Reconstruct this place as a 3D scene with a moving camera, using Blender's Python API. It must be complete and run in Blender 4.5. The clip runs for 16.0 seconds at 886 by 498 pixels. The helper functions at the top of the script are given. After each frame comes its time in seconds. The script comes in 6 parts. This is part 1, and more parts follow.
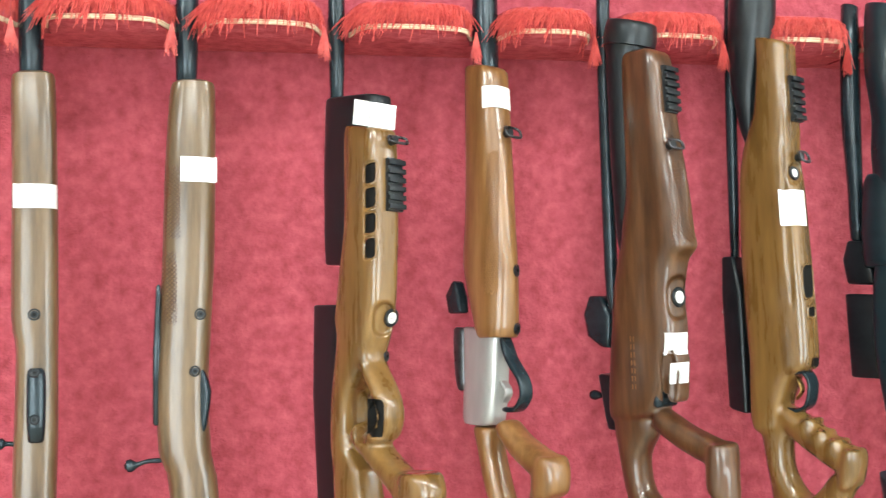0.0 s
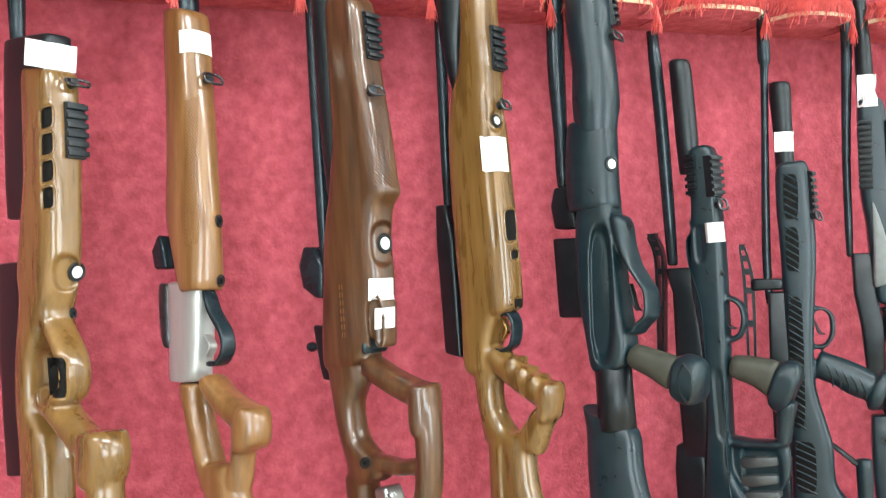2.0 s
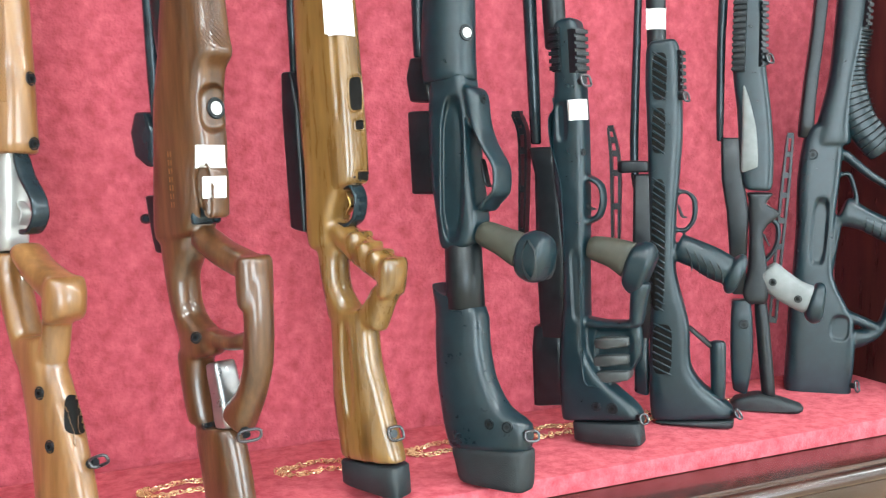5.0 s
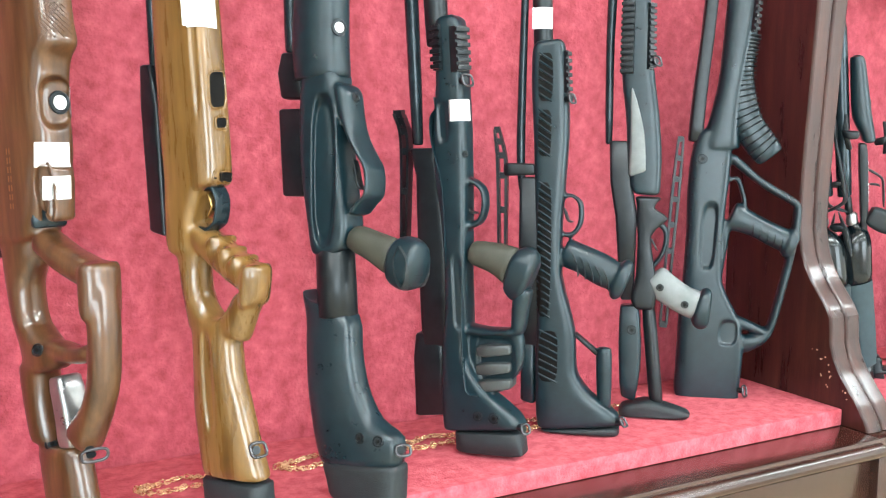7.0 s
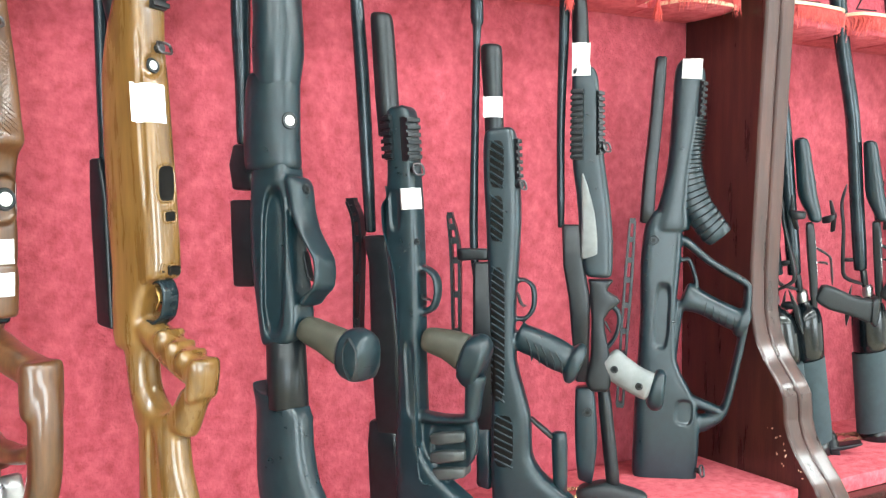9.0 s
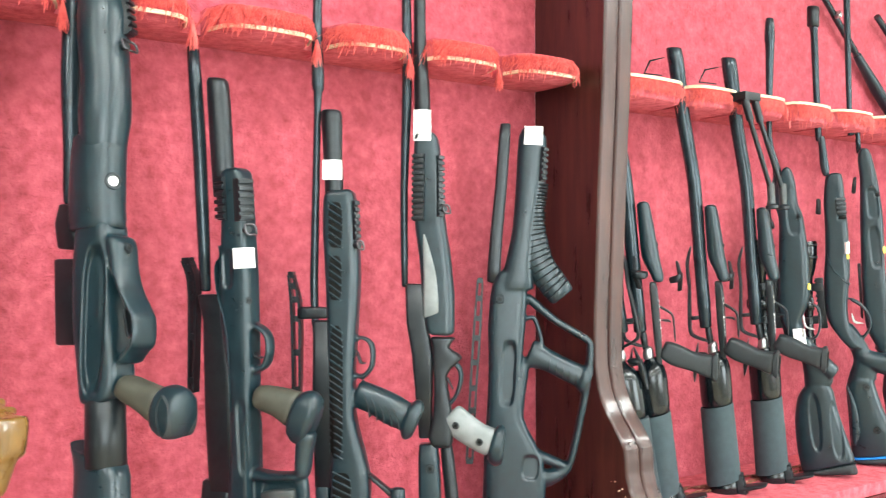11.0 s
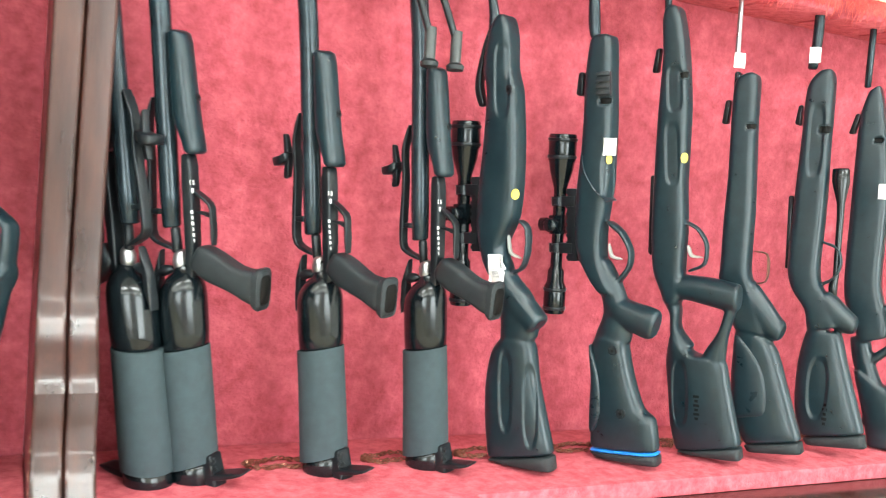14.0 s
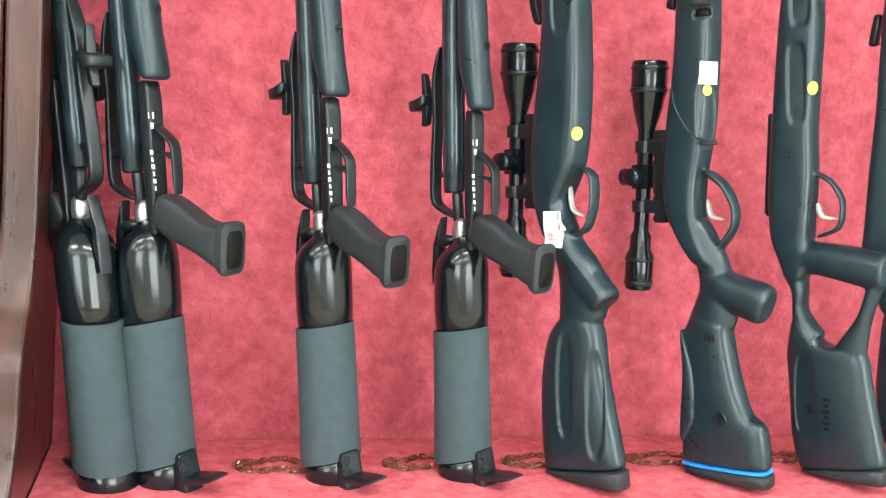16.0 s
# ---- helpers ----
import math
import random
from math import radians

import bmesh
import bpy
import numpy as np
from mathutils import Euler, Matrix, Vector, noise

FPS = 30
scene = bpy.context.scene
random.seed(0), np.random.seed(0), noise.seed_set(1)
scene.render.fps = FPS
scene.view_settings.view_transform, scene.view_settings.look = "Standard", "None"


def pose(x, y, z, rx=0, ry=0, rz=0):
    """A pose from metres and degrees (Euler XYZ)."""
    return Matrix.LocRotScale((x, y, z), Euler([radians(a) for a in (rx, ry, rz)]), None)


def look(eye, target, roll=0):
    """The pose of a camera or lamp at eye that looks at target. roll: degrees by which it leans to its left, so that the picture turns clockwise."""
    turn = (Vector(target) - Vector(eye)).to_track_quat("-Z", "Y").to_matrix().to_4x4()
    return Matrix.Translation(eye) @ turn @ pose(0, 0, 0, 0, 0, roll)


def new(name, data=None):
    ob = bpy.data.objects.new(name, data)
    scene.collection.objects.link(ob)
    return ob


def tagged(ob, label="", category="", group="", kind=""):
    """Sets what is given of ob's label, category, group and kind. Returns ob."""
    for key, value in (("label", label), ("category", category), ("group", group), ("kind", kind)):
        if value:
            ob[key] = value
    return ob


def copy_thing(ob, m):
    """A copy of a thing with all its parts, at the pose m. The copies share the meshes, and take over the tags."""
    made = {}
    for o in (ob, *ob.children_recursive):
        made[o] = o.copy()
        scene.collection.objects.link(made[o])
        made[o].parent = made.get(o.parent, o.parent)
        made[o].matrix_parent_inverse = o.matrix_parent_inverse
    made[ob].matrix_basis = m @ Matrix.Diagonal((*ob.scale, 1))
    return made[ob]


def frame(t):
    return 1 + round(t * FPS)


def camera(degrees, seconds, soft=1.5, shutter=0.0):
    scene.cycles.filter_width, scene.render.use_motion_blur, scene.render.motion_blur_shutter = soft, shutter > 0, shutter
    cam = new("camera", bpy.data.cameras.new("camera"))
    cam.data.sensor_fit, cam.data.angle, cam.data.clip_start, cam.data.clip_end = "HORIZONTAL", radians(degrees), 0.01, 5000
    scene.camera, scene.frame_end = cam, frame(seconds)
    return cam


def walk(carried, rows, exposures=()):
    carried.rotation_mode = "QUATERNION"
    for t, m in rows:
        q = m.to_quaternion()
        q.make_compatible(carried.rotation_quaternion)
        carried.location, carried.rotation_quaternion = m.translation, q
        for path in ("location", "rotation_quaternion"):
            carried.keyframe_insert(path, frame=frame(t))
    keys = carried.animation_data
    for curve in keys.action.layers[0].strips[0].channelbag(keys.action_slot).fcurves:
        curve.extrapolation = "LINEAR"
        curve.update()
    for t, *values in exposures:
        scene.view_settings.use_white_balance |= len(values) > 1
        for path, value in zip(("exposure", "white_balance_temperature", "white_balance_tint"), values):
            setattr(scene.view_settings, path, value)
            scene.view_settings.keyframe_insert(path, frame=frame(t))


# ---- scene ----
cam = camera(51.9, 16.0, soft=1.15, shutter=0.4)
PATH = [
    (0, (0.807, -0.079, 1.49), (1.09, 1.9, 1.518), -0.2),
    (0.5, (0.85, -0.084, 1.49), (1.212, 1.883, 1.518), -0.6),
    (1, (0.887, -0.09, 1.479), (1.42, 1.837, 1.507), -1.1),
    (1.5, (0.933, -0.098, 1.467), (1.559, 1.802, 1.483), -1.5),
    (2, (0.952, -0.097, 1.443), (1.616, 1.789, 1.428), -1.8),
    (2.5, (0.961, -0.1, 1.43), (1.646, 1.778, 1.37), -1.9),
    (3, (0.965, -0.103, 1.418), (1.672, 1.764, 1.296), -1.5),
    (3.5, (0.968, -0.104, 1.408), (1.697, 1.751, 1.234), -1.1),
    (4, (0.976, -0.108, 1.405), (1.718, 1.738, 1.205), -0.8),
    (4.5, (1.024, -0.106, 1.403), (1.792, 1.727, 1.177), -0.6),
    (5, (1.081, -0.098, 1.402), (1.865, 1.726, 1.166), -0.6),
    (5.2, (1.088, -0.093, 1.401), (1.893, 1.723, 1.163), -0.4),
    (7.5, (1.178, -0.079, 1.415), (2.13, 1.664, 1.174), 0.2),
    (8, (1.179, -0.078, 1.422), (2.151, 1.657, 1.209), 0.1),
    (8.5, (1.18, -0.088, 1.434), (2.162, 1.646, 1.258), 0.1),
    (8.7, (1.183, -0.089, 1.442), (2.166, 1.646, 1.295), 0.1),
    (11, (1.284, -0.2, 1.437), (2.417, 1.448, 1.469), 0.0),
    (11.5, (1.47, -0.226, 1.452), (2.622, 1.409, 1.439), 1.0),
    (12, (1.655, -0.244, 1.418), (2.809, 1.389, 1.371), 1.6),
    (12.5, (1.886, -0.198, 1.42), (3.029, 1.441, 1.34), 3.4),
    (13, (2.112, -0.202, 1.41), (3.224, 1.458, 1.302), 4.1),
    (13.5, (2.318, -0.238, 1.417), (3.234, 1.533, 1.261), 4.6),
    (14, (2.476, -0.189, 1.402), (3.341, 1.607, 1.242), 5.3),
    (14.5, (2.571, -0.116, 1.412), (3.401, 1.695, 1.235), 5.8),
    (15, (2.639, -0.061, 1.397), (3.392, 1.783, 1.211), 5.9),
    (15.5, (2.71, 0.002, 1.366), (3.329, 1.892, 1.163), 5.9),
    (16, (2.74, 0.024, 1.352), (3.291, 1.934, 1.132), 4.7),
]
walk(cam, [(t, look(eye, target, roll)) for t, eye, target, roll in PATH], exposures=[(0, -0.12, 6350, 3), (5, 0.2, 6050, 3), (11, 0.39, 6450, 3), (16, 0.46, 6550, 2)])

# ---- light: white ceiling panels of the shop ----
world = bpy.data.worlds.new("world")
scene.world = world
world.use_nodes = True
world.node_tree.nodes["Background"].inputs[0].default_value = (0.9, 0.95, 1.0, 1)
world.node_tree.nodes["Background"].inputs[1].default_value = 0.01
PANELS = [(x, y) for y in (-0.35, -2.0) for x in (-0.6, 1.2, 3.0, 4.8)]
PANEL_POWER = 26
for x, y in PANELS:
    lamp = new("panel_light", bpy.data.lights.new("panel_light", "AREA"))
    lamp.data.shape, lamp.data.size, lamp.data.size_y = "RECTANGLE", 1.15, 0.28
    lamp.data.energy, lamp.data.color = PANEL_POWER, (0.93, 0.98, 1.0)
    lamp.matrix_world = pose(x, y, 2.765)
WINDOWS = [(-1.1, 1.3, 15), (3.3, 5.7, 32)]
WZ0, WZ1 = 0.5, 2.55
for wx0, wx1, power in WINDOWS:
    lamp = new("window_light", bpy.data.lights.new("window_light", "AREA"))
    lamp.data.shape, lamp.data.size, lamp.data.size_y = "RECTANGLE", 2.3, 1.9
    lamp.data.energy, lamp.data.color = power, (0.88, 0.95, 1.0)
    lamp.matrix_world = look(((wx0 + wx1) / 2, -3.18, 1.55), ((wx0 + wx1) / 2, 0, 1.55))

# ---- materials ----
from mathutils.bvhtree import BVHTree


def material(name, colours, rough=0.5, metal=0.0, scale=20.0, stretch=(1, 1, 1), bump=0.0, fine=400.0, rough_var=0.1, coat=0.0, sheen=0.0, contrast=(0.3, 0.7), bump_dist=0.002):
    """A principled surface whose colour wanders between the given colours at two scales, with fine relief."""
    m = bpy.data.materials.new(name)
    m.use_nodes = True
    nt = m.node_tree
    bsdf = nt.nodes["Principled BSDF"]
    link = nt.links.new
    coord = nt.nodes.new("ShaderNodeTexCoord")
    mp = nt.nodes.new("ShaderNodeMapping")
    mp.inputs["Scale"].default_value = stretch
    link(coord.outputs["Object"], mp.inputs["Vector"])
    info = nt.nodes.new("ShaderNodeObjectInfo")
    off = nt.nodes.new("ShaderNodeVectorMath")
    off.operation = "ADD"
    sc = nt.nodes.new("ShaderNodeVectorMath")
    sc.operation = "SCALE"
    sc.inputs["Scale"].default_value = 7.0
    comb = nt.nodes.new("ShaderNodeCombineXYZ")
    for k in range(3):
        link(info.outputs["Random"], comb.inputs[k])
    link(comb.outputs[0], sc.inputs[0])
    link(mp.outputs[0], off.inputs[0])
    link(sc.outputs[0], off.inputs[1])
    n1 = nt.nodes.new("ShaderNodeTexNoise")
    n1.inputs["Scale"].default_value = scale
    n1.inputs["Detail"].default_value = 6
    n1.inputs["Roughness"].default_value = 0.62
    link(off.outputs[0], n1.inputs["Vector"])
    ramp = nt.nodes.new("ShaderNodeValToRGB")
    el = ramp.color_ramp.elements
    el[0].position, el[1].position = contrast
    el[0].color, el[1].color = (*colours[0], 1), (*colours[-1], 1)
    for i, c in enumerate(colours[1:-1]):
        e = el.new(contrast[0] + (contrast[1] - contrast[0]) * (i + 1) / (len(colours) - 1))
        e.color = (*c, 1)
    link(n1.outputs["Fac"], ramp.inputs[0])
    link(ramp.outputs[0], bsdf.inputs["Base Color"])
    n2 = nt.nodes.new("ShaderNodeTexNoise")
    n2.inputs["Scale"].default_value = fine
    n2.inputs["Detail"].default_value = 3
    link(off.outputs[0], n2.inputs["Vector"])
    rr = nt.nodes.new("ShaderNodeMapRange")
    rr.inputs[3].default_value, rr.inputs[4].default_value = max(rough - rough_var, 0.02), min(rough + rough_var, 1)
    link(n1.outputs["Fac"], rr.inputs[0])
    link(rr.outputs[0], bsdf.inputs["Roughness"])
    bsdf.inputs["Metallic"].default_value = metal
    bsdf.inputs["Coat Weight"].default_value = coat
    bsdf.inputs["Coat Roughness"].default_value = 0.13 if coat else 0.28
    bsdf.inputs["Sheen Weight"].default_value = sheen
    bsdf.inputs["Sheen Roughness"].default_value = 0.4
    if sheen:
        bsdf.inputs["Sheen Tint"].default_value = (*colours[-1], 1)
    if bump:
        b = nt.nodes.new("ShaderNodeBump")
        b.inputs["Strength"].default_value, b.inputs["Distance"].default_value = bump, bump_dist
        link(n2.outputs["Fac"], b.inputs["Height"])
        link(b.outputs[0], bsdf.inputs["Normal"])
    return m


GRAIN = (9, 9, 1.0)
VELVET = material("red_velvet", [(0.25, 0.024, 0.037), (0.40, 0.062, 0.088), (0.55, 0.122, 0.150)], 0.92, scale=48, bump=0.9, fine=170, sheen=0.25, contrast=(0.2, 0.78), bump_dist=0.003)
PLUSH = material("red_plush", [(0.40, 0.046, 0.066), (0.62, 0.135, 0.165)], 0.92, scale=50, bump=0.7, fine=260, sheen=0.3, contrast=(0.34, 0.66))
FRINGE = material("red_fringe", [(0.46, 0.035, 0.036), (0.74, 0.13, 0.11)], 0.5, scale=90, sheen=0.3)
BRAID = material("cream_braid", [(0.62, 0.42, 0.26), (0.88, 0.76, 0.56)], 0.6, scale=220, bump=0.6, fine=500)
MAHOGANY = material("mahogany", [(0.018, 0.007, 0.005), (0.034, 0.012, 0.008), (0.058, 0.021, 0.013)], 0.22, scale=4, stretch=(1.0, 9, 9), bump=0.08, fine=180, coat=0.6)
MAHOGANY_UP = material("polished_mahogany", [(0.018, 0.006, 0.005), (0.036, 0.011, 0.008), (0.06, 0.019, 0.012)], 0.30, scale=6, stretch=(7, 7, 0.8), bump=0.12, fine=60, coat=0.3)
WALNUT = material("walnut", [(0.062, 0.036, 0.016), (0.125, 0.076, 0.034), (0.185, 0.118, 0.058)], 0.34, scale=7, stretch=GRAIN, bump=0.05, fine=300, coat=0.8)
LIGHT_WALNUT = material("light_walnut", [(0.12, 0.052, 0.014), (0.21, 0.100, 0.031), (0.29, 0.150, 0.055)], 0.32, scale=6, stretch=GRAIN, bump=0.05, fine=300, coat=0.9)
DARK_WALNUT = material("dark_walnut", [(0.032, 0.013, 0.005), (0.078, 0.033, 0.012), (0.125, 0.057, 0.022)], 0.32, scale=7, stretch=GRAIN, bump=0.06, fine=300, coat=0.9)
HONEY_WALNUT = material("honey_walnut", [(0.085, 0.042, 0.010), (0.165, 0.086, 0.021), (0.24, 0.132, 0.038)], 0.28, scale=5, stretch=GRAIN, bump=0.04, fine=300, coat=1.0)
BLUED = material("blued_steel", [(0.010, 0.018, 0.023), (0.024, 0.040, 0.05)], 0.22, 0.3, scale=40)
BLACK_METAL = material("black_anodised_metal", [(0.005, 0.008, 0.010), (0.012, 0.017, 0.021)], 0.34, 0.2, scale=60, bump=0.05)
GLOSS_BLACK = material("gloss_black", [(0.0025, 0.0045, 0.006), (0.005, 0.009, 0.011)], 0.17, 0.0, scale=30)
BLACK_POLYMER = material("black_polymer", [(0.0045, 0.0145, 0.0195), (0.0085, 0.0245, 0.0325)], 0.31, scale=50, bump=0.12, fine=900, bump_dist=0.0006)
SATIN_POLYMER = material("satin_polymer", [(0.007, 0.0165, 0.022), (0.013, 0.029, 0.037)], 0.30, scale=40, bump=0.08, fine=900, bump_dist=0.0006)
OLIVE_RUBBER = material("olive_rubber", [(0.035, 0.036, 0.026), (0.06, 0.06, 0.045)], 0.6, scale=40, bump=0.1)
RUBBER = material("black_rubber", [(0.007, 0.011, 0.013), (0.016, 0.023, 0.027)], 0.55, scale=80, bump=0.3, fine=700)
NEOPRENE = material("grey_neoprene", [(0.024, 0.040, 0.046), (0.037, 0.058, 0.066)], 0.85, scale=60, bump=0.3, fine=1200, bump_dist=0.0005)
DARK_GREY = material("dark_grey_plastic", [(0.03, 0.036, 0.036), (0.055, 0.06, 0.06)], 0.4, scale=60)
GREY_PANEL = material("grey_polymer", [(0.14, 0.155, 0.155), (0.22, 0.235, 0.235)], 0.55, scale=30, bump=0.1)
NICKEL = material("nickel", [(0.42, 0.43, 0.42), (0.60, 0.60, 0.58)], 0.36, 0.55, scale=25, stretch=(1, 1, 0.2))
GUNMETAL = material("gunmetal", [(0.06, 0.06, 0.065), (0.14, 0.14, 0.15)], 0.3, 0.8, scale=40)
STEEL = material("steel", [(0.30, 0.31, 0.32), (0.5, 0.5, 0.5)], 0.3, 0.9, scale=30)
BRASS = material("brass", [(0.55, 0.33, 0.10), (0.78, 0.52, 0.20)], 0.3, 0.9, scale=60)
GOLD = material("gold_chain", [(0.62, 0.42, 0.22), (0.92, 0.72, 0.46)], 0.28, 0.85, scale=200)
DARK_CHAIN = material("dark_chain", [(0.10, 0.035, 0.025), (0.35, 0.16, 0.10)], 0.35, 0.7, scale=200)
BROWN_METAL = material("brown_metal", [(0.10, 0.04, 0.03), (0.2, 0.09, 0.06)], 0.4, 0.5, scale=80)
BLUE = material("blue_plastic", [(0.02, 0.22, 0.75), (0.04, 0.32, 0.9)], 0.4, scale=80)
PAPER = material("white_paper", [(0.80, 0.80, 0.78), (0.88, 0.88, 0.86)], 0.6, scale=60)
INK = material("grey_ink", [(0.38, 0.38, 0.39), (0.5, 0.5, 0.5)], 0.7, scale=200)
WHITE_MARK = material("white_marking", [(0.55, 0.56, 0.56), (0.7, 0.7, 0.7)], 0.5, scale=100)
YELLOW = material("yellow_sticker", [(0.75, 0.55, 0.06), (0.85, 0.66, 0.12)], 0.5, scale=60)
DIAL = material("white_dial", [(0.75, 0.75, 0.72), (0.85, 0.85, 0.82)], 0.3, scale=60)
# near-black painted as the shade inside holes; also colours the dark markings
SHADE_AND_MARK = material("dark_recess", [(0.004, 0.004, 0.004), (0.01, 0.009, 0.008)], 0.7, scale=60)
SHADE_AND_MARK.node_tree.nodes["Principled BSDF"].inputs["Specular IOR Level"].default_value = 0.12
PLASTER = material("white_plaster", [(0.66, 0.65, 0.62), (0.76, 0.75, 0.72)], 0.85, scale=3, bump=0.15, fine=120)
TILE = material("beige_tile", [(0.42, 0.34, 0.22), (0.55, 0.46, 0.32)], 0.35, scale=4)
GLASS_DARK = material("dark_glass_door", [(0.01, 0.012, 0.014), (0.02, 0.022, 0.024)], 0.08, scale=5)
GLOW = bpy.data.materials.new("lamp_diffuser")
GLOW.use_nodes = True
GLOW.node_tree.nodes["Principled BSDF"].inputs["Emission Color"].default_value = (1, 0.98, 0.95, 1)
GLOW.node_tree.nodes["Principled BSDF"].inputs["Emission Strength"].default_value = 6


DAYLIGHT = bpy.data.materials.new("daylight")
DAYLIGHT.use_nodes = True
DAYLIGHT.node_tree.nodes["Principled BSDF"].inputs["Emission Color"].default_value = (0.88, 0.95, 1, 1)
DAYLIGHT.node_tree.nodes["Principled BSDF"].inputs["Emission Strength"].default_value = 7


# ---- builders ----
def part(name, bm, mat, parent=None, label="", smooth=True):
    """Links a bmesh as one mesh object, under its parent if one is given."""
    me = bpy.data.meshes.new(name)
    bmesh.ops.recalc_face_normals(bm, faces=bm.faces)
    bm.to_mesh(me)
    bm.free()
    me.materials.append(mat)
    if smooth:
        me.shade_smooth()
        me.set_sharp_from_angle(angle=radians(50))
    ob = new(name, me)
    ob.parent = parent
    if label:
        tagged(ob, label)
    return ob


def add_box(bm, lo, hi, bevel=0.0):
    m = Matrix.LocRotScale([(a + b) / 2 for a, b in zip(lo, hi)], None, [b - a for a, b in zip(lo, hi)])
    made = bmesh.ops.create_cube(bm, size=1, matrix=m)["verts"]
    if bevel:
        edges = list({e for v in made for e in v.link_edges})
        bmesh.ops.bevel(bm, geom=edges, offset=bevel, segments=2, affect="EDGES", profile=0.6)


def box(name, lo, hi, mat, parent=None, bevel=0.0, label=""):
    bm = bmesh.new()
    add_box(bm, lo, hi, bevel)
    return part(name, bm, mat, parent, label)


def structure(ob, label, category):
    return tagged(ob, label, category, kind="structure")


def add_tube(bm, pts, r, seg=8):
    """A round tube along a polyline."""
    pts = [Vector(p) for p in pts]
    rings = []
    for i, p in enumerate(pts):
        d = (pts[min(i + 1, len(pts) - 1)] - pts[max(i - 1, 0)]).normalized()
        a = d.orthogonal().normalized() if i == 0 else (rings_side - d * rings_side.dot(d)).normalized()
        rings_side = a
        b = d.cross(a)
        rr = r[i] if isinstance(r, (list, tuple)) else r
        rings.append([bm.verts.new(p + (a * math.cos(k * math.tau / seg) + b * math.sin(k * math.tau / seg)) * rr) for k in range(seg)])
    for A, B in zip(rings, rings[1:]):
        for k in range(seg):
            bm.faces.new((A[k], A[(k + 1) % seg], B[(k + 1) % seg], B[k]))
    bm.faces.new(rings[0])
    bm.faces.new(rings[-1])


def tube(name, pts, r, mat, parent=None, seg=8, label=""):
    bm = bmesh.new()
    add_tube(bm, pts, r, seg)
    return part(name, bm, mat, parent, label)


SHELF_Z, WALL_Y = 0.937, 1.25


def stand(x, slope, turn, y):
    """The pose of a gun whose butt rests on the shelf at x and whose barrel leans back into the rack."""
    a = Vector((slope, (1.14 - y) / 0.85, 1)).normalized()
    d = Vector((math.sin(radians(turn)), -math.cos(radians(turn)), 0))
    d = (d - a * a.dot(d)).normalized()
    m = Matrix((d, a.cross(d), a)).transposed().to_4x4()
    m.translation = (x, y, SHELF_Z)
    return m


def gun(kind, x, slope, turn, label, y):
    ob = tagged(new(kind), label, "rifle", "long guns in the rack")
    ob.matrix_world = stand(x, slope, turn, y)
    return ob


def spline(rows, sub):
    rows = np.array(rows, float)
    if len(rows) < 3:
        return rows
    padded = np.vstack([2 * rows[0] - rows[1], rows, 2 * rows[-1] - rows[-2]])
    res = []
    for i in range(1, len(padded) - 2):
        p0, p1, p2, p3 = padded[i - 1:i + 3]
        for k in range(sub):
            t = k / sub
            m1, m2 = (p2 - p0) * 0.42, (p3 - p1) * 0.42
            res.append((2 * t ** 3 - 3 * t * t + 1) * p1 + (t ** 3 - 2 * t * t + t) * m1 + (3 * t * t - 2 * t ** 3) * p2 + (t ** 3 - t * t) * m2)
    res.append(rows[-1])
    return np.array(res)


def limb(g, name, mat, thick, rows, n=2.4, label="", straight=False):
    """A solid lofted through pairs of opposite edge points, rounded in section; thick 0 makes it round."""
    if name == "scope_rail" and g.name.startswith("bullpup"):
        return ladder(g, name, mat, thick, rows)
    seg = 28
    if n == 2.4 and mat in (BLACK_METAL, BLUED, NICKEL, STEEL):
        n = 5
    st = np.array(rows, float) if straight else spline(rows, 3)
    bm = bmesh.new()
    rings = []
    mids = (st[:, :2] + st[:, 2:]) / 2
    tops = [(mids[0] - mids[1]), (mids[-1] - mids[-2])]

    def ring(row, shrink, push):
        c = (row[:2] + row[2:]) / 2 + push
        e = (row[2:] - row[:2]) / 2
        a = max(np.linalg.norm(e), 1e-4)
        h = a if thick == 0 else thick / 2
        cut = min(shrink, a * 0.6, h * 0.6)
        vs = []
        for k in range(seg):
            w = math.tau * k / seg
            cx = math.copysign(abs(math.cos(w)) ** (2 / (2 if thick == 0 else n)), math.cos(w))
            sy = math.copysign(abs(math.sin(w)) ** (2 / (2 if thick == 0 else n)), math.sin(w))
            p = c + e * cx * (a - cut) / a
            vs.append(bm.verts.new((p[0], sy * (h - cut), p[1])))
        return vs

    soft = 0.0035
    t0 = tops[0] / max(np.linalg.norm(tops[0]), 1e-6)
    t1 = tops[1] / max(np.linalg.norm(tops[1]), 1e-6)
    rings.append(ring(st[0], soft, -t0 * 0))
    rings.append(ring(st[0], soft * 0.3, -t0 * soft * 0.7))
    for row in st[1:-1]:
        rings.append(ring(row, 0, 0 * t0))
    rings.append(ring(st[-1], soft * 0.3, -t1 * soft * 0.7))
    rings.append(ring(st[-1], soft, 0 * t1))
    for A, B in zip(rings, rings[1:]):
        for k in range(seg):
            bm.faces.new((A[k], A[(k + 1) % seg], B[(k + 1) % seg], B[k]))
    bm.faces.new(rings[0])
    bm.faces.new(rings[-1])
    ob = part(name, bm, mat, g, label)
    return ob


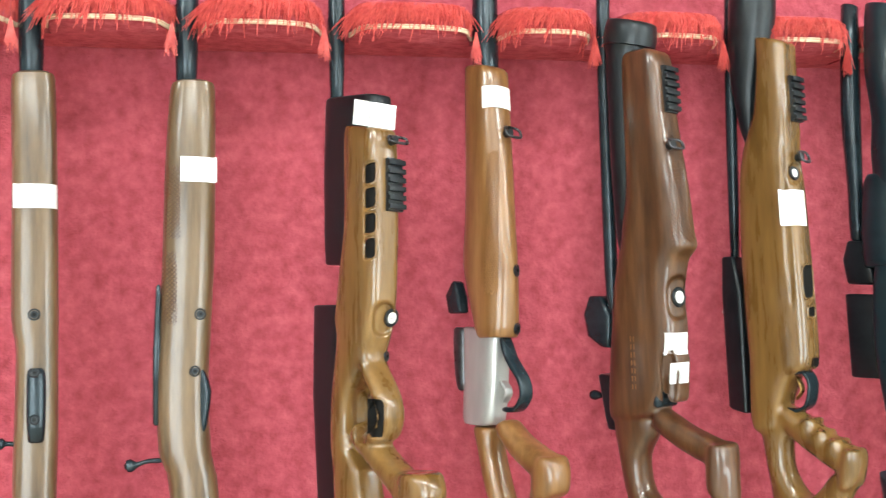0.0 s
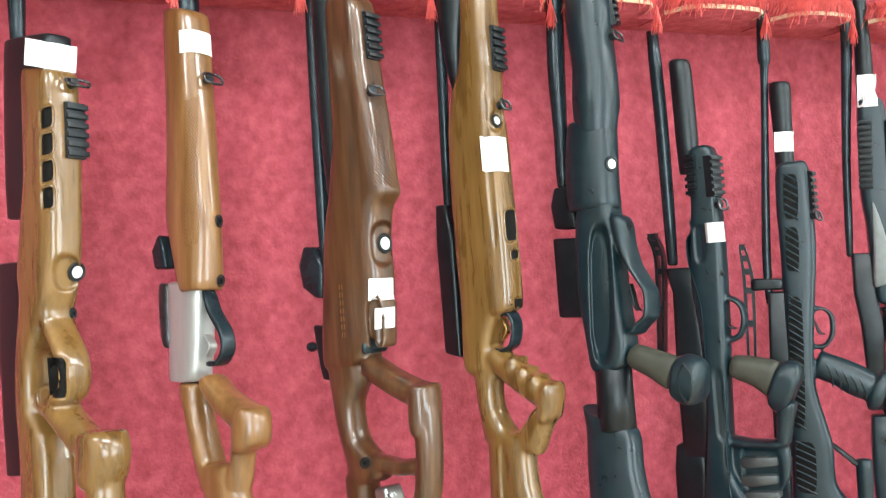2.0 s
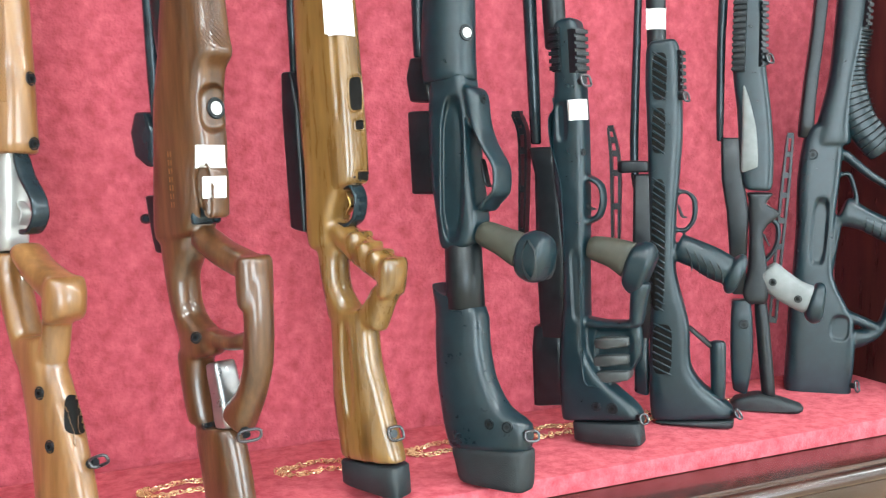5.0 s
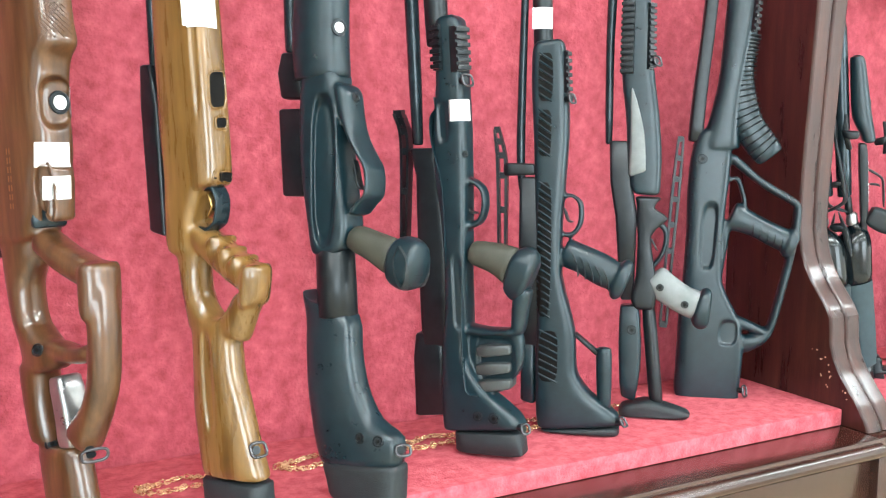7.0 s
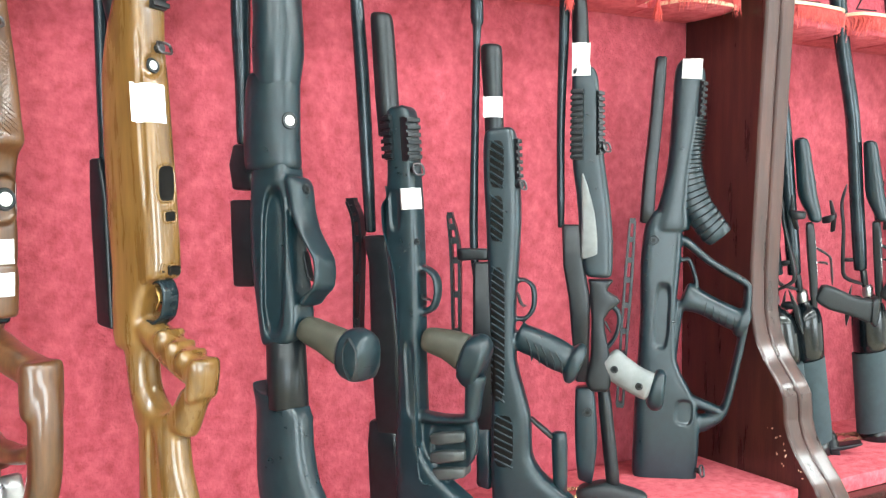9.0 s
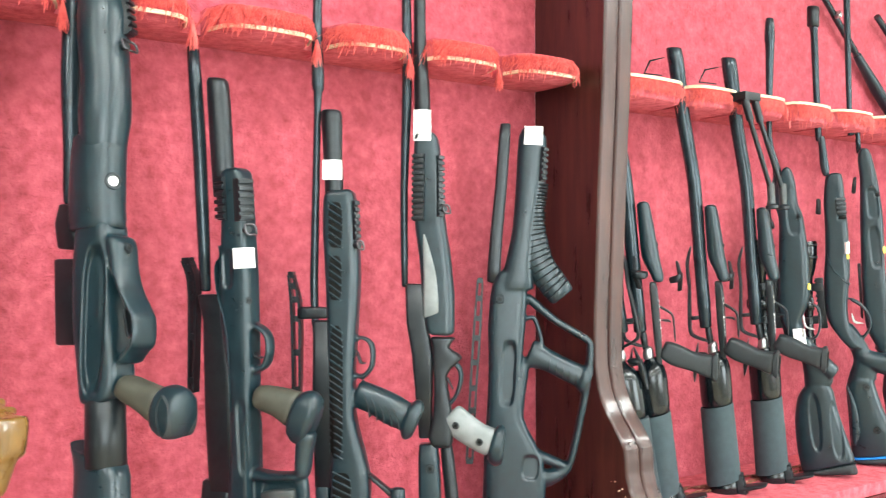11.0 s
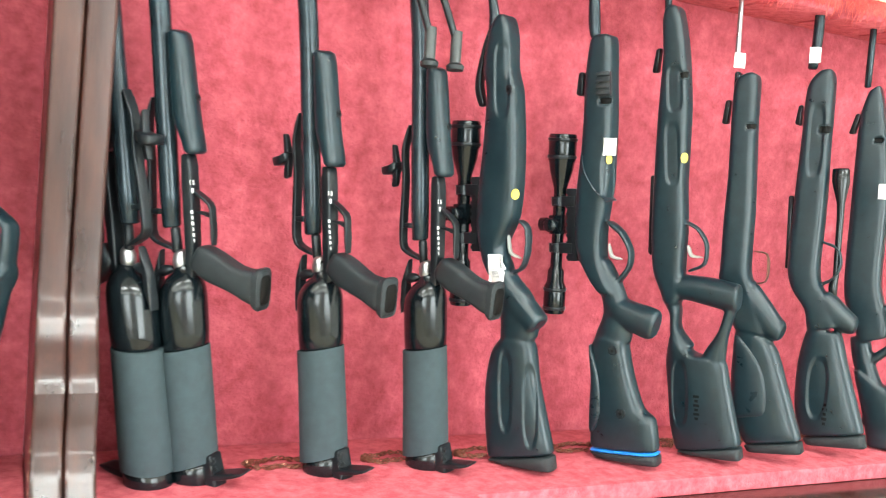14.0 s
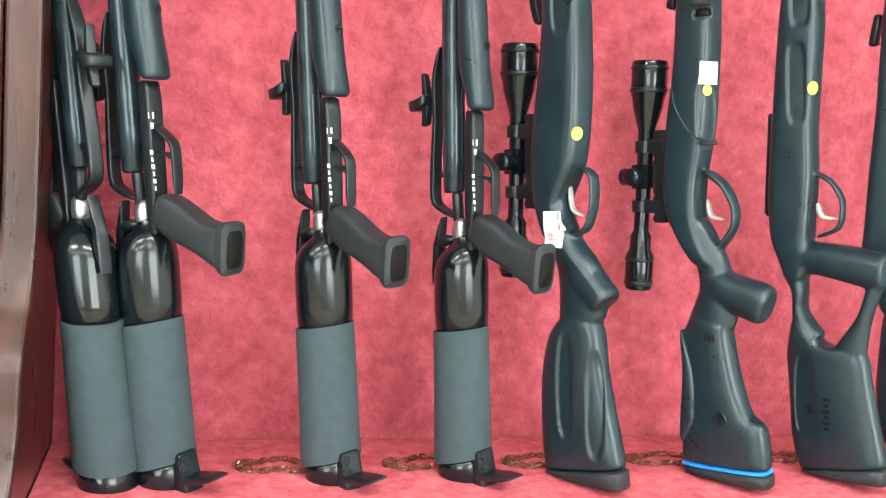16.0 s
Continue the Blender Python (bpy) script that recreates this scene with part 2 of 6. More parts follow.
def ladder(g, name, mat, thick, rows):
    """A skeleton sight rail: two long strips joined by rungs."""
    st = spline(rows, 8)
    bm = bmesh.new()
    for lo, hi in ((0.0, 0.28), (0.72, 1.0)):
        rings = []
        for r in st:
            p, q = r[:2] + (r[2:] - r[:2]) * lo, r[:2] + (r[2:] - r[:2]) * hi
            rings.append([bm.verts.new((c[0], y, c[1])) for c, y in ((p, -thick / 2), (q, -thick / 2), (q, thick / 2), (p, thick / 2))])
        for A, B in zip(rings, rings[1:]):
            for k in range(4):
                bm.faces.new((A[k], A[(k + 1) % 4], B[(k + 1) % 4], B[k]))
        bm.faces.new(rings[0])
        bm.faces.new(rings[-1])
    for r in st[::3]:
        add_box(bm, (r[0] + 0.001, -thick * 0.42, r[1] - 0.005), (r[2] - 0.001, thick * 0.42, r[1] + 0.005))
    return part(name, bm, mat, g)


FUSE_NAMES = {"stock", "wrist", "grip", "grip_cap", "rear_limb", "bridge", "front_limb", "cross_limb", "butt", "trigger_bridge", "trigger_guard", "finger_groove", "chassis", "lower_bar", "rear_bar", "forward_lug", "trigger_body", "body", "handguard", "stock_frame", "inner_frame", "magazine_well"}
SURFACES = {}


def surface(g):
    """Carves the overlapping limbs of one stock into a single smooth body, once, and keeps its surface for seating fittings."""
    if g.name in SURFACES:
        return SURFACES[g.name]
    kids = [o for o in bpy.data.objects if o.parent == g]
    kind = lambda o: o.name.split(".")[0]
    main = next((o for o in kids if kind(o) in ("stock", "chassis", "body", "wrist")), None)
    if main:
        mat = main.data.materials[0]
        group = [o for o in kids if kind(o) in FUSE_NAMES and o.data.materials[0] == mat]
        if any(kind(o) == "grip" and o not in group for o in kids):
            group = [o for o in group if kind(o) != "grip_cap"]
        if len(group) > 1:
            bm = bmesh.new()
            for o in group:
                bm.from_mesh(o.data)
            name = "stock" if kind(main) == "wrist" else kind(main)
            for o in group:
                kids.remove(o)
                bpy.data.objects.remove(o)
            ob = part(name, bm, mat, g)
            m = ob.modifiers.new("carve", "REMESH")
            m.mode, m.voxel_size, m.use_smooth_shade = "VOXEL", 0.0026, True
            m = ob.modifiers.new("ease", "SMOOTH")
            m.factor, m.iterations = 0.5, (5 if mat == BLACK_POLYMER else 12)
            bpy.context.view_layer.update()
            me = bpy.data.meshes.new_from_object(ob.evaluated_get(bpy.context.evaluated_depsgraph_get()))
            ob.modifiers.clear()
            ob.data = me
            me.shade_smooth()
            kids.append(ob)
    verts, faces, owner = [], [], []
    for o in kids:
        base = len(verts)
        verts += [v.co.copy() for v in o.data.vertices]
        faces += [[base + i for i in p.vertices] for p in o.data.polygons]
        owner += [o.data.materials[0]] * len(o.data.polygons)
    x = g.matrix_world.translation.x
    ex = 0.81 if x < 0.9 else 0.96 if x < 1.5 else 1.12 if x < 2.5 else 2.6
    eye = g.matrix_world.inverted() @ Vector((ex, -0.09, 1.42))
    SURFACES[g.name] = BVHTree.FromPolygons(verts, faces), eye, owner
    return SURFACES[g.name]


def hit(g, u, v):
    """The outermost point of a gun at (u, v) of its profile, its normal and material."""
    tree, eye, owner = surface(g)
    goal = Vector((u, 0, v))
    p, nrm, i, _ = tree.ray_cast(eye, (goal - eye).normalized())
    if p is None or (p - goal).length > 0.09:
        p, nrm, i, _ = tree.find_nearest(goal + (eye - goal).normalized() * 0.025)
    if nrm.dot(eye - p) < 0:
        nrm = -nrm
    return p, nrm, owner[i]


def seat(g, u, v, w):
    """A frame on the surface (x across, -y outwards, z up the gun) and the true width of w there."""
    p, nrm, _ = hit(g, u, v)
    a, b = hit(g, u - w * 0.4, v)[0], hit(g, u + w * 0.4, v)[0]
    width = min(max((b - a).length / 0.8, w * 0.8), w * 1.6)
    for dv in (-0.004, 0.004):
        nrm = nrm + hit(g, u, v + dv)[1]
    y = -nrm.normalized()
    x = y.cross(Vector((0, 0, 1))).normalized()
    m = Matrix((x, y, x.cross(y))).transposed().to_4x4()
    m.translation = p
    return m, width


def inside(g, u, v, w):
    """Slides a fitting of width w sideways until both of its edges lie on the gun."""
    tree, eye, _ = surface(g)

    def covered(x):
        goal = Vector((x, 0, v))
        p = tree.ray_cast(eye, (goal - eye).normalized())[0]
        return p is not None and (p - goal).length < 0.09
    for k in range(14):
        left, right = covered(u - w * 0.48), covered(u + w * 0.48)
        if left == right:
            break
        u += -0.0015 if left else 0.0015
    return u


def dent(g, u, v, w, h, depth, power=4, host=("stock", "chassis", "body")):
    """Presses a rounded hollow into the carved body."""
    eye = surface(g)[1]
    for ob in bpy.data.objects:
        if ob.parent != g or ob.name.split(".")[0] not in host:
            continue
        moves = []
        for vert in ob.data.vertices:
            p = vert.co
            if vert.normal.dot(eye - p) <= 0:
                continue
            q = eye + (p - eye) * (eye.y / (eye.y - p.y))
            r = (abs((q.x - u) / (w / 2)) ** power + abs((q.z - v) / (h / 2)) ** power) ** (1 / power)
            if r < 1:
                k = min((1 - r) / 0.22, 1)
                moves.append((vert, k * k * (3 - 2 * k) * depth))
        for vert, k in moves:
            vert.co = vert.co + (vert.co - eye).normalized() * k
        ob.data.update()
    SURFACES.pop(g.name)


def patch(g, host, u, v, w, h, mat, name, lift=0.0008, cols=8, rows=3, thick=0.0008, round_=0.0):
    """A thin sheet that lies on the curved surface of a gun."""
    u, eye = inside(g, u, v, w), surface(g)[1]
    bm = bmesh.new()
    grid = []
    pts = []
    for j in range(rows + 1):
        for i in range(cols + 1):
            a, b = 2 * i / cols - 1, 2 * j / rows - 1
            if round_:
                k = (abs(a) ** 4 + abs(b) ** 4) ** 0.25 / max(abs(a), abs(b), 1e-6)
                a, b = a / max(k, 1e-6), b / max(k, 1e-6)
            p, nrm, _ = hit(g, u + w * a / 2, v + h * b / 2)
            pts.append((p, nrm))
    p0, n0 = hit(g, u, v)[:2]
    for k in range(1, 4):
        n0 = n0 + hit(g, u + w * 0.1 * (k - 2), v)[1]
    n0.normalize()
    flat = []
    for k, (p, nrm) in enumerate(pts):
        off = (p - p0).dot(n0)
        goal = Vector((u + w * ((k % (cols + 1)) / cols - 0.5), 0, v + h * ((k // (cols + 1)) / rows - 0.5)))
        way = (goal - eye).normalized()
        if abs(off) > 0.011 and abs(way.dot(n0)) > 0.2:
            p, nrm = eye + way * ((p0 - eye).dot(n0) / way.dot(n0)), n0
        flat.append((p, nrm))
    pts = flat
    for side in (0, 1):
        for p, nrm in pts:
            grid.append(bm.verts.new(p + nrm * (lift - side * thick)))
    N = (rows + 1) * (cols + 1)
    for j in range(rows):
        for i in range(cols):
            q = [j * (cols + 1) + i, j * (cols + 1) + i + 1, (j + 1) * (cols + 1) + i + 1, (j + 1) * (cols + 1) + i]
            bm.faces.new([grid[k] for k in q])
            bm.faces.new([grid[k + N] for k in reversed(q)])
    rim = list(range(cols + 1)) + [j * (cols + 1) + cols for j in range(1, rows + 1)] + [rows * (cols + 1) + i for i in range(cols - 1, -1, -1)] + [j * (cols + 1) for j in range(rows - 1, 0, -1)]
    for a, b in zip(rim, rim[1:] + rim[:1]):
        bm.faces.new((grid[a], grid[b], grid[b + N], grid[a + N]))
    return part(name, bm, mat, g)


def tag(g, host, u, v, w, h, lift=0.0, upright=False):
    u = inside(g, u, v, w)
    m, width = seat(g, u, v, w)
    tree, cols, rows = surface(g)[0], 10, 4
    out = -m.col[1].to_3d()

    def press(a, b, gap):
        p = m @ Vector((a, 0, b))
        q = tree.ray_cast(p + out * 0.02, -out)
        lost = q[0] is None or (q[0] - p).length > 0.014
        return p + out * gap if lost else q[0] + out * gap
    bm = bmesh.new()
    grid = [bm.verts.new(press(width * (i / cols - 0.5), h * (j / rows - 0.5), 0.0016 + lift - 0.0006 * side)) for side in (0, 1) for j in range(rows + 1) for i in range(cols + 1)]
    n = (rows + 1) * (cols + 1)
    for j in range(rows):
        for i in range(cols):
            q = [j * (cols + 1) + i, j * (cols + 1) + i + 1, (j + 1) * (cols + 1) + i + 1, (j + 1) * (cols + 1) + i]
            bm.faces.new([grid[k] for k in q])
            bm.faces.new([grid[k + n] for k in reversed(q)])
    rim = [e for e in bm.edges if len(e.link_faces) == 1 and e.verts[0] in set(grid[:n])]
    for e in rim:
        i, j = grid.index(e.verts[0]), grid.index(e.verts[1])
        bm.faces.new((grid[i], grid[j], grid[j + n], grid[i + n]))
    t = part("price_tag", bm, PAPER, g, "white paper price tag with a printed code")
    bm = bmesh.new()
    rnd = random.Random(int(abs(u * 7000 + v * 3000)))
    x = -0.3
    while x < 0.34:
        k = rnd.choice((0.015, 0.03))
        c, d = (x * width, -0.18 * h) if not upright else (0.0, x * h)
        hw, hh = (k * width / 2, 0.13 * h) if not upright else (0.25 * width, k * h / 2)
        bm.faces.new([bm.verts.new(press(c + i * hw, d + j * hh, 0.0021 + lift)) for i, j in ((-1, -1), (1, -1), (1, 1), (-1, 1))])
        x += k + rnd.choice((0.02, 0.035))
    tagged(part("printed_code", bm, INK, t), kind="stuff")


def add_disc(bm, u, y, v, r, depth, seg=16, r2=None):
    m = Matrix.Translation((u, y, v)) @ Matrix.Rotation(radians(90), 4, "X")
    bmesh.ops.create_cone(bm, cap_ends=True, segments=seg, radius1=r if r2 is None else r2, radius2=r, depth=depth, matrix=m)


def add_ring(bm, u, y, v, r, tube_r, seg=18):
    pts = [(u + r * math.cos(k * math.tau / seg), y, v + r * math.sin(k * math.tau / seg)) for k in range(seg + 1)]
    add_tube(bm, pts, tube_r, 6)


def set_at(bm, m):
    bmesh.ops.transform(bm, matrix=m, verts=bm.verts)
    return bm


def screw(g, host, u, v, w, h):
    m, _ = seat(g, u, v, w)
    r = max(w, h) / 2
    bm = bmesh.new()
    add_disc(bm, 0, 0, 0, r * 0.72, 0.003, r2=r * 0.8)
    add_ring(bm, 0, -0.0006, 0, r, 0.0009)
    s = part("screw", set_at(bm, m), BLACK_METAL, g)
    # raised six-sided disc, coloured black for the shade in the screw's socket
    bm = bmesh.new()
    add_disc(bm, 0, -0.0016, 0, r * 0.36, 0.0012, 6)
    part("socket", set_at(bm, m), SHADE_AND_MARK, s)


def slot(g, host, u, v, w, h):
    """A pressed hollow whose shade is painted by a near-black sheet, with a worn rim."""
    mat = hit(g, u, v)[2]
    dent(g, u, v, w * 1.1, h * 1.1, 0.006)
    p = patch(g, host, u, v, w, h, SHADE_AND_MARK, "slot", lift=0.0014, cols=10, rows=10, round_=1)
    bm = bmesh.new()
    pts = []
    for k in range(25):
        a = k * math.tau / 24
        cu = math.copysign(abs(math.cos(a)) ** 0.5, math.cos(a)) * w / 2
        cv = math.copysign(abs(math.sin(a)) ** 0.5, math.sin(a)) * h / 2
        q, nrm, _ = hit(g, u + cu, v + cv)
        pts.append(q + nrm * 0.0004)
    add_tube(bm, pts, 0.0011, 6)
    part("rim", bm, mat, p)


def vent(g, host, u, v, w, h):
    """A window crossed by slanting bars, its shaded depth painted by a near-black sheet on the surface."""
    p = patch(g, host, u, v, w, h, SHADE_AND_MARK, "vent", lift=0.0012, cols=6, rows=10, round_=1)
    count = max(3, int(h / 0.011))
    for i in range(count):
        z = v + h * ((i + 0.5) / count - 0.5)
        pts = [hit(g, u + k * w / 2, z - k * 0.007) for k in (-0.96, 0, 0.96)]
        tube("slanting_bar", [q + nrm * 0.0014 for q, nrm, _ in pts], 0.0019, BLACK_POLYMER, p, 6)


def gauge(g, host, u, v, w, h):
    m, _ = seat(g, u, v, w)
    r = min(w, h) / 2 * 0.8
    bm = bmesh.new()
    add_disc(bm, 0, 0.001, 0, r, 0.005)
    add_ring(bm, 0, -0.001, 0, r, 0.0018)
    a = part("pressure_gauge", set_at(bm, m), BLACK_METAL, g)
    bm = bmesh.new()
    add_disc(bm, 0, -0.0018, 0, r * 0.7, 0.0012)
    part("dial", set_at(bm, m), DIAL, a)
    bm = bmesh.new()
    add_box(bm, (-r * 0.5, -0.003, -0.0006), (r * 0.12, -0.0026, 0.0006))
    part("needle", set_at(bm, m), INK, a)


def rail(g, host, u, v, w, h):
    """An accessory rail with cross slots."""
    m, w = seat(g, u, v, w)
    w = min(w, 0.024)
    bm = bmesh.new()
    add_box(bm, (-w / 2, -0.004, -h / 2), (w / 2, 0.009, h / 2), 0.001)
    r = part("accessory_rail", set_at(bm, m), BLACK_METAL, g)
    count = max(4, int(h / 0.0095))
    for i in range(count):
        z = h * ((i + 0.5) / count - 0.5)
        q = h / count * 0.29
        bm = bmesh.new()
        add_box(bm, (-w / 2 - 0.0012, -0.0085, z - q), (w / 2 + 0.0012, -0.0035, z + q), 0.0008)
        part("rail_tooth", set_at(bm, m), BLACK_METAL, r)


def swivel(g, host, u, v, w, h):
    """A sling swivel: a stud and a bent wire loop."""
    m, _ = seat(g, u - w * 0.4, v, w)
    w = min(w, 0.034)
    bm = bmesh.new()
    add_disc(bm, 0, -0.002, 0, 0.0052, 0.014)
    s = part("sling_swivel", set_at(bm, m), BLACK_METAL, g)
    bm = bmesh.new()
    pts = []
    for k in range(17):
        a = k * math.tau / 16
        pts.append((w * 0.1 + w * 0.42 * math.copysign(abs(math.cos(a)) ** 0.6, math.cos(a)), -0.010 + 0.003 * math.sin(a), h * 0.36 * math.copysign(abs(math.sin(a)) ** 0.6, math.sin(a))))
    add_tube(bm, pts, 0.0019, 8)
    part("loop", set_at(bm, m), GUNMETAL, s)


def chequer(g, host, u, v, w, h, m=None):
    """A panel of fine crossing cuts."""
    bm = bmesh.new()
    step = 0.0055
    k = -h / 2 - w
    while k < h / 2:
        for sgn in (1, -1):
            pts = []
            for i in range(5):
                a = i / 4
                uu, vv = u + w * (a - 0.5), v + (k + a * w * 1.0 if sgn > 0 else k + (1 - a) * w)
                if -h / 2 <= vv - v <= h / 2:
                    q = hit(g, uu, vv)
                    pts.append(q[0] + q[1] * 0.0001)
            if len(pts) > 1:
                add_tube(bm, pts, 0.0007, 4)
        k += step
    tagged(part("chequering", bm, m or WALNUT, g), kind="stuff")


def marking(g, host, u, v, w, h):
    bm = bmesh.new()
    count = max(2, int(h / 0.008))
    for i in range(count):
        z = v + h * ((i + 0.5) / count - 0.5)
        k, q = w / 2 * (0.6 + 0.4 * (i % 2)), h / count * 0.3
        c = [hit(g, u + a, z + b) for a, b in ((-k, -q), (k, -q), (k, q), (-k, q))]
        bm.faces.new([bm.verts.new(p + nrm * 0.0006) for p, nrm, _ in c])
    part("marking", bm, WHITE_MARK if host == "frame" else SHADE_AND_MARK, g)


def lettering(g, host, u, v, h):
    """A row of plain bars in place of a maker's mark."""
    bm = bmesh.new()
    for i in range(7):
        z = v + h * ((i + 0.5) / 7 - 0.5)
        for a in (-0.0035, 0.0015):
            c = [hit(g, u + x, y) for x, y in ((a, z - 0.0034), (a + 0.002, z - 0.0034), (a + 0.002, z + 0.0034), (a, z + 0.0034))]
            bm.faces.new([bm.verts.new(p + nrm * 0.0006) for p, nrm, _ in c])
    part("marking", bm, LIGHT_WALNUT, g)


def dot(g, host, u, v, w, h):
    m, _ = seat(g, u, v, w)
    bm = bmesh.new()
    add_disc(bm, 0, -0.0008, 0, max(w, h) / 2, 0.001, 20)
    part("round_sticker", set_at(bm, m), YELLOW, g, "round yellow sticker")


def scope(g, top, bottom):
    """A telescopic sight: objective bell, tube, turrets, eyepiece and two mounting rings along a line of the profile."""
    (u0, v0), (u1, v1) = top, bottom
    at = lambda k: (u0 + (u1 - u0) * k, v0 + (v1 - v0) * k)

    def turned(name, mat, profile, parent=g):
        bm = bmesh.new()
        add_tube(bm, [(at(k)[0], 0, at(k)[1]) for k, r in profile], [r for k, r in profile], 24)
        return part(name, bm, mat, parent)
    tube_ = turned("scope", GLOSS_BLACK, [(0.0, 0.0225), (0.012, 0.0245), (0.14, 0.0245), (0.155, 0.0225), (0.2, 0.0205), (0.3, 0.0115), (0.62, 0.0105), (0.74, 0.0105), (0.76, 0.0145), (0.82, 0.0150), (0.85, 0.0195), (0.98, 0.0195), (1.0, 0.0175)])
    for k, r in ((0.03, 0.0252), (0.125, 0.0252), (0.865, 0.0200), (0.97, 0.0200)):
        turned("knurled_ring", BLACK_METAL, [(k - 0.009, r), (k - 0.007, r + 0.0006), (k + 0.007, r + 0.0006), (k + 0.009, r)], tube_)
    u, v = at(0.5)
    bm = bmesh.new()
    add_box(bm, (u - 0.013, -0.013, v - 0.017), (u + 0.013, 0.013, v + 0.017), 0.003)
    part("turret_block", bm, GLOSS_BLACK, tube_)
    for d in (Vector((-1, 0, 0)), Vector((0, -1, 0))):
        p = Vector((u, 0, v))
        bm = bmesh.new()
        add_tube(bm, [p + d * 0.010, p + d * 0.022, p + d * 0.0225, p + d * 0.034, p + d * 0.036], [0.009, 0.009, 0.012, 0.012, 0.010], 20)
        part("turret", bm, GLOSS_BLACK, tube_)
    for k in (0.37, 0.63):
        u, v = at(k)
        bm = bmesh.new()
        add_tube(bm, [(u, 0, v + 0.008), (u, 0, v - 0.008)], 0.0145, 20)
        add_box(bm, (u + 0.006, -0.011, v - 0.009), (u + 0.034, 0.011, v + 0.009), 0.001)
        add_box(bm, (u - 0.004, -0.018, v - 0.006), (u + 0.004, 0.018, v + 0.006), 0.001)
        part("mount_ring", bm, BLACK_METAL, tube_)
    bm = bmesh.new()
    add_box(bm, (at(0.5)[0] + 0.022, -0.010, at(0.7)[1]), (at(0.5)[0] + 0.040, 0.010, at(0.3)[1]), 0.001)
    for k in range(10):
        z = at(0.7)[1] + (at(0.3)[1] - at(0.7)[1]) * (k + 0.5) / 10
        add_box(bm, (at(0.5)[0] + 0.019, -0.008, z - 0.003), (at(0.5)[0] + 0.0225, 0.008, z + 0.003))
    part("sight_rail", bm, BLACK_METAL, g)


# ---- the room ----
structure(box("floor", (-2.6, -3.2, -0.1), (6.0, 1.45, 0.0), TILE), "beige tiled shop floor", "floor")
structure(box("ceiling", (-2.6, -3.2, 2.8), (6.0, 1.45, 2.9), PLASTER), "white plaster ceiling", "ceiling")
bm = bmesh.new()
add_box(bm, (-2.6, -3.3, 0), (6.0, -3.2, WZ0))
add_box(bm, (-2.6, -3.3, WZ1), (6.0, -3.2, 2.8))
for a, b in ((-2.6, WINDOWS[0][0]), (WINDOWS[0][1], WINDOWS[1][0]), (WINDOWS[1][1], 6.0)):
    add_box(bm, (a, -3.3, WZ0), (b, -3.2, WZ1))
structure(part("wall_south", bm, PLASTER), "white plaster wall with two shop windows", "wall")
for k, (a, b, power) in enumerate(WINDOWS):
    win = structure(new("window_%d" % (k + 1)), "large shop window with white frame", "window")
    win.location = (0, -3.25, 0)
    c = (a + b) / 2
    bm = bmesh.new()
    for lo, hi in (((a, -0.03, WZ0), (a + 0.06, 0.03, WZ1)), ((b - 0.06, -0.03, WZ0), (b, 0.03, WZ1)), ((c - 0.03, -0.03, WZ0), (c + 0.03, 0.03, WZ1)), ((a + 0.06, -0.028, WZ0), (b - 0.06, 0.028, WZ0 + 0.06)), ((a + 0.06, -0.028, WZ1 - 0.06), (b - 0.06, 0.028, WZ1))):
        add_box(bm, lo, hi)
    part("window_frame", bm, PLASTER, win)
structure(box("backdrop", (-2.6, -4.6, 0.0), (7.2, -4.58, 3.4), DAYLIGHT), "bright overcast daylight outside the windows", "backdrop")
structure(box("wall_west", (-2.7, -3.2, 0), (-2.6, 1.45, 2.8), PLASTER), "plain white plaster wall", "wall")
structure(box("wall_east", (6.0, -3.2, 0), (6.1, 1.45, 2.8), PLASTER), "plain white plaster wall", "wall")
structure(box("wall_north", (-2.6, 1.30, 0), (6.0, 1.45, 2.8), PLASTER), "white plaster wall behind the gun cabinets", "wall")
for x, y in PANELS:
    pl = tagged(new("ceiling_light"), "white rectangular ceiling light panel, switched on", "ceiling light", "ceiling lights")
    pl.location = (x, y, 2.8)
    bm = bmesh.new()
    for lo, hi in (((-0.62, -0.18, -0.03), (0.62, -0.155, 0)), ((-0.62, 0.155, -0.03), (0.62, 0.18, 0)), ((-0.62, -0.155, -0.03), (-0.595, 0.155, 0)), ((0.595, -0.155, -0.03), (0.62, 0.155, 0))):
        add_box(bm, lo, hi)
    part("frame", bm, PLASTER, pl)
    box("diffuser", (-0.595, -0.155, -0.02), (0.595, 0.155, -0.012), GLOW, pl)

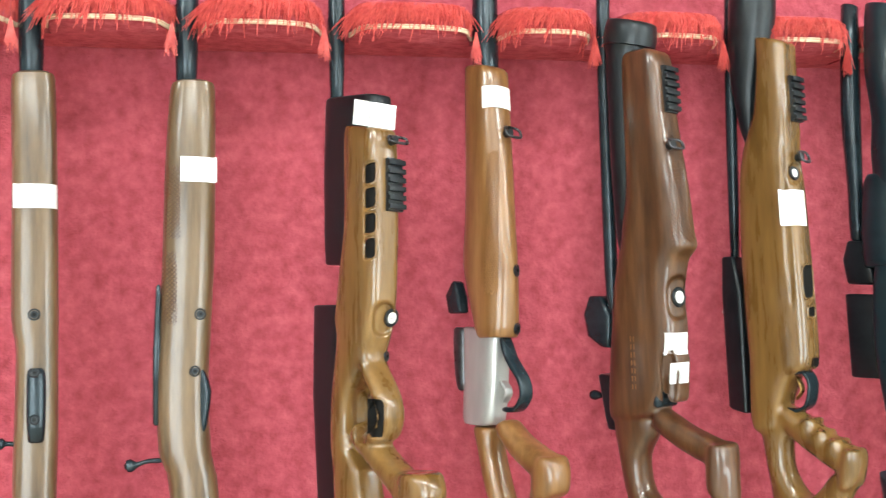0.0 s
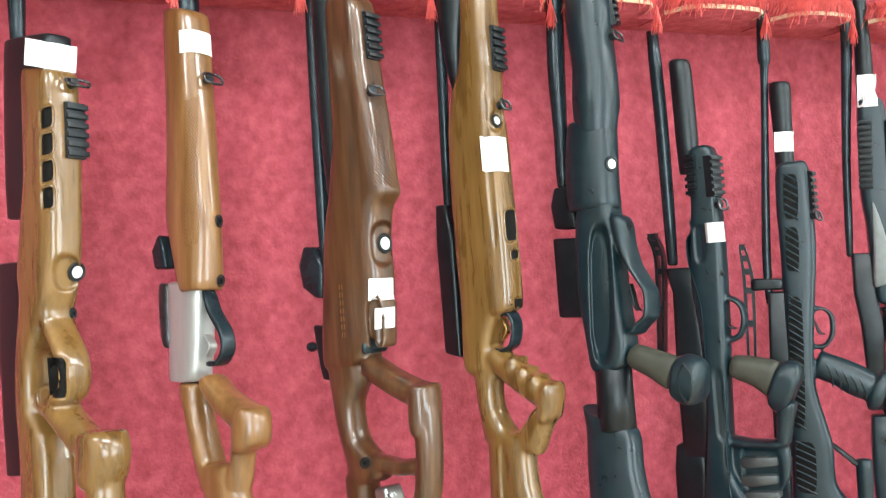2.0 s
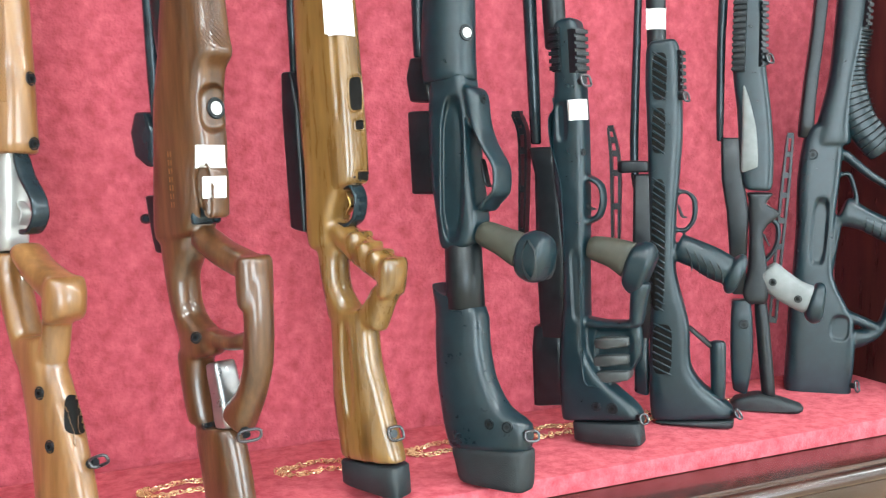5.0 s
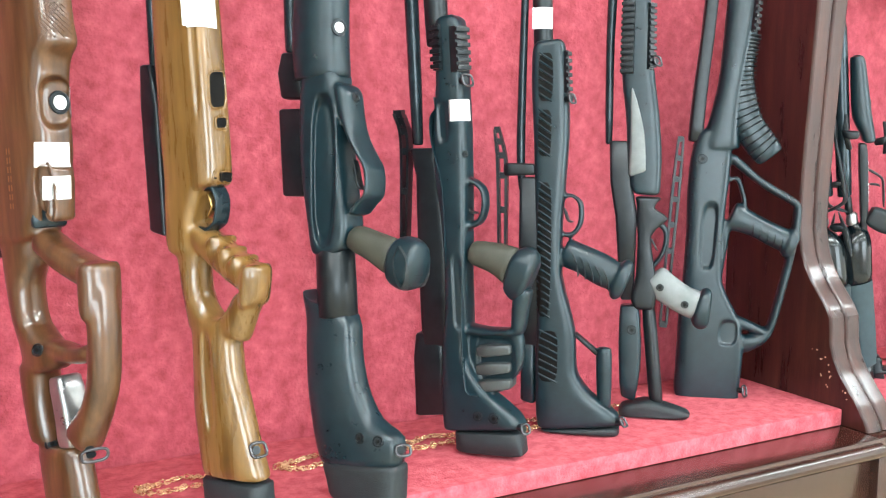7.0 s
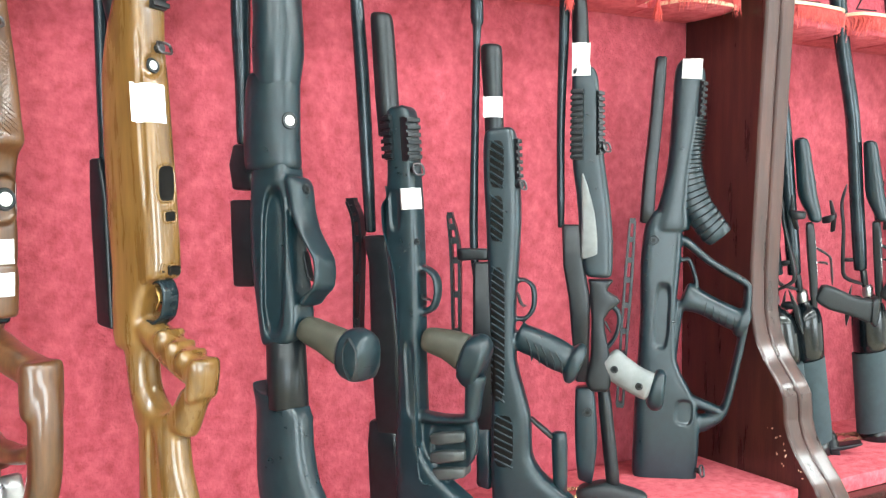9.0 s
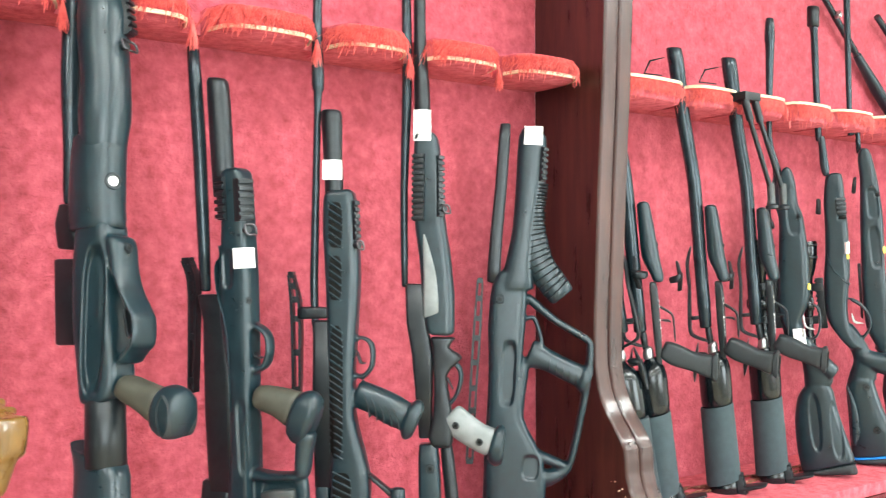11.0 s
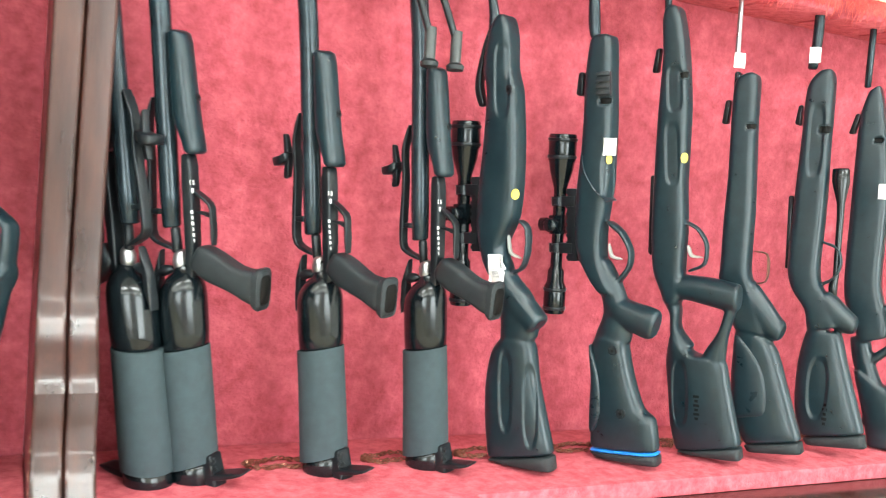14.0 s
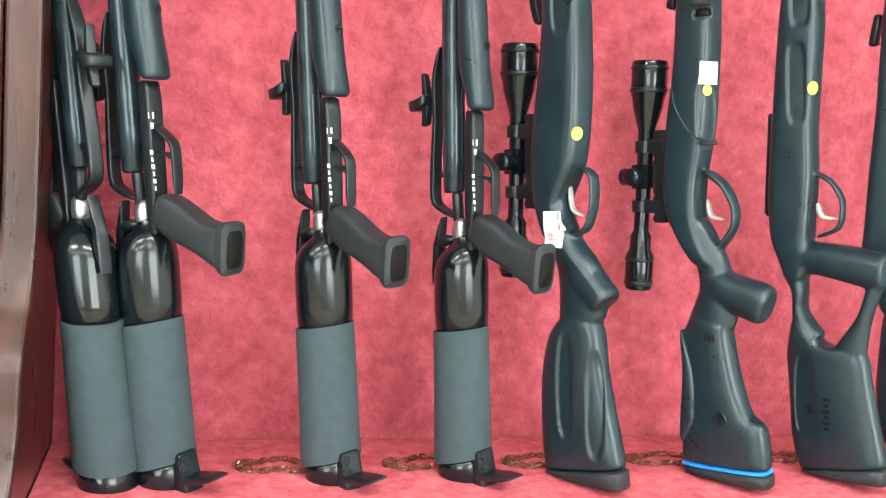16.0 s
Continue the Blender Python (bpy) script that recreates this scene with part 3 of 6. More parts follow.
# ---- the two gun cabinets ----
for name, x0, x1 in (("gun_cabinet", -1.8, 2.514), ("gun_cabinet", 2.591, 5.3)):
    cab = tagged(new(name), "open mahogany gun cabinet lined with red velvet", "cabinet", "gun cabinets")
    cab.location = ((x0 + x1) / 2, 1.1, 0)

    def put(ob):
        ob.parent = cab
        ob.matrix_parent_inverse = Matrix.Translation(cab.location).inverted()
        return ob
    put(box("velvet_back", (x0, WALL_Y, 0.86), (x1, 1.295, 2.74), VELVET, label="mottled red velvet back panel"))
    put(box("velvet_shelf", (x0, 0.962, 0.907), (x1, WALL_Y - 0.001, SHELF_Z), PLUSH, bevel=0.004, label="red plush covered shelf"))
    put(box("ledge", (x0, 0.884, 0.872), (x1, WALL_Y, 0.9065), MAHOGANY, bevel=0.003, label="polished mahogany ledge"))
    put(tube("nosing", [(x0, 0.885, 0.886), ((x0 + x1) / 2, 0.885, 0.886), (x1, 0.885, 0.886)], 0.0135, MAHOGANY, seg=12))
    put(box("apron", (x0, 0.90, 0.80), (x1, 0.93, 0.872), MAHOGANY, bevel=0.002))
    put(box("base", (x0, 0.95, 0.06), (x1, 1.29, 0.80), MAHOGANY))
    put(box("plinth", (x0, 0.98, 0.0), (x1, 1.28, 0.06), MAHOGANY))
    count = int((x1 - x0) / 0.62)
    for i in range(count):
        a, b = x0 + (x1 - x0) * i / count, x0 + (x1 - x0) * (i + 1) / count
        put(box("glass_door", (a + 0.045, 0.928, 0.12), (b - 0.045, 0.949, 0.795), GLASS_DARK, bevel=0.003))
        put(box("stile", (a - 0.03 if i else a, 0.915, 0.06), (a + 0.03, 0.952, 0.80), MAHOGANY, bevel=0.003))
    put(box("stile", (x1 - 0.03, 0.915, 0.06), (x1, 0.952, 0.80), MAHOGANY, bevel=0.003))


# the side panels, with a swept front edge and a dished face
def side_panel(x0, x1):
    edge = [(2.73, 1.035), (2.2, 1.038), (1.93, 1.044), (1.75, 1.053), (1.6, 1.062), (1.41, 1.071), (1.31, 1.0755), (1.24, 1.075), (1.20, 1.066), (1.178, 1.057), (1.15, 1.040), (1.128, 1.022), (1.108, 1.006), (1.092, 0.997), (1.07, 0.9945), (1.045, 0.993), (1.02, 0.985), (0.998, 0.972), (0.97, 0.950), (0.948, 0.931), (0.925, 0.916), (0.9075, 0.908)]
    fine = []
    for (z0, y0), (z1, y1) in zip(edge, edge[1:]):
        for k in range(3):
            t = k / 3
            fine.append((z0 + (z1 - z0) * t, y0 + (y1 - y0) * t))
    fine.append(edge[-1])
    post = tagged(new("side_panel"), "polished mahogany cabinet side panel with a curved, chipped front edge", "cabinet side", "cabinet sides")
    bm = bmesh.new()
    steps = [(0.0, 0.0045), (0.05, 0.0016), (0.13, 0.0002), (0.3, 0.0), (0.7, 0.0), (0.87, 0.0002), (0.95, 0.0016), (1.0, 0.0045)]
    rows = []
    for z, y in fine:
        row = [bm.verts.new((x0, 1.25, z))] + [bm.verts.new((x0 + (x1 - x0) * s, y + d, z)) for s, d in steps] + [bm.verts.new((x1, 1.25, z))]
        rows.append(row)
    for A, B in zip(rows, rows[1:]):
        for a, b, c, d in zip(A, A[1:], B[1:], B):
            bm.faces.new((a, b, c, d))
    bm.faces.new(rows[0])
    bm.faces.new(rows[-1])
    part("panel", bm, MAHOGANY_UP, post).data.set_sharp_from_angle(angle=radians(16))
    rnd = random.Random(int(x0 * 100))
    for z in (1.5495, 1.36, 1.18):
        y = np.interp(z, [e[0] for e in reversed(edge)], [e[1] for e in reversed(edge)])
        bm = bmesh.new()
        m = Matrix.Translation((x0 + 0.006, y + 0.003, z)) @ Matrix.Diagonal((0.003, 0.001, 0.0025, 1))
        bmesh.ops.create_icosphere(bm, subdivisions=1, radius=1, matrix=m)
        part("chip", bm, PAPER, post)
    if x0 < 2.53:
        for k in range(16):
            z = rnd.uniform(0.955, 1.03)
            y = np.interp(z, [e[0] for e in reversed(edge)], [e[1] for e in reversed(edge)]) + rnd.uniform(0.012, 0.05)
            bm = bmesh.new()
            m = Matrix.Translation((x0, y, z)) @ Matrix.Diagonal((0.0006, rnd.uniform(0.0008, 0.0025), rnd.uniform(0.0008, 0.0022), 1))
            bmesh.ops.create_icosphere(bm, subdivisions=1, radius=1, matrix=m)
            part("chip", bm, BRAID, post)
    return post


side_panel(2.5145, 2.5515)
side_panel(2.5535, 2.5905)
base_stile = structure(box("trim_1", (2.5145, 0.885, 0.0), (2.5905, 1.29, 0.9065), MAHOGANY, bevel=0.002), "mahogany upright below the cabinet sides", "trim")
structure(box("trim_2", (-1.84, 0.9, 0), (-1.8, 1.30, 2.74), MAHOGANY), "mahogany cabinet end", "trim")
structure(box("trim_3", (5.3, 0.9, 0), (5.34, 1.30, 2.74), MAHOGANY), "mahogany cabinet end", "trim")
structure(box("trim_4", (-1.84, 1.0, 2.74), (5.34, 1.30, 2.80), MAHOGANY), "mahogany cabinet head board", "trim")


# ---- the scalloped rack rails ----
def lobe(x0, x1, front, back):
    """The outline of one cushion seen from above."""
    pts = []
    r = min(0.03, (x1 - x0) / 3)
    for k in range(15):
        t = k / 14
        x = x0 + (x1 - x0) * t
        e = min(t, 1 - t) * (x1 - x0)
        dip = 0.0 if e > r else (1 - math.sqrt(max(0, 1 - (1 - e / r) ** 2))) * 0.045
        pts.append((x, front + dip + 0.012 * (2 * t - 1) ** 2))
    return pts


def cushion(rack, x0, x1, z0, z1, front, strands, wild, rnd, edge):
    pts = lobe(x0, x1, front, WALL_Y)
    bm = bmesh.new()
    levels = [(z0, 0.004), (z0 + 0.004, 0), ((z0 + z1) / 2, -0.004), (z1 - 0.004, 0), (z1, 0.004)]
    rows = []
    for z, d in levels:
        rows.append([bm.verts.new((x0, WALL_Y - 0.03, z))] + [bm.verts.new((x, y + d, z)) for x, y in pts] + [bm.verts.new((x1, WALL_Y - 0.03, z))])
    for A, B in zip(rows, rows[1:]):
        for k in range(len(A)):
            bm.faces.new((A[k], A[(k + 1) % len(A)], B[(k + 1) % len(A)], B[k]))
    bm.faces.new(rows[0])
    bm.faces.new(rows[-1])
    body = part("cushion", bm, PLUSH, rack)
    for dz in (0, 0.0032):
        tube("braid", [(x, y - 0.007, edge + dz) for x, y in pts], 0.0018, BRAID, body, 6, "cream and gold braid")
    bm = bmesh.new()
    L = x1 - x0
    for k in range(strands):
        s = rnd.random()
        x = x0 + L * s
        y = np.interp(x, [p[0] for p in pts], [p[1] for p in pts])
        sx = rnd.gauss(0, 0.006)
        out_ = rnd.uniform(0.003, 0.010)
        drop = (z1 - z0) * rnd.uniform(0.42, 0.74)
        if rnd.random() < wild * (2.2 if s < 0.25 else 0.5):
            sx -= rnd.uniform(0.0, 0.028) * (1 if s < 0.6 else 0.3)
            drop *= rnd.uniform(1.2, 2.0)
            out_ += 0.008
        zt = z1 - rnd.uniform(0.002, 0.008)
        w = rnd.uniform(0.0006, 0.0013)
        P = [(x, y - 0.002, zt), (x + sx * 0.4, y - out_, zt - drop * 0.4), (x + sx, y - out_ * 0.9 - 0.002, zt - drop)]
        prev = None
        for i, p in enumerate(P):
            q = w * (1, 1, 0.4)[i]
            tri = [bm.verts.new((p[0] - q, p[1], p[2])), bm.verts.new((p[0] + q, p[1], p[2])), bm.verts.new((p[0], p[1] - q, p[2]))]
            if prev:
                for a in range(3):
                    bm.faces.new((prev[a], prev[(a + 1) % 3], tri[(a + 1) % 3], tri[a]))
            prev = tri
    tagged(part("fringe", bm, FRINGE, body), "silky red fringe", kind="stuff")


def tassel(rack, x, y, z, rnd):
    bm = bmesh.new()
    for k in range(46):
        a, r = rnd.uniform(0, math.tau), rnd.uniform(0.002, 0.010)
        add_tube(bm, [(x, y, z), (x + 0.5 * r * math.cos(a), y + 0.5 * r * math.sin(a), z - 0.018), (x + r * math.cos(a), y + r * math.sin(a), z - rnd.uniform(0.03, 0.045))], [0.0011, 0.001, 0.0004], 3)
    part("tassel", bm, FRINGE, rack)


def rack(x0, x1, cuts, z0, z1, front, strands, wild, gap, edge):
    rnd = random.Random(5)
    r = tagged(new("rack_rail"), "red plush scalloped rack rail edged with braid and fringe", "gun rack", "rack rails")
    r.location = (0, 0, 0)
    box("backing_board", (x0, WALL_Y - 0.075, z0 + 0.002), (x1, WALL_Y - 0.001, z1 - 0.002), PLUSH, r)
    for a, b in zip(cuts, cuts[1:]):
        cushion(r, a + gap, b - gap, z0, z1, front, strands, wild, rnd, edge)
        if wild > 0.2:
            tassel(r, a - gap * 0.9, front + 0.02, z0 + 0.006, rnd)


rack(-1.795, 2.508, [-1.7 + 0.192 * i for i in range(11)] + [0.26, 0.452, 0.646, 0.838, 1.039, 1.203, 1.387, 1.573, 1.754, 1.957, 2.133, 2.326, 2.522], 1.790, 1.829, 1.092, 520, 0.3, 0.018, 1.792)
rack(2.594, 5.295, [2.585, 2.814, 2.99, 3.167, 3.35, 3.535, 3.718, 3.90, 4.076, 4.255, 4.43, 4.61, 4.79, 4.97, 5.15, 5.29], 1.776, 1.820, 1.092, 480, 0.12, 0.006, 1.816)


# ---- the guns in the rack ----
g = gun("hunting_rifle", 0.480, -0.033, 107, "walnut bolt-action rifle with price tag in the rack", 1.080)
limb(g, "barrel", BLUED, 0, [(-0.013, 0.98, 0.014, 0.984), (-0.015, 0.891, 0.016, 0.894), (-0.015, 0.788, 0.014, 0.79)])
limb(g, "stock", WALNUT, 0.052, [(-0.022, 0.793, 0.025, 0.796), (-0.024, 0.773, 0.028, 0.777), (-0.024, 0.651, 0.029, 0.652), (-0.026, 0.49, 0.028, 0.487), (-0.021, 0.448, 0.027, 0.445), (-0.024, 0.352, 0.026, 0.347), (-0.027, 0.257, 0.023, 0.251), (-0.027, 0, 0.023, 0)], n=3.4)
limb(g, "floor_plate", BLUED, 0.066, [(-0.01, 0.425, 0.012, 0.425), (-0.011, 0.399, 0.013, 0.397), (-0.011, 0.336, 0.011, 0.335)])
limb(g, "bolt_handle", BLUED, 0, [(-0.015, 0.328, -0.013, 0.336), (-0.032, 0.332, -0.032, 0.338), (-0.038, 0.328, -0.036, 0.342), (-0.044, 0.331, -0.042, 0.341)])
tag(g, "stock", 0.003, 0.641, 0.052, 0.030)
screw(g, "stock", 0.000, 0.492, 0.011, 0.013)
screw(g, "floor_plate", 0.000, 0.420, 0.010, 0.011)
screw(g, "floor_plate", -0.001, 0.363, 0.010, 0.011)

g = gun("hunting_rifle", 0.657, -0.013, 100, "walnut bolt-action rifle with chequered forend in the rack", 1.080)
limb(g, "barrel", BLUED, 0, [(-0.011, 0.99, 0.013, 0.993), (-0.015, 0.898, 0.014, 0.901), (-0.016, 0.785, 0.012, 0.787)])
limb(g, "stock", WALNUT, 0.055, [(-0.019, 0.787, 0.031, 0.788), (-0.023, 0.77, 0.034, 0.773), (-0.029, 0.674, 0.034, 0.676), (-0.032, 0.565, 0.032, 0.565), (-0.035, 0.487, 0.028, 0.485), (-0.039, 0.402, 0.024, 0.399), (-0.037, 0.319, 0.027, 0.314), (-0.023, 0.261, 0.036, 0.256), (-0.023, 0, 0.036, 0)], n=3.0)
limb(g, "receiver", BLUED, 0.03, [(-0.041, 0.526, -0.033, 0.526), (-0.044, 0.445, -0.034, 0.444), (-0.045, 0.352, -0.035, 0.352)], straight=True)
limb(g, "bolt_handle", BLUED, 0, [(-0.031, 0.304, -0.031, 0.311), (-0.049, 0.305, -0.049, 0.311), (-0.06, 0.302, -0.062, 0.308), (-0.068, 0.296, -0.07, 0.312), (-0.076, 0.297, -0.078, 0.309)])
limb(g, "trigger_guard", BLUED, 0.05, [(0, 0.428, 0.015, 0.427), (-0.005, 0.387, 0.027, 0.392), (-0.003, 0.334, 0.019, 0.333)])
tag(g, "stock", 0.013, 0.677, 0.044, 0.032)
chequer(g, "stock", -0.019, 0.634, 0.018, 0.098, m=DARK_WALNUT)
chequer(g, "stock", -0.023, 0.523, 0.017, 0.095, m=DARK_WALNUT)
screw(g, "stock", 0.014, 0.490, 0.012, 0.013)
screw(g, "trigger_guard", 0.007, 0.418, 0.011, 0.012)

g = gun("air_rifle", 0.831, 0.008, 30, "honey walnut air rifle with thumbhole stock in the rack", 1.080)
limb(g, "barrel", BLUED, 0, [(-0.01, 1.005, 0.011, 0.996), (-0.01, 0.91, 0.012, 0.903), (-0.006, 0.77, 0.013, 0.765)])
limb(g, "air_cylinder", BLACK_METAL, 0.04, [(-0.003, 0.77, 0.112, 0.754), (-0.004, 0.72, 0.104, 0.708), (-0.005, 0.678, 0.085, 0.668), (-0.001, 0.55, 0.064, 0.547)])
limb(g, "stock", HONEY_WALNUT, 0.046, [(0.047, 0.727, 0.117, 0.711), (0.047, 0.67, 0.12, 0.661), (0.048, 0.598, 0.121, 0.591), (0.038, 0.548, 0.12, 0.544), (0.03, 0.505, 0.118, 0.502), (0.026, 0.48, 0.113, 0.482), (0.032, 0.455, 0.105, 0.455), (0.027, 0.419, 0.084, 0.421), (0.023, 0.382, 0.06, 0.38), (0.021, 0.326, 0.059, 0.324), (0.028, 0.257, 0.09, 0.266), (0.028, 0, 0.09, 0)], n=4.6)
limb(g, "trigger_guard", HONEY_WALNUT, 0.04, [(0.107, 0.46, 0.091, 0.464), (0.098, 0.43, 0.08, 0.426), (0.126, 0.394, 0.11, 0.384), (0.134, 0.366, 0.122, 0.366), (0.123, 0.336, 0.113, 0.35), (0.08, 0.32, 0.074, 0.34)])
limb(g, "grip", HONEY_WALNUT, 0.042, [(0.076, 0.359, 0.056, 0.327), (0.121, 0.325, 0.107, 0.301), (0.162, 0.305, 0.146, 0.277), (0.193, 0.29, 0.175, 0.258)])
limb(g, "grip_cap", HONEY_WALNUT, 0.05, [(0.16, 0.306, 0.209, 0.308), (0.152, 0.285, 0.218, 0.288), (0.15, 0.265, 0.214, 0.268), (0.161, 0.246, 0.201, 0.248)])
limb(g, "butt", HONEY_WALNUT, 0.04, [(0.164, 0.257, 0.204, 0.259), (0.173, 0.229, 0.205, 0.231), (0.171, 0.182, 0.204, 0.185), (0.171, 0, 0.204, 0)])
limb(g, "receiver", BLACK_METAL, 0.032, [(-0.036, 0.499, 0.034, 0.498), (-0.034, 0.38, 0.034, 0.383), (-0.022, 0.242, 0.034, 0.248)], straight=True)
limb(g, "bolt_handle", STEEL, 0, [(0.019, 0.364, 0.019, 0.368), (-0.016, 0.362, -0.016, 0.368), (-0.027, 0.361, -0.027, 0.367)])
limb(g, "stock_grip_plate", STEEL, 0.05, [(0.042, 0.217, 0.116, 0.223), (0.052, 0.196, 0.12, 0.203)])
tag(g, "stock", 0.092, 0.734, 0.074, 0.030)
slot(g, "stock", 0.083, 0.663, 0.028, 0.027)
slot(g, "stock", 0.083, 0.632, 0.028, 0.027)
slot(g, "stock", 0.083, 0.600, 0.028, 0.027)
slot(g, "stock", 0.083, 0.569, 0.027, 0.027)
rail(g, "stock", 0.134, 0.638, 0.032, 0.065)
dent(g, 0.112, 0.479, 0.052, 0.044, 0.007, 2.4)
dent(g, 0.062, 0.36, 0.03, 0.07, 0.006)
gauge(g, "stock", 0.128, 0.479, 0.035, 0.025)
screw(g, "stock", 0.118, 0.433, 0.012, 0.009)
swivel(g, "stock", 0.146, 0.692, 0.044, 0.013)
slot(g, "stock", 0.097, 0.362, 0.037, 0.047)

g = gun("air_rifle", 1.011, 0.033, 30, "light walnut rifle with silver receiver in the rack", 1.080)
limb(g, "barrel", BLUED, 0, [(-0.016, 1.016, 0.015, 1.007), (-0.017, 0.919, 0.017, 0.91), (-0.014, 0.819, 0.022, 0.811)])
limb(g, "forend", LIGHT_WALNUT, 0.05, [(-0.02, 0.824, 0.032, 0.813), (-0.023, 0.801, 0.036, 0.789), (-0.019, 0.682, 0.048, 0.673), (-0.019, 0.604, 0.055, 0.599), (-0.022, 0.551, 0.061, 0.547), (-0.005, 0.497, 0.062, 0.496), (0.011, 0.453, 0.062, 0.455)], n=2.8)
limb(g, "receiver", NICKEL, 0.036, [(-0.022, 0.468, 0.048, 0.461), (-0.02, 0.432, 0.047, 0.429), (-0.018, 0.39, 0.046, 0.386), (-0.017, 0.348, 0.04, 0.346), (-0.01, 0.34, 0.026, 0.341)], n=4)
limb(g, "bolt_cover", GUNMETAL, 0.040, [(-0.041, 0.467, -0.009, 0.464), (-0.037, 0.418, -0.008, 0.417), (-0.028, 0.383, -0.006, 0.383)])
limb(g, "trigger_guard", BLUED, 0.02, [(0.053, 0.456, 0.047, 0.454), (0.066, 0.43, 0.06, 0.426), (0.089, 0.404, 0.083, 0.4), (0.093, 0.381, 0.087, 0.383), (0.078, 0.363, 0.076, 0.369), (0.055, 0.36, 0.055, 0.368)])
limb(g, "trigger", NICKEL, 0.012, [(0.05, 0.401, 0.046, 0.397), (0.061, 0.386, 0.057, 0.386), (0.053, 0.371, 0.051, 0.373)])
limb(g, "wrist", LIGHT_WALNUT, 0.04, [(0, 0.341, 0.04, 0.339), (0.013, 0.312, 0.041, 0.315), (0.025, 0.274, 0.054, 0.277), (0.039, 0.241, 0.074, 0.236), (0.046, 0.21, 0.106, 0.215)])
limb(g, "grip", LIGHT_WALNUT, 0.042, [(0.063, 0.355, 0.047, 0.337), (0.09, 0.336, 0.074, 0.31), (0.126, 0.322, 0.112, 0.288), (0.144, 0.317, 0.134, 0.281)])
limb(g, "grip_cap", LIGHT_WALNUT, 0.046, [(0.125, 0.315, 0.15, 0.316), (0.114, 0.293, 0.157, 0.297), (0.113, 0.273, 0.155, 0.276), (0.121, 0.262, 0.141, 0.264)])
limb(g, "rear_limb", LIGHT_WALNUT, 0.036, [(0.132, 0.272, 0.11, 0.276), (0.125, 0.246, 0.109, 0.25), (0.122, 0.215, 0.096, 0.223)])
limb(g, "butt", LIGHT_WALNUT, 0.04, [(0.044, 0.24, 0.112, 0.249), (0.052, 0.213, 0.119, 0.219), (0.069, 0.149, 0.148, 0.158), (0.08, 0.056, 0.178, 0.075), (0.08, 0, 0.178, 0)], n=2.8)
limb(g, "rear_sight", BLUED, 0.02, [(-0.052, 0.531, -0.042, 0.528), (-0.065, 0.51, -0.035, 0.508), (-0.06, 0.485, -0.03, 0.486)], straight=True)
tag(g, "forend", 0.040, 0.773, 0.052, 0.030)
swivel(g, "forend", 0.066, 0.720, 0.045, 0.020)
screw(g, "forend", 0.073, 0.539, 0.015, 0.010)
screw(g, "forend", 0.076, 0.465, 0.014, 0.010)
slot(g, "butt", 0.169, 0.162, 0.033, 0.043)
swivel(g, "butt", 0.196, 0.111, 0.054, 0.015)
screw(g, "butt", 0.086, 0.179, 0.014, 0.012)
screw(g, "butt", 0.105, 0.120, 0.014, 0.012)
chequer(g, "forend", 0.015, 0.609, 0.030, 0.195, m=LIGHT_WALNUT)

g = gun("air_rifle", 1.221, -0.021, 30, "dark walnut air rifle with skeleton stock in the rack", 1.080)
limb(g, "barrel", BLUED, 0, [(0.008, 1.015, 0.025, 1.01), (-0.003, 0.873, 0.016, 0.868), (-0.009, 0.542, 0.009, 0.54), (-0.004, 0.48, 0.009, 0.479)])
limb(g, "air_cylinder", BLACK_METAL, 0, [(0.025, 0.883, 0.091, 0.861), (0.018, 0.851, 0.085, 0.831), (0.018, 0.836, 0.071, 0.822), (0.017, 0.678, 0.066, 0.671), (0.02, 0.578, 0.056, 0.574), (0.025, 0.566, 0.052, 0.564)])
limb(g, "stock", DARK_WALNUT, 0.05, [(0.057, 0.828, 0.101, 0.824), (0.048, 0.813, 0.108, 0.803), (0.047, 0.751, 0.111, 0.737), (0.046, 0.651, 0.124, 0.641), (0.036, 0.599, 0.129, 0.586), (0.031, 0.571, 0.133, 0.563), (0.026, 0.555, 0.118, 0.547), (0.015, 0.51, 0.11, 0.505), (0.007, 0.449, 0.111, 0.445), (0, 0.388, 0.095, 0.384), (-0.002, 0.343, 0.071, 0.35)], n=4.6)
limb(g, "trigger_bridge", DARK_WALNUT, 0.038, [(0.098, 0.43, 0.115, 0.429), (0.095, 0.382, 0.109, 0.382), (0.098, 0.368, 0.107, 0.368)])
limb(g, "wrist", DARK_WALNUT, 0.042, [(-0.002, 0.372, 0.06, 0.369), (-0.001, 0.332, 0.068, 0.331), (0.007, 0.299, 0.047, 0.296), (0.015, 0.255, 0.052, 0.251), (0.021, 0.22, 0.097, 0.217), (0.026, 0.195, 0.085, 0.199)])
limb(g, "grip", DARK_WALNUT, 0.044, [(0.079, 0.361, 0.065, 0.335), (0.116, 0.341, 0.102, 0.313), (0.15, 0.329, 0.14, 0.297), (0.167, 0.323, 0.161, 0.295)])
limb(g, "grip_cap", DARK_WALNUT, 0.05, [(0.15, 0.323, 0.176, 0.323), (0.146, 0.306, 0.177, 0.307), (0.145, 0.273, 0.175, 0.274), (0.151, 0.26, 0.17, 0.26)])
limb(g, "rear_limb", DARK_WALNUT, 0.038, [(0.179, 0.30, 0.147, 0.285), (0.178, 0.245, 0.149, 0.248), (0.171, 0.19, 0.143, 0.198), (0.153, 0.145, 0.127, 0.165), (0.131, 0.105, 0.090, 0.134)])
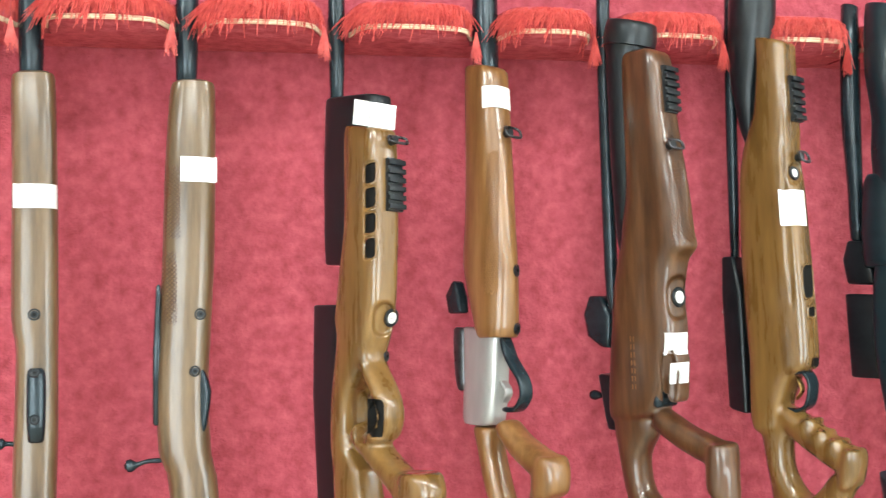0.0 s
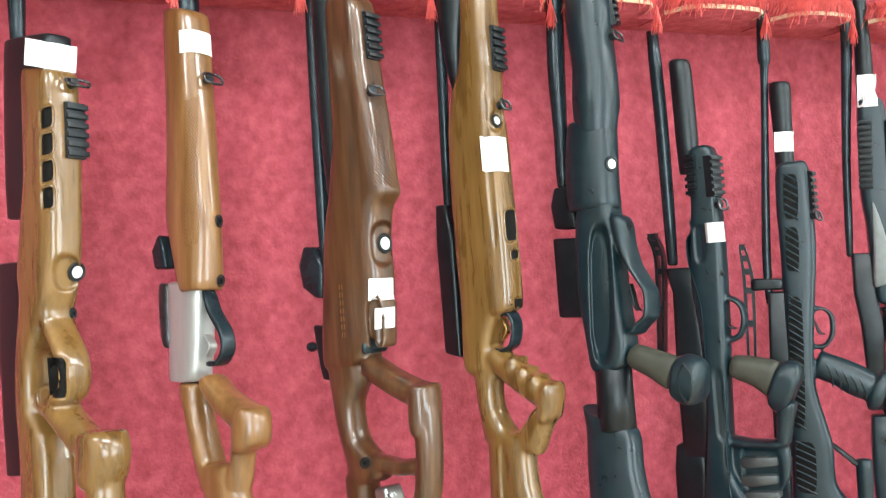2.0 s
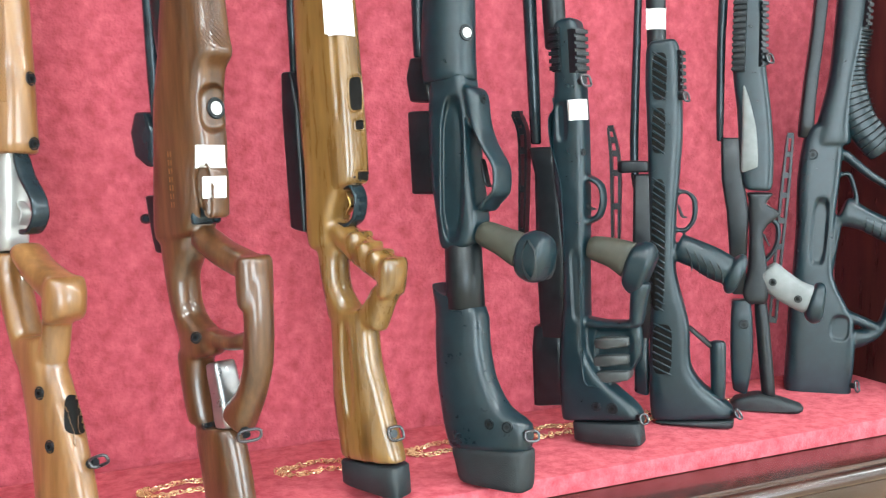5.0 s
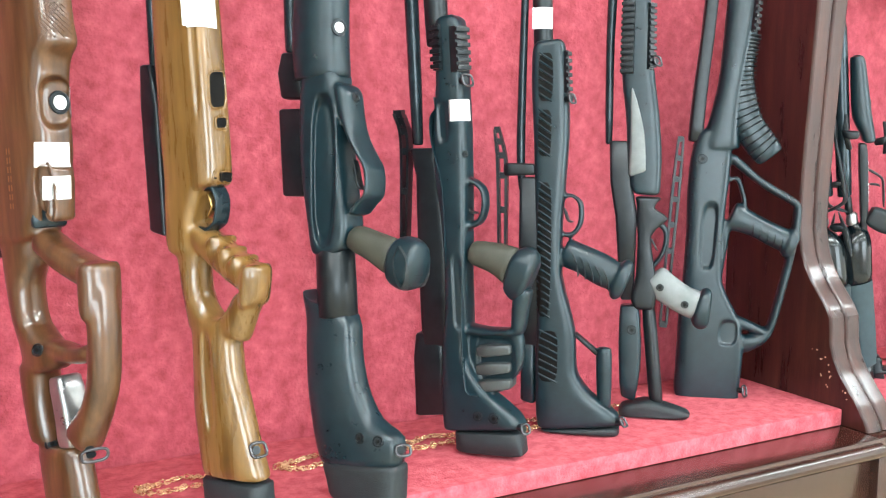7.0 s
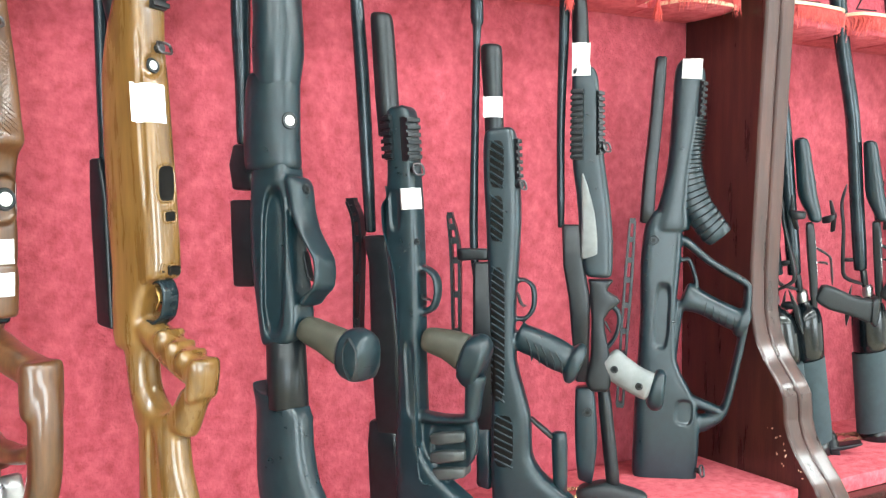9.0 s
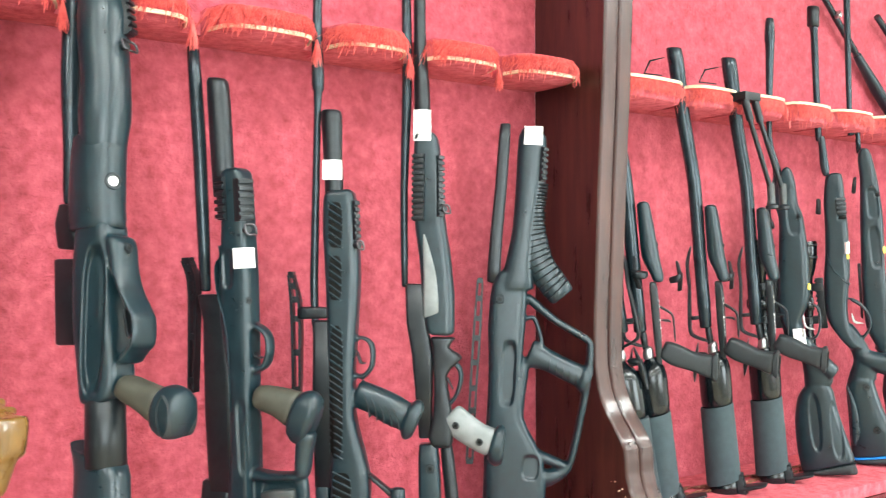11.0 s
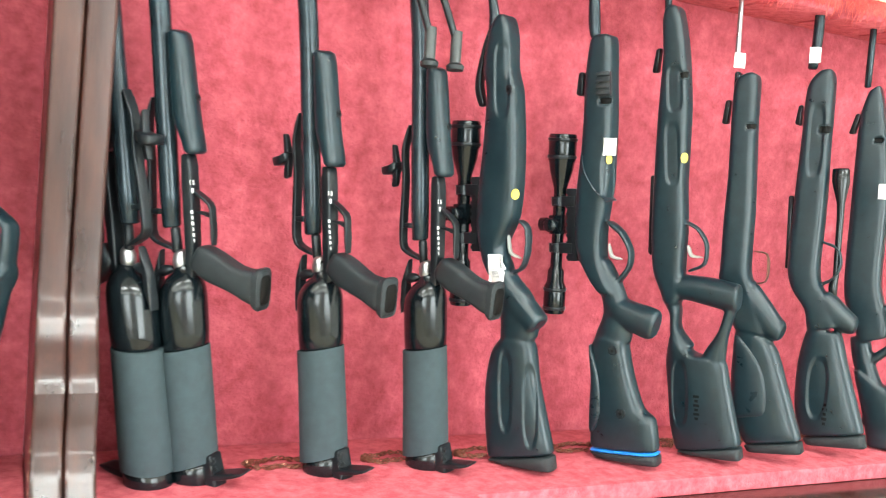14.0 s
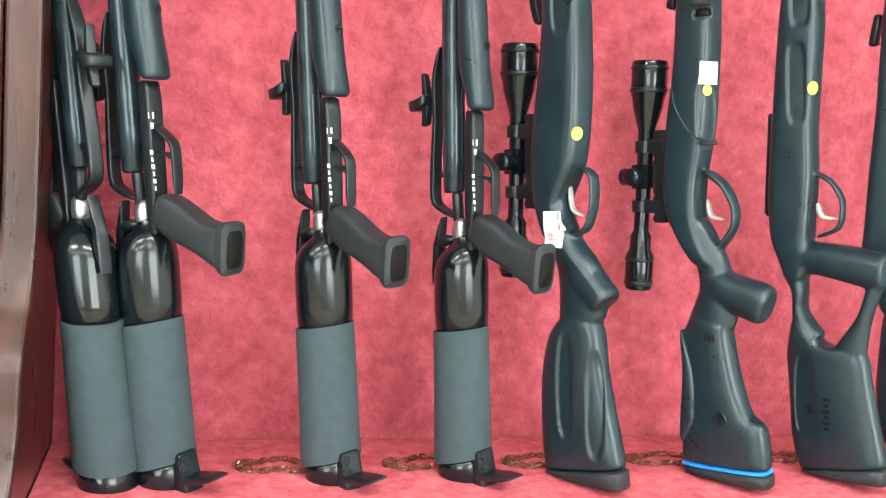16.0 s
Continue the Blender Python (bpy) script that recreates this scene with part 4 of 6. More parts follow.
limb(g, "bridge", DARK_WALNUT, 0.036, [(0.076, 0.235, 0.072, 0.211), (0.113, 0.228, 0.113, 0.208), (0.148, 0.234, 0.152, 0.212)])
limb(g, "front_limb", DARK_WALNUT, 0.042, [(0.017, 0.205, 0.065, 0.205), (0.024, 0.156, 0.063, 0.159), (0.032, 0.112, 0.071, 0.114)])
limb(g, "butt", DARK_WALNUT, 0.042, [(0.039, 0.109, 0.111, 0.113), (0.043, 0.074, 0.119, 0.083), (0.05, 0.015, 0.127, 0.027), (0.05, 0, 0.127, 0)])
limb(g, "cheek_plate", STEEL, 0.034, [(0.075, 0.191, 0.099, 0.195), (0.083, 0.147, 0.108, 0.149), (0.085, 0.111, 0.112, 0.114)])
limb(g, "receiver", BLACK_METAL, 0.03, [(-0.024, 0.402, 0.006, 0.4), (-0.012, 0.343, 0.011, 0.342), (-0.01, 0.328, 0.009, 0.328)], straight=True)
limb(g, "rear_sight", BLUED, 0.024, [(-0.037, 0.509, -0.011, 0.507), (-0.047, 0.484, 0.003, 0.48), (-0.041, 0.454, 0, 0.451), (-0.018, 0.438, 0.001, 0.437)], straight=True)
limb(g, "bolt_handle", BLUED, 0, [(-0.003, 0.369, -0.003, 0.375), (-0.025, 0.369, -0.025, 0.375), (-0.039, 0.365, -0.039, 0.379), (-0.048, 0.367, -0.048, 0.377)])
limb(g, "trigger_block", BLUED, 0.044, [(0.074, 0.414, 0.082, 0.414), (0.075, 0.39, 0.085, 0.389), (0.075, 0.362, 0.086, 0.362)])
rail(g, "stock", 0.113, 0.767, 0.021, 0.062)
swivel(g, "stock", 0.116, 0.696, 0.028, 0.019)
chequer(g, "stock", 0.121, 0.622, 0.042, 0.107, m=DARK_WALNUT)
dent(g, 0.108, 0.500, 0.046, 0.06, 0.010, 2.6)
dent(g, 0.084, 0.40, 0.028, 0.075, 0.010, 3)
gauge(g, "stock", 0.111, 0.500, 0.036, 0.029)
tag(g, "stock", 0.107, 0.443, 0.052, 0.027)
tag(g, "stock", 0.112, 0.406, 0.042, 0.026)
swivel(g, "butt", 0.150, 0.094, 0.036, 0.018)
screw(g, "front_limb", 0.049, 0.220, 0.013, 0.014)
screw(g, "butt", 0.058, 0.109, 0.014, 0.015)
lettering(g, "stock", 0.025, 0.419, 0.074)

g = gun("air_rifle", 1.404, -0.020, 30, "honey walnut air rifle with rubber butt pad in the rack", 1.080)
limb(g, "barrel", BLUED, 0, [(0.012, 1.024, 0.028, 1.017), (-0.002, 0.814, 0.014, 0.809), (-0.011, 0.557, 0.003, 0.556)])
limb(g, "air_cylinder", BLACK_METAL, 0, [(0.021, 0.97, 0.082, 0.95), (0.013, 0.874, 0.073, 0.858), (0.01, 0.803, 0.052, 0.792), (0.019, 0.736, 0.042, 0.732), (0.027, 0.709, 0.038, 0.707)])
limb(g, "stock", HONEY_WALNUT, 0.05, [(0.056, 0.857, 0.099, 0.84), (0.058, 0.823, 0.097, 0.813), (0.049, 0.754, 0.098, 0.744), (0.031, 0.71, 0.096, 0.684), (0.019, 0.656, 0.1, 0.646), (0.016, 0.563, 0.103, 0.555), (0.016, 0.477, 0.105, 0.474), (0.019, 0.422, 0.103, 0.409), (0.018, 0.385, 0.081, 0.399), (0.018, 0.339, 0.059, 0.344), (0.024, 0.321, 0.057, 0.326)], n=4.6)
limb(g, "grip", HONEY_WALNUT, 0.042, [(0.067, 0.36, 0.051, 0.342), (0.096, 0.344, 0.074, 0.314), (0.125, 0.324, 0.105, 0.292), (0.156, 0.309, 0.136, 0.273)])
limb(g, "grip_cap", HONEY_WALNUT, 0.048, [(0.143, 0.31, 0.161, 0.31), (0.136, 0.289, 0.161, 0.292), (0.134, 0.271, 0.155, 0.268), (0.138, 0.258, 0.148, 0.258)])
limb(g, "finger_groove", HONEY_WALNUT, 0.046, [(0.079, 0.332, 0.091, 0.32), (0.09, 0.342, 0.102, 0.332), (0.097, 0.347, 0.105, 0.341)])
limb(g, "finger_groove", HONEY_WALNUT, 0.046, [(0.096, 0.317, 0.108, 0.305), (0.107, 0.328, 0.119, 0.318), (0.114, 0.333, 0.122, 0.327)])
limb(g, "finger_groove", HONEY_WALNUT, 0.046, [(0.116, 0.307, 0.126, 0.297), (0.124, 0.319, 0.138, 0.307), (0.132, 0.323, 0.14, 0.317)])
limb(g, "wrist", HONEY_WALNUT, 0.042, [(0.02, 0.345, 0.082, 0.34), (0.028, 0.315, 0.067, 0.314), (0.032, 0.28, 0.066, 0.275), (0.035, 0.254, 0.084, 0.245), (0.036, 0.228, 0.115, 0.235)])
limb(g, "rear_limb", HONEY_WALNUT, 0.038, [(0.152, 0.266, 0.122, 0.278), (0.140, 0.242, 0.106, 0.256), (0.126, 0.212, 0.086, 0.238)])
limb(g, "butt", HONEY_WALNUT, 0.044, [(0.044, 0.240, 0.112, 0.243), (0.043, 0.202, 0.112, 0.211), (0.041, 0.163, 0.114, 0.174), (0.038, 0.124, 0.123, 0.138), (0.042, 0.078, 0.135, 0.088), (0.046, 0.044, 0.148, 0.045)], n=2.8)
limb(g, "butt_pad", RUBBER, 0.046, [(0.047, 0.042, 0.147, 0.042), (0.048, 0.011, 0.148, 0.001)], n=4)
limb(g, "receiver", BLACK_METAL, 0.03, [(-0.019, 0.561, 0.003, 0.56), (-0.021, 0.51, 0.012, 0.508), (-0.021, 0.352, 0.011, 0.344)], straight=True)
limb(g, "bolt_handle", STEEL, 0, [(-0.006, 0.48, -0.006, 0.486), (-0.021, 0.481, -0.021, 0.487), (-0.028, 0.479, -0.028, 0.489)])
limb(g, "cocking_pin", BRASS, 0, [(-0.012, 0.509, -0.012, 0.513), (-0.021, 0.507, -0.021, 0.515), (-0.026, 0.508, -0.026, 0.514)])
limb(g, "trigger_guard", BLUED, 0.024, [(0.068, 0.403, 0.07, 0.395), (0.093, 0.406, 0.091, 0.4), (0.103, 0.387, 0.099, 0.387), (0.097, 0.36, 0.093, 0.362), (0.078, 0.349, 0.078, 0.355), (0.06, 0.353, 0.062, 0.359)])
limb(g, "trigger", BRASS, 0.01, [(0.082, 0.396, 0.078, 0.394), (0.088, 0.38, 0.084, 0.38), (0.078, 0.365, 0.076, 0.367)])
tag(g, "stock", 0.093, 0.620, 0.048, 0.047)
rail(g, "stock", 0.102, 0.761, 0.019, 0.062)
swivel(g, "stock", 0.109, 0.683, 0.025, 0.020)
dent(g, 0.092, 0.664, 0.026, 0.03, 0.006, 2.4)
dent(g, 0.075, 0.60, 0.010, 0.24, 0.003, 3)
dent(g, 0.062, 0.16, 0.018, 0.14, 0.004, 3)
gauge(g, "stock", 0.092, 0.664, 0.020, 0.022)
slot(g, "stock", 0.103, 0.520, 0.020, 0.044)
slot(g, "stock", 0.106, 0.480, 0.014, 0.014)
swivel(g, "butt", 0.166, 0.089, 0.024, 0.024)
slot(g, "stock", 0.108, 0.415, 0.014, 0.014)

g = gun("pcp_rifle", 1.537, 0.042, 30, "matte black air rifle with pressure gauge in the rack", 1.080)
limb(g, "barrel", BLUED, 0, [(-0.007, 0.93, 0.018, 0.923), (-0.008, 0.769, 0.019, 0.763), (0, 0.663, 0.021, 0.66), (0.003, 0.583, 0.022, 0.58)])
limb(g, "shroud", BLACK_POLYMER, 0, [(0.03, 0.919, 0.078, 0.906), (0.03, 0.858, 0.097, 0.842), (0.031, 0.815, 0.098, 0.8), (0.039, 0.753, 0.104, 0.741), (0.038, 0.707, 0.106, 0.696), (0.039, 0.684, 0.103, 0.674), (0.042, 0.652, 0.099, 0.644)])
limb(g, "air_cylinder", BLACK_POLYMER, 0.058, [(0.03, 0.673, 0.1, 0.665), (0.025, 0.643, 0.101, 0.633), (0.023, 0.588, 0.102, 0.579), (0.026, 0.542, 0.105, 0.544)], n=2.4)
limb(g, "chassis", BLACK_POLYMER, 0.052, [(0.043, 0.548, 0.101, 0.552), (0.041, 0.481, 0.105, 0.483), (0.044, 0.421, 0.111, 0.42), (0.054, 0.361, 0.12, 0.362), (0.06, 0.326, 0.119, 0.335), (0.067, 0.313, 0.111, 0.319)], n=4.6)
limb(g, "forward_lug", BLACK_POLYMER, 0.046, [(0.111, 0.536, 0.097, 0.53), (0.121, 0.522, 0.099, 0.516), (0.124, 0.491, 0.108, 0.487), (0.131, 0.466, 0.121, 0.46), (0.144, 0.443, 0.136, 0.439), (0.154, 0.425, 0.146, 0.423), (0.154, 0.393, 0.146, 0.395), (0.141, 0.379, 0.135, 0.385), (0.129, 0.364, 0.121, 0.372)])
limb(g, "trigger", BLACK_METAL, 0.012, [(0.122, 0.437, 0.118, 0.437), (0.129, 0.406, 0.125, 0.404), (0.137, 0.4, 0.135, 0.398)])
limb(g, "grip", OLIVE_RUBBER, 0.04, [(0.126, 0.355, 0.114, 0.323), (0.16, 0.345, 0.146, 0.309), (0.193, 0.336, 0.173, 0.292)])
limb(g, "grip_cap", BLACK_POLYMER, 0.05, [(0.188, 0.338, 0.178, 0.286), (0.202, 0.342, 0.186, 0.278), (0.217, 0.338, 0.199, 0.274), (0.226, 0.329, 0.214, 0.277)])
limb(g, "buffer_tube", BLACK_METAL, 0, [(0.061, 0.325, 0.114, 0.33), (0.065, 0.231, 0.12, 0.236)])
limb(g, "butt", SATIN_POLYMER, 0.046, [(0.044, 0.27, 0.061, 0.254), (0.048, 0.231, 0.12, 0.237), (0.048, 0.181, 0.127, 0.187), (0.051, 0.133, 0.138, 0.142), (0.058, 0.091, 0.161, 0.107), (0.064, 0.062, 0.195, 0.088), (0.072, 0.041, 0.196, 0.054)], n=3)
limb(g, "butt_pad", RUBBER, 0.048, [(0.076, 0.044, 0.197, 0.056), (0.084, 0.022, 0.196, 0.028), (0.09, 0, 0.195, 0)], n=4)
limb(g, "rear_sight", BLACK_METAL, 0.028, [(0.001, 0.582, 0.034, 0.58), (-0.004, 0.555, 0.036, 0.553), (0.001, 0.521, 0.044, 0.519)], straight=True)
limb(g, "bolt_block", BLACK_METAL, 0.034, [(-0.001, 0.507, 0.05, 0.505), (0.004, 0.458, 0.05, 0.457), (0.007, 0.391, 0.052, 0.391)], n=6, straight=True)
limb(g, "bolt_handle", STEEL, 0, [(0.031, 0.483, 0.031, 0.487), (0.005, 0.483, 0.005, 0.487), (-0.001, 0.481, -0.001, 0.489)])
dent(g, 0.068, 0.425, 0.040, 0.21, 0.014, 3)
gauge(g, "air_cylinder", 0.092, 0.608, 0.024, 0.026)
screw(g, "butt", 0.130, 0.079, 0.013, 0.012)
screw(g, "butt", 0.159, 0.079, 0.014, 0.013)
swivel(g, "butt", 0.216, 0.069, 0.023, 0.017)
rail(g, "shroud", 0.103, 0.835, 0.021, 0.062)
swivel(g, "shroud", 0.112, 0.790, 0.032, 0.022)
screw(g, "forward_lug", 0.120, 0.517, 0.011, 0.013)
limb(g, "cap_ring", RUBBER, 0.054, [(0.206, 0.331, 0.204, 0.329), (0.217, 0.316, 0.215, 0.316), (0.218, 0.294, 0.216, 0.294), (0.209, 0.277, 0.209, 0.281), (0.199, 0.293, 0.201, 0.293), (0.197, 0.315, 0.199, 0.315), (0.204, 0.331, 0.206, 0.329)])

g = gun("bullpup_air_rifle", 1.792, -0.044, 38, "matte black air rifle holding spare magazines in the rack", 1.110)
limb(g, "barrel", BLUED, 0, [(-0.019, 0.832, 0.001, 0.828), (-0.017, 0.679, 0.004, 0.677), (-0.017, 0.46, 0.001, 0.459)])
limb(g, "air_cylinder", BLACK_METAL, 0, [(0.014, 0.779, 0.046, 0.775), (0.014, 0.744, 0.048, 0.74), (0.015, 0.599, 0.049, 0.596)])
limb(g, "chassis", BLACK_POLYMER, 0.046, [(0.041, 0.638, 0.067, 0.64), (0.035, 0.623, 0.073, 0.621), (0.032, 0.546, 0.074, 0.542), (0.024, 0.481, 0.075, 0.478), (0.023, 0.415, 0.073, 0.413), (0.03, 0.348, 0.07, 0.347), (0.032, 0.281, 0.066, 0.281), (0.028, 0.212, 0.062, 0.205), (0.021, 0.156, 0.06, 0.146), (0.016, 0.108, 0.084, 0.101), (0.015, 0.073, 0.131, 0.062), (0.014, 0.032, 0.143, 0.043)], n=4.6)
limb(g, "butt_pad", RUBBER, 0.046, [(0.031, 0.032, 0.14, 0.037), (0.032, 0.002, 0.142, 0.002)], n=4)
limb(g, "magazine_well", BLACK_POLYMER, 0.02, [(0.062, 0.181, 0.145, 0.183), (0.059, 0.131, 0.142, 0.136), (0.059, 0.096, 0.111, 0.094)], n=6)
limb(g, "lower_bar", BLACK_POLYMER, 0.034, [(0.056, 0.196, 0.054, 0.18), (0.092, 0.19, 0.092, 0.176), (0.138, 0.191, 0.138, 0.179)])
limb(g, "rear_bar", BLACK_POLYMER, 0.034, [(0.162, 0.246, 0.134, 0.252), (0.154, 0.22, 0.13, 0.224), (0.147, 0.183, 0.127, 0.185)])
limb(g, "spare_magazine", DARK_GREY, 0.034, [(0.074, 0.164, 0.075, 0.147), (0.091, 0.166, 0.09, 0.147), (0.128, 0.169, 0.128, 0.152)], n=6, straight=True)
limb(g, "spare_magazine", DARK_GREY, 0.034, [(0.073, 0.137, 0.073, 0.119), (0.09, 0.139, 0.089, 0.12), (0.127, 0.142, 0.126, 0.125)], n=6, straight=True)
limb(g, "spare_magazine", DARK_GREY, 0.034, [(0.071, 0.112, 0.072, 0.094), (0.089, 0.114, 0.088, 0.095), (0.126, 0.117, 0.125, 0.1)], n=6, straight=True)
limb(g, "trigger_guard", BLACK_POLYMER, 0.026, [(0.056, 0.401, 0.058, 0.393), (0.077, 0.408, 0.075, 0.4), (0.095, 0.394, 0.089, 0.39), (0.099, 0.37, 0.091, 0.37), (0.09, 0.344, 0.084, 0.35), (0.069, 0.335, 0.069, 0.345), (0.054, 0.346, 0.058, 0.352)])
limb(g, "trigger", BLACK_METAL, 0.012, [(0.066, 0.382, 0.062, 0.38), (0.073, 0.362, 0.069, 0.36), (0.083, 0.359, 0.081, 0.355)])
limb(g, "grip", OLIVE_RUBBER, 0.038, [(0.074, 0.318, 0.066, 0.284), (0.112, 0.313, 0.098, 0.271), (0.143, 0.306, 0.119, 0.254)])
limb(g, "grip_cap", BLACK_POLYMER, 0.048, [(0.14, 0.304, 0.118, 0.248), (0.154, 0.308, 0.124, 0.236), (0.167, 0.304, 0.133, 0.23), (0.174, 0.291, 0.146, 0.233)])
limb(g, "scope_rail", BLACK_METAL, 0.016, [(-0.044, 0.507, -0.029, 0.506), (-0.035, 0.464, -0.02, 0.463), (-0.044, 0.308, -0.033, 0.308)], n=6)
limb(g, "receiver", BLACK_METAL, 0.032, [(-0.019, 0.455, 0.03, 0.454), (-0.009, 0.416, 0.03, 0.415), (-0.014, 0.28, 0.036, 0.281), (-0.015, 0.16, 0.03, 0.161)], n=5, straight=True)
limb(g, "cheek_plate", BLACK_METAL, 0.03, [(-0.026, 0.178, 0.022, 0.183), (-0.03, 0.141, 0.022, 0.142), (-0.033, 0.05, 0.022, 0.056)], n=5, straight=True)
limb(g, "bolt_handle", STEEL, 0, [(0.02, 0.373, 0.02, 0.379), (0.002, 0.375, 0.002, 0.381), (-0.006, 0.377, -0.006, 0.381)])
dent(g, 0.034, 0.49, 0.016, 0.062, 0.004)
dent(g, 0.044, 0.24, 0.016, 0.12, 0.003)
dent(g, 0.10, 0.137, 0.062, 0.09, 0.005)
tag(g, "chassis", 0.071, 0.506, 0.029, 0.030)
rail(g, "chassis", 0.032, 0.597, 0.018, 0.064)
rail(g, "chassis", 0.084, 0.593, 0.017, 0.063)
swivel(g, "chassis", 0.100, 0.548, 0.023, 0.023)
screw(g, "chassis", 0.067, 0.053, 0.013, 0.014)
screw(g, "chassis", 0.093, 0.052, 0.016, 0.015)
swivel(g, "chassis", 0.155, 0.039, 0.018, 0.018)
screw(g, "chassis", 0.079, 0.442, 0.007, 0.009)
limb(g, "seam_rim", BLACK_POLYMER, 0.05, [(0.032, 0.526, 0.03, 0.526), (0.034, 0.51, 0.032, 0.51), (0.025, 0.497, 0.023, 0.497), (0.025, 0.461, 0.023, 0.461), (0.039, 0.395, 0.037, 0.395), (0.038, 0.281, 0.036, 0.281)])
limb(g, "lower_seam", BLACK_POLYMER, 0.052, [(0.062, 0.268, 0.06, 0.268), (0.06, 0.183, 0.056, 0.183), (0.061, 0.1, 0.057, 0.1), (0.081, 0.093, 0.079, 0.089)])

g = gun("bullpup_air_rifle", 1.949, 0.006, 50, "black air rifle with slotted chassis in the rack", 1.130)
limb(g, "barrel", BLUED, 0, [(-0.004, 1.007, 0.009, 1.007), (-0.007, 0.895, 0.009, 0.895), (-0.008, 0.793, 0.013, 0.792), (-0.004, 0.756, 0.008, 0.755), (-0.01, 0.474, 0.004, 0.474), (-0.006, 0.386, 0.006, 0.386)])
limb(g, "air_cylinder", BLACK_METAL, 0, [(0.008, 0.75, 0.042, 0.749), (0.009, 0.718, 0.043, 0.718), (0.012, 0.681, 0.043, 0.681), (0.017, 0.571, 0.047, 0.57)])
limb(g, "chassis", BLACK_POLYMER, 0.046, [(0.018, 0.616, 0.061, 0.62), (0.014, 0.598, 0.067, 0.598), (0.014, 0.547, 0.071, 0.547), (0.018, 0.474, 0.073, 0.474), (0.021, 0.401, 0.069, 0.401), (0.024, 0.327, 0.065, 0.328), (0.027, 0.252, 0.066, 0.253), (0.027, 0.16, 0.088, 0.167), (0.026, 0.099, 0.092, 0.102), (0.027, 0.051, 0.114, 0.068), (0.029, 0.021, 0.156, 0.037), (0.033, 0.006, 0.161, 0.019)], n=4.6)
limb(g, "butt_pad", RUBBER, 0.046, [(0.035, 0.005, 0.161, 0.016), (0.038, 0.002, 0.162, 0.002)], n=4)
limb(g, "trigger_guard", BLACK_POLYMER, 0.024, [(0.058, 0.376, 0.062, 0.37), (0.076, 0.384, 0.076, 0.378), (0.096, 0.37, 0.088, 0.368), (0.097, 0.337, 0.089, 0.339), (0.083, 0.317, 0.079, 0.323), (0.064, 0.315, 0.064, 0.323)])
limb(g, "trigger", BLACK_METAL, 0.01, [(0.069, 0.362, 0.065, 0.36), (0.076, 0.342, 0.072, 0.34), (0.082, 0.341, 0.082, 0.337)])
limb(g, "grip", BLACK_POLYMER, 0.04, [(0.075, 0.313, 0.059, 0.271), (0.109, 0.3, 0.091, 0.258), (0.134, 0.289, 0.11, 0.245), (0.158, 0.275, 0.136, 0.233)])
limb(g, "grip_cap", BLACK_POLYMER, 0.046, [(0.157, 0.279, 0.137, 0.229), (0.17, 0.282, 0.144, 0.218), (0.178, 0.272, 0.156, 0.22)])
limb(g, "grip_rib", RUBBER, 0.044, [(0.084, 0.293, 0.08, 0.291), (0.091, 0.276, 0.087, 0.274), (0.093, 0.255, 0.089, 0.255)])
limb(g, "grip_rib", RUBBER, 0.044, [(0.096, 0.288, 0.092, 0.286), (0.103, 0.27, 0.099, 0.268), (0.105, 0.25, 0.101, 0.25)])
limb(g, "grip_rib", RUBBER, 0.044, [(0.107, 0.282, 0.103, 0.28), (0.115, 0.264, 0.111, 0.262), (0.117, 0.245, 0.113, 0.245)])
limb(g, "grip_rib", RUBBER, 0.044, [(0.119, 0.276, 0.115, 0.274), (0.127, 0.259, 0.123, 0.257), (0.129, 0.241, 0.125, 0.241)])
limb(g, "grip_rib", RUBBER, 0.044, [(0.131, 0.271, 0.127, 0.269), (0.139, 0.253, 0.135, 0.251), (0.141, 0.236, 0.135, 0.236)])
limb(g, "strut", BLACK_METAL, 0.02, [(0.09, 0.165, 0.084, 0.159), (0.127, 0.135, 0.121, 0.127)])
limb(g, "hand_stop", BLACK_POLYMER, 0, [(0.124, 0.141, 0.143, 0.141), (0.121, 0.128, 0.146, 0.129), (0.125, 0.035, 0.147, 0.037)])
limb(g, "scope_rail", BLACK_METAL, 0.016, [(-0.046, 0.482, -0.035, 0.482), (-0.041, 0.423, -0.023, 0.423), (-0.037, 0.28, -0.023, 0.28)], n=6)
limb(g, "scope_mount", BLACK_METAL, 0.024, [(-0.029, 0.43, -0.028, 0.409), (-0.002, 0.43, -0.002, 0.411), (0.025, 0.429, 0.025, 0.411)], n=6)
limb(g, "receiver", BLACK_METAL, 0.03, [(-0.004, 0.408, 0.03, 0.408), (-0.003, 0.281, 0.034, 0.282), (0.0, 0.14, 0.034, 0.141)], n=6, straight=True)
limb(g, "cheek_plate", BLACK_POLYMER, 0.03, [(0.001, 0.144, 0.026, 0.145), (0.002, 0.051, 0.027, 0.045)], n=5)
limb(g, "bolt_handle", STEEL, 0, [(0.041, 0.355, 0.041, 0.361), (0.017, 0.356, 0.017, 0.362), (0.006, 0.357, 0.006, 0.363)])
tag(g, "air_cylinder", 0.030, 0.653, 0.031, 0.032)
rail(g, "chassis", 0.074, 0.572, 0.010, 0.064)
swivel(g, "chassis", 0.082, 0.530, 0.015, 0.020)
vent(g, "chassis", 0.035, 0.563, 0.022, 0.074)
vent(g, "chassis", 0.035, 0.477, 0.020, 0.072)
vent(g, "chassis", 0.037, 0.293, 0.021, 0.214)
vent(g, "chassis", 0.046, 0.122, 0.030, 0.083)
